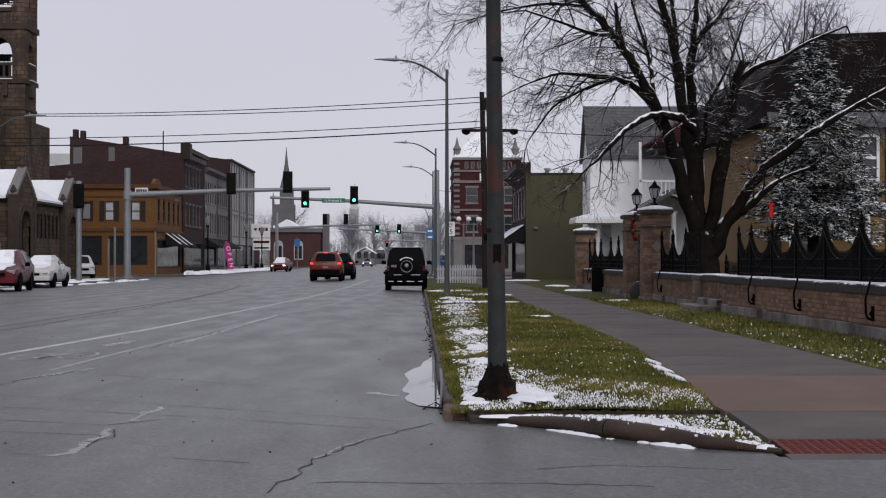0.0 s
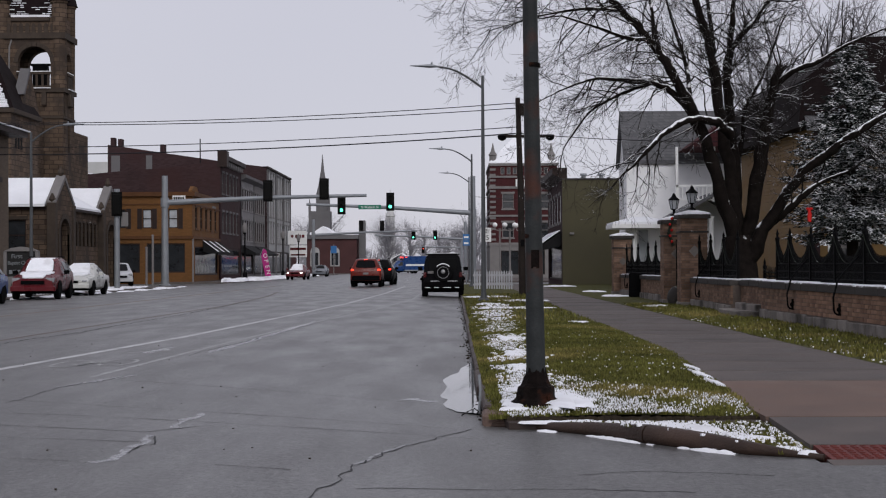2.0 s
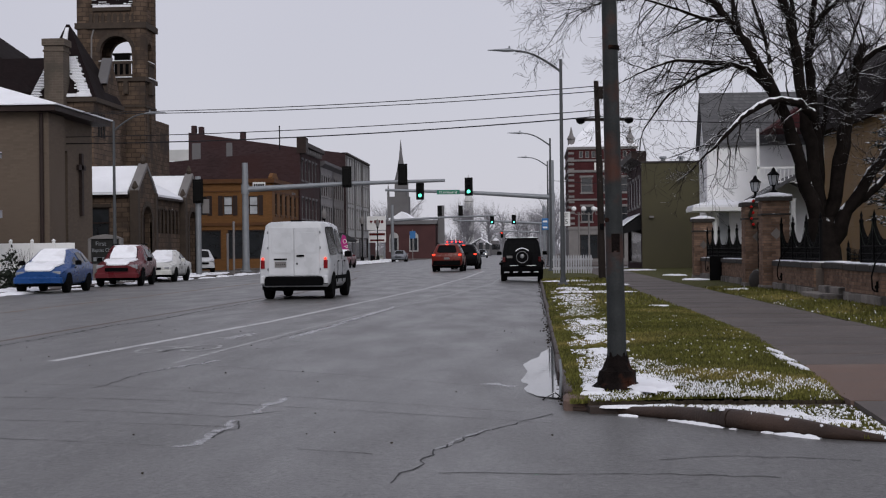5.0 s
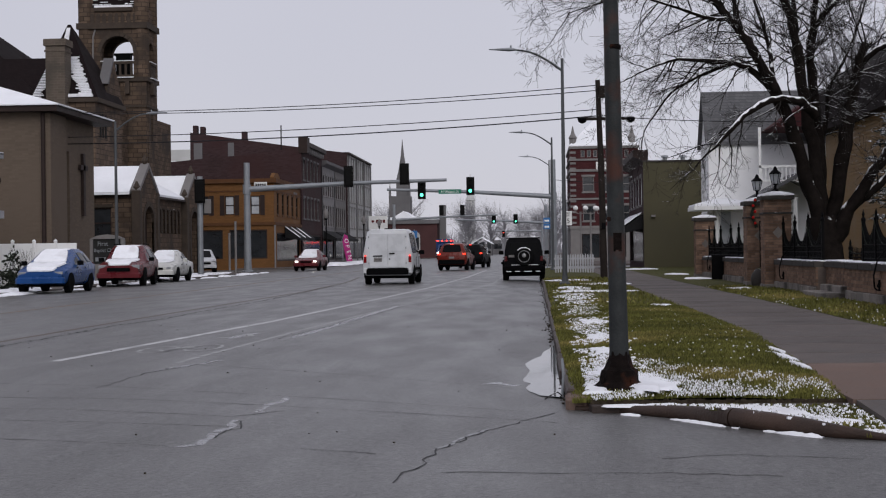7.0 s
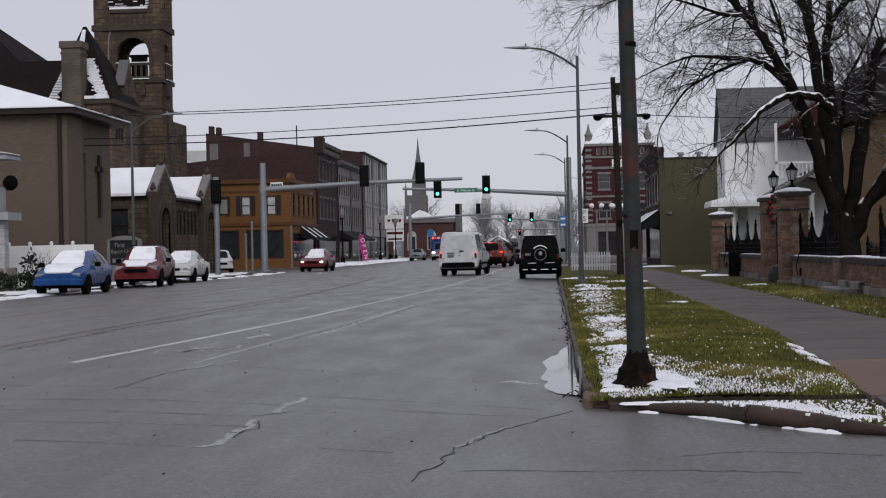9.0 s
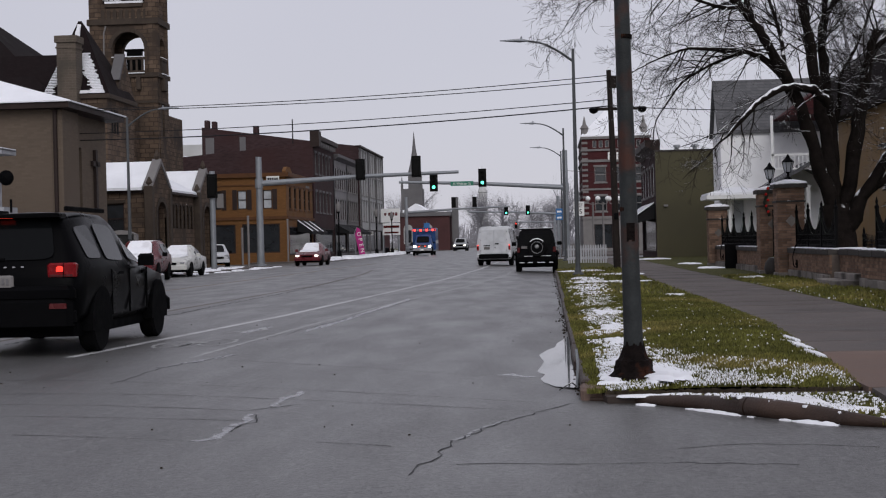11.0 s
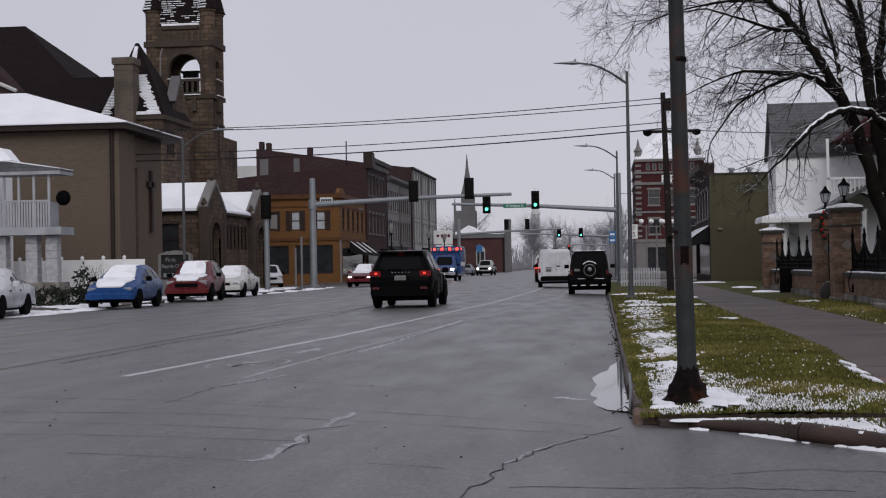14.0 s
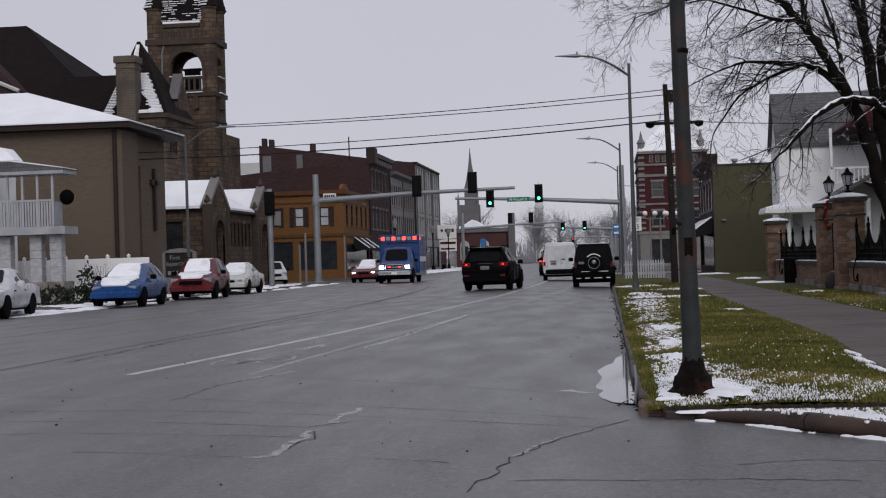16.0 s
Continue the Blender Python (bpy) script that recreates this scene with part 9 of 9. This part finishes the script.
    v = [bm.verts.new((x + sx * (w / 2 + 0.07), y + sy * (w / 2 + 0.07), h + 0.122)) for sx, sy in ((-1, -1), (1, -1), (1, 1), (-1, 1))]
    m = [bm.verts.new((x + sx * (w / 2 + 0.05), y + sy * (w / 2 + 0.05), h + 0.17)) for sx, sy in ((-1, -1), (1, -1), (1, 1), (-1, 1))]
    t = [bm.verts.new((x + sx * 0.12, y + sy * 0.12, h + 0.25)) for sx, sy in ((-1, -1), (1, -1), (1, 1), (-1, 1))]
    for a, b in ((v, m), (m, t)):
        for i in range(4):
            bm.faces.new((a[i], a[(i + 1) % 4], b[(i + 1) % 4], b[i]))
    bm.faces.new(t)
    part("cap_snow", bm, "snow", parent, "snow on the pillar cap", smooth=50)
    bm = B()
    block(bm, x - w / 2 - 0.03, x + w / 2 + 0.03, y - w / 2 - 0.03, y + w / 2 + 0.03, -0.1, 0.12, 0.02)
    part("plinth", bm, "base_stone", parent)
    bm = B()
    prism(bm, [(x - 0.16, h - 0.95), (x, h - 1.12), (x + 0.16, h - 0.95), (x, h - 0.78)], "y", y - w / 2 - 0.03, y - w / 2 - 0.006)
    part("diamond", bm, "base_stone", parent, "pale stone diamond")


def lantern(x, y, z):
    l = thing("lantern", (x, y, z), "black glazed lantern on a brick pillar", "lantern", "pillar lanterns")
    bm = B()
    lathe(bm, [(0.12, 0), (0.12, 0.04), (0.04, 0.08), (0.04, 0.18), (0.1, 0.22)], 10)
    part("base", bm, "iron", l)
    bm = B()
    lathe(bm, [(0.09, 0.22), (0.15, 0.5)], 6)
    part("glass", bm, "blind", l, "pale lantern glass")
    bm = B()
    for k in range(6):
        a = k * math.tau / 6
        tube(bm, [(0.1 * math.cos(a), 0.1 * math.sin(a), 0.22), (0.16 * math.cos(a), 0.16 * math.sin(a), 0.5)], 0.012, 4)
    lathe(bm, [(0.18, 0.5), (0.17, 0.53), (0.07, 0.62), (0.05, 0.68), (0.0, 0.74)], 6)
    part("cage", bm, "iron", l)


def garden_wall():
    rnd = random.Random(21)
    w = thing("garden_wall", (0, 0, 0), "low buff-red brick garden wall with dark stone coping", "wall")
    x = WALL_X
    runs = ((17.5, 33.6, x), (33.6, 37.3, x + 0.25), (37.3, 43.5, x), (48.05, 55.3, x), (57.6, 62.0, x))
    bm = B()
    for a, b, xx in runs:
        box(bm, xx + 0.004, xx + 0.36, a + 0.004, b - 0.004, -0.1, 0.68)
    part("core", bm, "mortar", w)
    # coping in lengths, with snow on it
    for a, b, xx in runs:
        n = max(1, round((b - a) / 1.4))
        for k in range(n):
            ya, yb = a + (b - a) * k / n, a + (b - a) * (k + 1) / n - 0.01
            bm = B()
            block(bm, xx - 0.06, xx + 0.42, ya, yb, 0.682, 0.83, 0.02)
            part("coping_stone", bm, "coping", w)
            bm = B()
            q = rnd.uniform(0.01, 0.06)
            box(bm, xx + q, xx + 0.39, ya + 0.01, yb - 0.0, 0.83, 0.83 + rnd.uniform(0.012, 0.03))
            part("coping_snow", bm, "snow", w, "line of snow")
        n = max(1, round((b - a) / 0.62))
        for k in range(n):
            ya, yb = a + (b - a) * k / n, a + (b - a) * (k + 1) / n - 0.012
            bm = B()
            block(bm, xx - 0.06 + rnd.uniform(-0.012, 0.012), xx + 0.0, ya, yb, -0.1, 0.2 + rnd.uniform(-0.015, 0.015), 0.012)
            part("base_stone", bm, "base_stone", w)
    # two entry steps
    for k, (a, b) in enumerate(((x - 0.4, 0.13), (x - 0.02, 0.28))):
        bm = B()
        block(bm, a, x + 0.18, 33.9 + k * 0.25, 36.9 - k * 0.2, -0.1, b, 0.02)
        part("step", bm, "base_stone", w, "rough stone step")
    f = thing("iron_fence", (0, 0, 0), "black wrought iron fence with swagged spikes", "fence")
    pickets(f, x + 0.33, 17.6, 33.5, 0.84, [18.3, 20.2, 22.15, 24.15, 26.3, 28.35, 30.3, 32.2, 33.45], 0.42, 0.52)
    for y in (22.4, 26.7, 30.4):
        scroll(f, y)
    f = thing("iron_fence", (0, 0, 0), "black wrought iron fence between steps and gate pillar", "fence")
    pickets(f, x + 0.2, 37.4, 43.4, 0.84, [37.45, 39.4, 41.4, 43.3], 0.4, 0.62)
    scroll(f, 42.0)
    f = thing("iron_fence", (0, 0, 0), "black wrought iron fence beyond the gate", "fence")
    pickets(f, x + 0.2, 48.1, 61.9, 0.84, [48.6, 50.6, 52.7, 54.8, 57.8, 59.8, 61.6], 0.4, 0.62, 0.09)
    scroll(f, 59.5)
    f = thing("iron_fence", (0, 0, 0), "black wrought iron fence deeper in the garden", "fence")
    pickets(f, x + 0.9, 33.2, 37.8, 0.7, [33.3, 35.4, 37.6], 0.35, 0.1, 0.14)
    for y, wd, h, lab in ((44.0, 0.78, 2.55, "tall brick gate pillar with snowy cap"), (47.6, 0.78, 2.5, "tall brick gate pillar wound with garland"), (62.5, 0.78, 2.3, "brick end pillar with snowy cap")):
        p = thing("gate_pillar", (0, 0, 0), lab, "pillar", "gate pillars")
        brick_pillar(p, x + 0.1, y, wd, h, rnd)
    lantern(x + 0.1, 44.0, 2.8)
    lantern(x + 0.1, 47.6, 2.75)
    g = thing("iron_gate", (x + 0.1, 45.9, 0), "tall black iron gate between brick pillars", "gate")
    for k in range(14):
        bm = B()
        box(bm, -0.012, 0.012, -1.25 + k * 0.19, -1.22 + k * 0.19, 0.1, 2.0)
        part("bar", bm, "iron", g)
    for z in (0.15, 1.0, 1.9):
        bm = B()
        box(bm, -0.015, 0.015, -1.28, 1.28, z, z + 0.05)
        part("rail", bm, "iron", g)
    g = thing("iron_gate", (x + 0.1, 56.4, 0), "open black sheet gate in the garden wall", "gate")
    bm = B()
    block(bm, -0.55, 0.5, -1.1, -1.05, 0.02, 0.9, 0.01)
    part("panel", bm, "iron", g)
    b = thing("boulder", (x - 0.25, 44.9, 0), "dark boulder capped with snow at the pillar", "boulder")
    bm = B()
    bmesh.ops.create_icosphere(bm, subdivisions=2, radius=0.3)
    for v in bm.verts:
        v.co = Vector((v.co.x * 0.9, v.co.y, v.co.z * 1.15 + 0.22)) * rnd.uniform(0.93, 1.07)
    part("rock", bm, "coping", b, smooth=50)
    r = thing("ribbon", (7.15, 30.3, 2.05), "red ribbon bow hanging on the fence", "ribbon")
    bm = B()
    prism(bm, [(-0.03, 0.02), (0.03, 0.0), (0.04, 0.15), (0.02, 0.26), (-0.02, 0.26), (-0.035, 0.13)], "y", -0.03, 0.03)
    part("tail", bm, "red_ribbon", r)
    bm = B()
    for s in (-1, 1):
        lathe(bm, [(0.015, 0), (0.04, s * 0.03), (0.015, s * 0.07)], 8, "x", (0, 0, 0.27))
    bmesh.ops.recalc_face_normals(bm, faces=bm.faces)
    part("bow", bm, "red_ribbon", r)
    g = thing("garland", (x - 0.1, 47.1, 0), "red and green garland down the pillar", "garland")
    bm = B()
    tube(bm, [(0.1, 0, 2.7), (-0.05, 0, 2.2), (0.1, 0, 1.8)], 0.05, 6)
    part("strand", bm, "hedge_leaf", g)
    for k in range(5):
        bm = B()
        bmesh.ops.create_icosphere(bm, subdivisions=1, radius=0.05, matrix=Matrix.Translation((0.05 - 0.06 * (k % 2), -0.06, 2.65 - k * 0.18)))
        part("bauble", bm, "red_ribbon", g)
    # the brick faces, last
    bm = B()
    box(bm, -0.012, 0.05, 0, 0.2, 0, 0.066)
    mesh = bpy.data.meshes.new("brick")
    bm.to_mesh(mesh)
    bm.free()
    mesh.materials.append(M["brick_piece"])
    rest = B()
    brick_run(w, rest, mesh, 17.5, 21.2, x, 0.222, 0.68, 0, rnd)
    brick_run(w, rest, mesh, 21.2, 33.6, x, 0.222, 0.68, 30.0, rnd)
    for a, b, xx in runs[1:]:
        brick_run(w, rest, mesh, a, b, xx, 0.222, 0.68, 0, rnd)
    tagged(part("brickwork", rest, "brick_rest", w, "further brick courses"), kind="stuff")


garden_wall()


# ---- what moves ----
def drive(car, rows, heading=0.0, spin=True, toe=0.0):
    """Keys a vehicle along rows of (seconds, x, y), nose along its way, and turns its wheels with the distance gone."""
    ts, xs, ys = (np.array(c, float) for c in zip(*rows))
    keyed = []
    for t, x, y in rows:
        a, b = max(0.0, t - 0.6), min(16.0, t + 0.6)
        dx, dy = np.interp(b, ts, xs) - np.interp(a, ts, xs), np.interp(b, ts, ys) - np.interp(a, ts, ys)
        lean = 0.0
        if math.hypot(dx, dy) > 1.0:
            lean = math.degrees(math.atan2(-dx, dy)) if heading == 0.0 else math.degrees(math.atan2(dx, -dy))
        keyed.append((t, pose(x, y, crown(x), 0, 0, heading + toe + max(-8, min(8, lean)))))
    walk(car, keyed)
    if spin:
        spin_wheels(car, rows)


def spin_wheels(car, rows):
    """Turns a car's wheels with the distance it has gone."""
    ts, xs, ys = (np.array(c, float) for c in zip(*rows))
    r = car["wheel_radius"]
    for w in [c for c in car.children if c.name.split(".")[0] == "wheel"]:
        at = w.matrix_basis.translation.copy()
        turned, last, out = 0.0, None, []
        for k in range(161):
            t = k / 10
            x, y = np.interp(t, ts, xs), np.interp(t, ts, ys)
            if last is not None:
                gone = math.hypot(x - last[0], y - last[1])
                turned -= math.degrees(gone / r)
            steps = out[-1][1] - turned if out else 0
            if out and steps > 75:
                n = int(steps // 75) + 1
                t0, a0 = out[-1]
                for q in range(1, n):
                    out.append((t0 + (t - t0) * q / n, a0 + (turned - a0) * q / n))
            if not out or steps > 25 or k == 160:
                out.append((t, turned))
            last = (x, y)
        walk(w, [(t, pose(*at, a, 0, 0)) for t, a in out])


def motions():
    drive(van, [(0, -8.2, -15.5), (1, -7.9, -3.5), (2, -7.5, 8.0), (2.5, -7.35, 13.6), (3, -7.2, 19.1), (3.5, -6.84, 24.05), (3.8, -6.68, 27.1), (4.2, -6.55, 31.9), (5.2, -6.05, 40.5), (6.3, -5.6, 49.6), (7, -5.38, 54.9), (8, -4.95, 63.2), (9, -4.25, 69.6), (10, -3.3, 74.5), (11.3, -2.65, 78.0), (12.5, -2.5, 78.9), (16, -2.4, 79.0)], toe=2.0)
    drive(suv, [(0, -7.2, -98), (4, -7.1, -57), (8, -6.9, -14), (9.5, -6.6, 3.0), (10.5, -6.4, 13.2), (11.3, -6.28, 20.4), (11.6, -6.24, 23.26), (12.5, -6.13, 31.4), (13.5, -5.9, 40.0), (14.5, -5.65, 47.5), (15.3, -5.1, 53.2), (16, -4.55, 58.0)], toe=2.3)
    drive(orange, [(0, -5.2, 84.4), (1, -5.2, 86.4), (2, -5.15, 87.0), (3.5, -5.07, 87.4), (5, -5.07, 88.0), (7, -5.0, 91.0), (8, -4.6, 94.0), (9, -3.9, 97.0), (11.3, -3.6, 101), (16, -3.6, 102)])
    drive(dark, [(0, -4.9, 92.5), (1, -4.9, 94.0), (3.5, -4.7, 97.0), (5, -4.6, 99), (7, -4.45, 104), (9, -3.65, 108), (11.3, -2.8, 120), (16, -2.7, 126)])
    turn_in = [(0, 6.2, 240, 90), (0.7, 0.6, 240, 90), (1.5, -4.6, 240, 94), (2.2, -7.2, 239, 112), (2.9, -8.9, 236, 136), (3.5, -9.9, 232, 156), (4.3, -10.9, 227, 170), (5.5, -12.0, 218, 178), (7, -12.6, 209, 180), (9, -12.7, 174, 180),
               (11.3, -12.7, 152, 180), (12.5, -12.65, 138.5, 180), (13.2, -12.6, 132, 180), (14, -12.55, 123, 180), (15, -12.3, 104, 181), (15.5, -12.15, 95.5, 181), (16, -12.0, 88.5, 181)]
    walk(amb, [(t, pose(x, y, crown(x) if x < 0 else -0.14, 0, 0, a)) for t, x, y, a in turn_in])
    spin_wheels(amb, [q[:3] for q in turn_in])
    drive(red_sedan, [(0, -14.0, 154), (1, -14.2, 147), (2, -14.5, 140), (3.5, -14.8, 131), (5, -15.0, 118), (6.3, -15.1, 105.5), (7, -15.15, 101.5), (8, -15.1, 98.5), (9, -15.1, 97), (11, -15.1, 96.4), (16, -15.1, 96.2)], 180.0)
    drive(truck, [(0, -11.5, 345), (3.5, -11.5, 335), (7, -11.2, 330), (9, -11.6, 270), (11.3, -12.6, 210), (12.5, -13.2, 193), (14.5, -13.8, 179), (16, -14.0, 175)], 180.0)


motions()
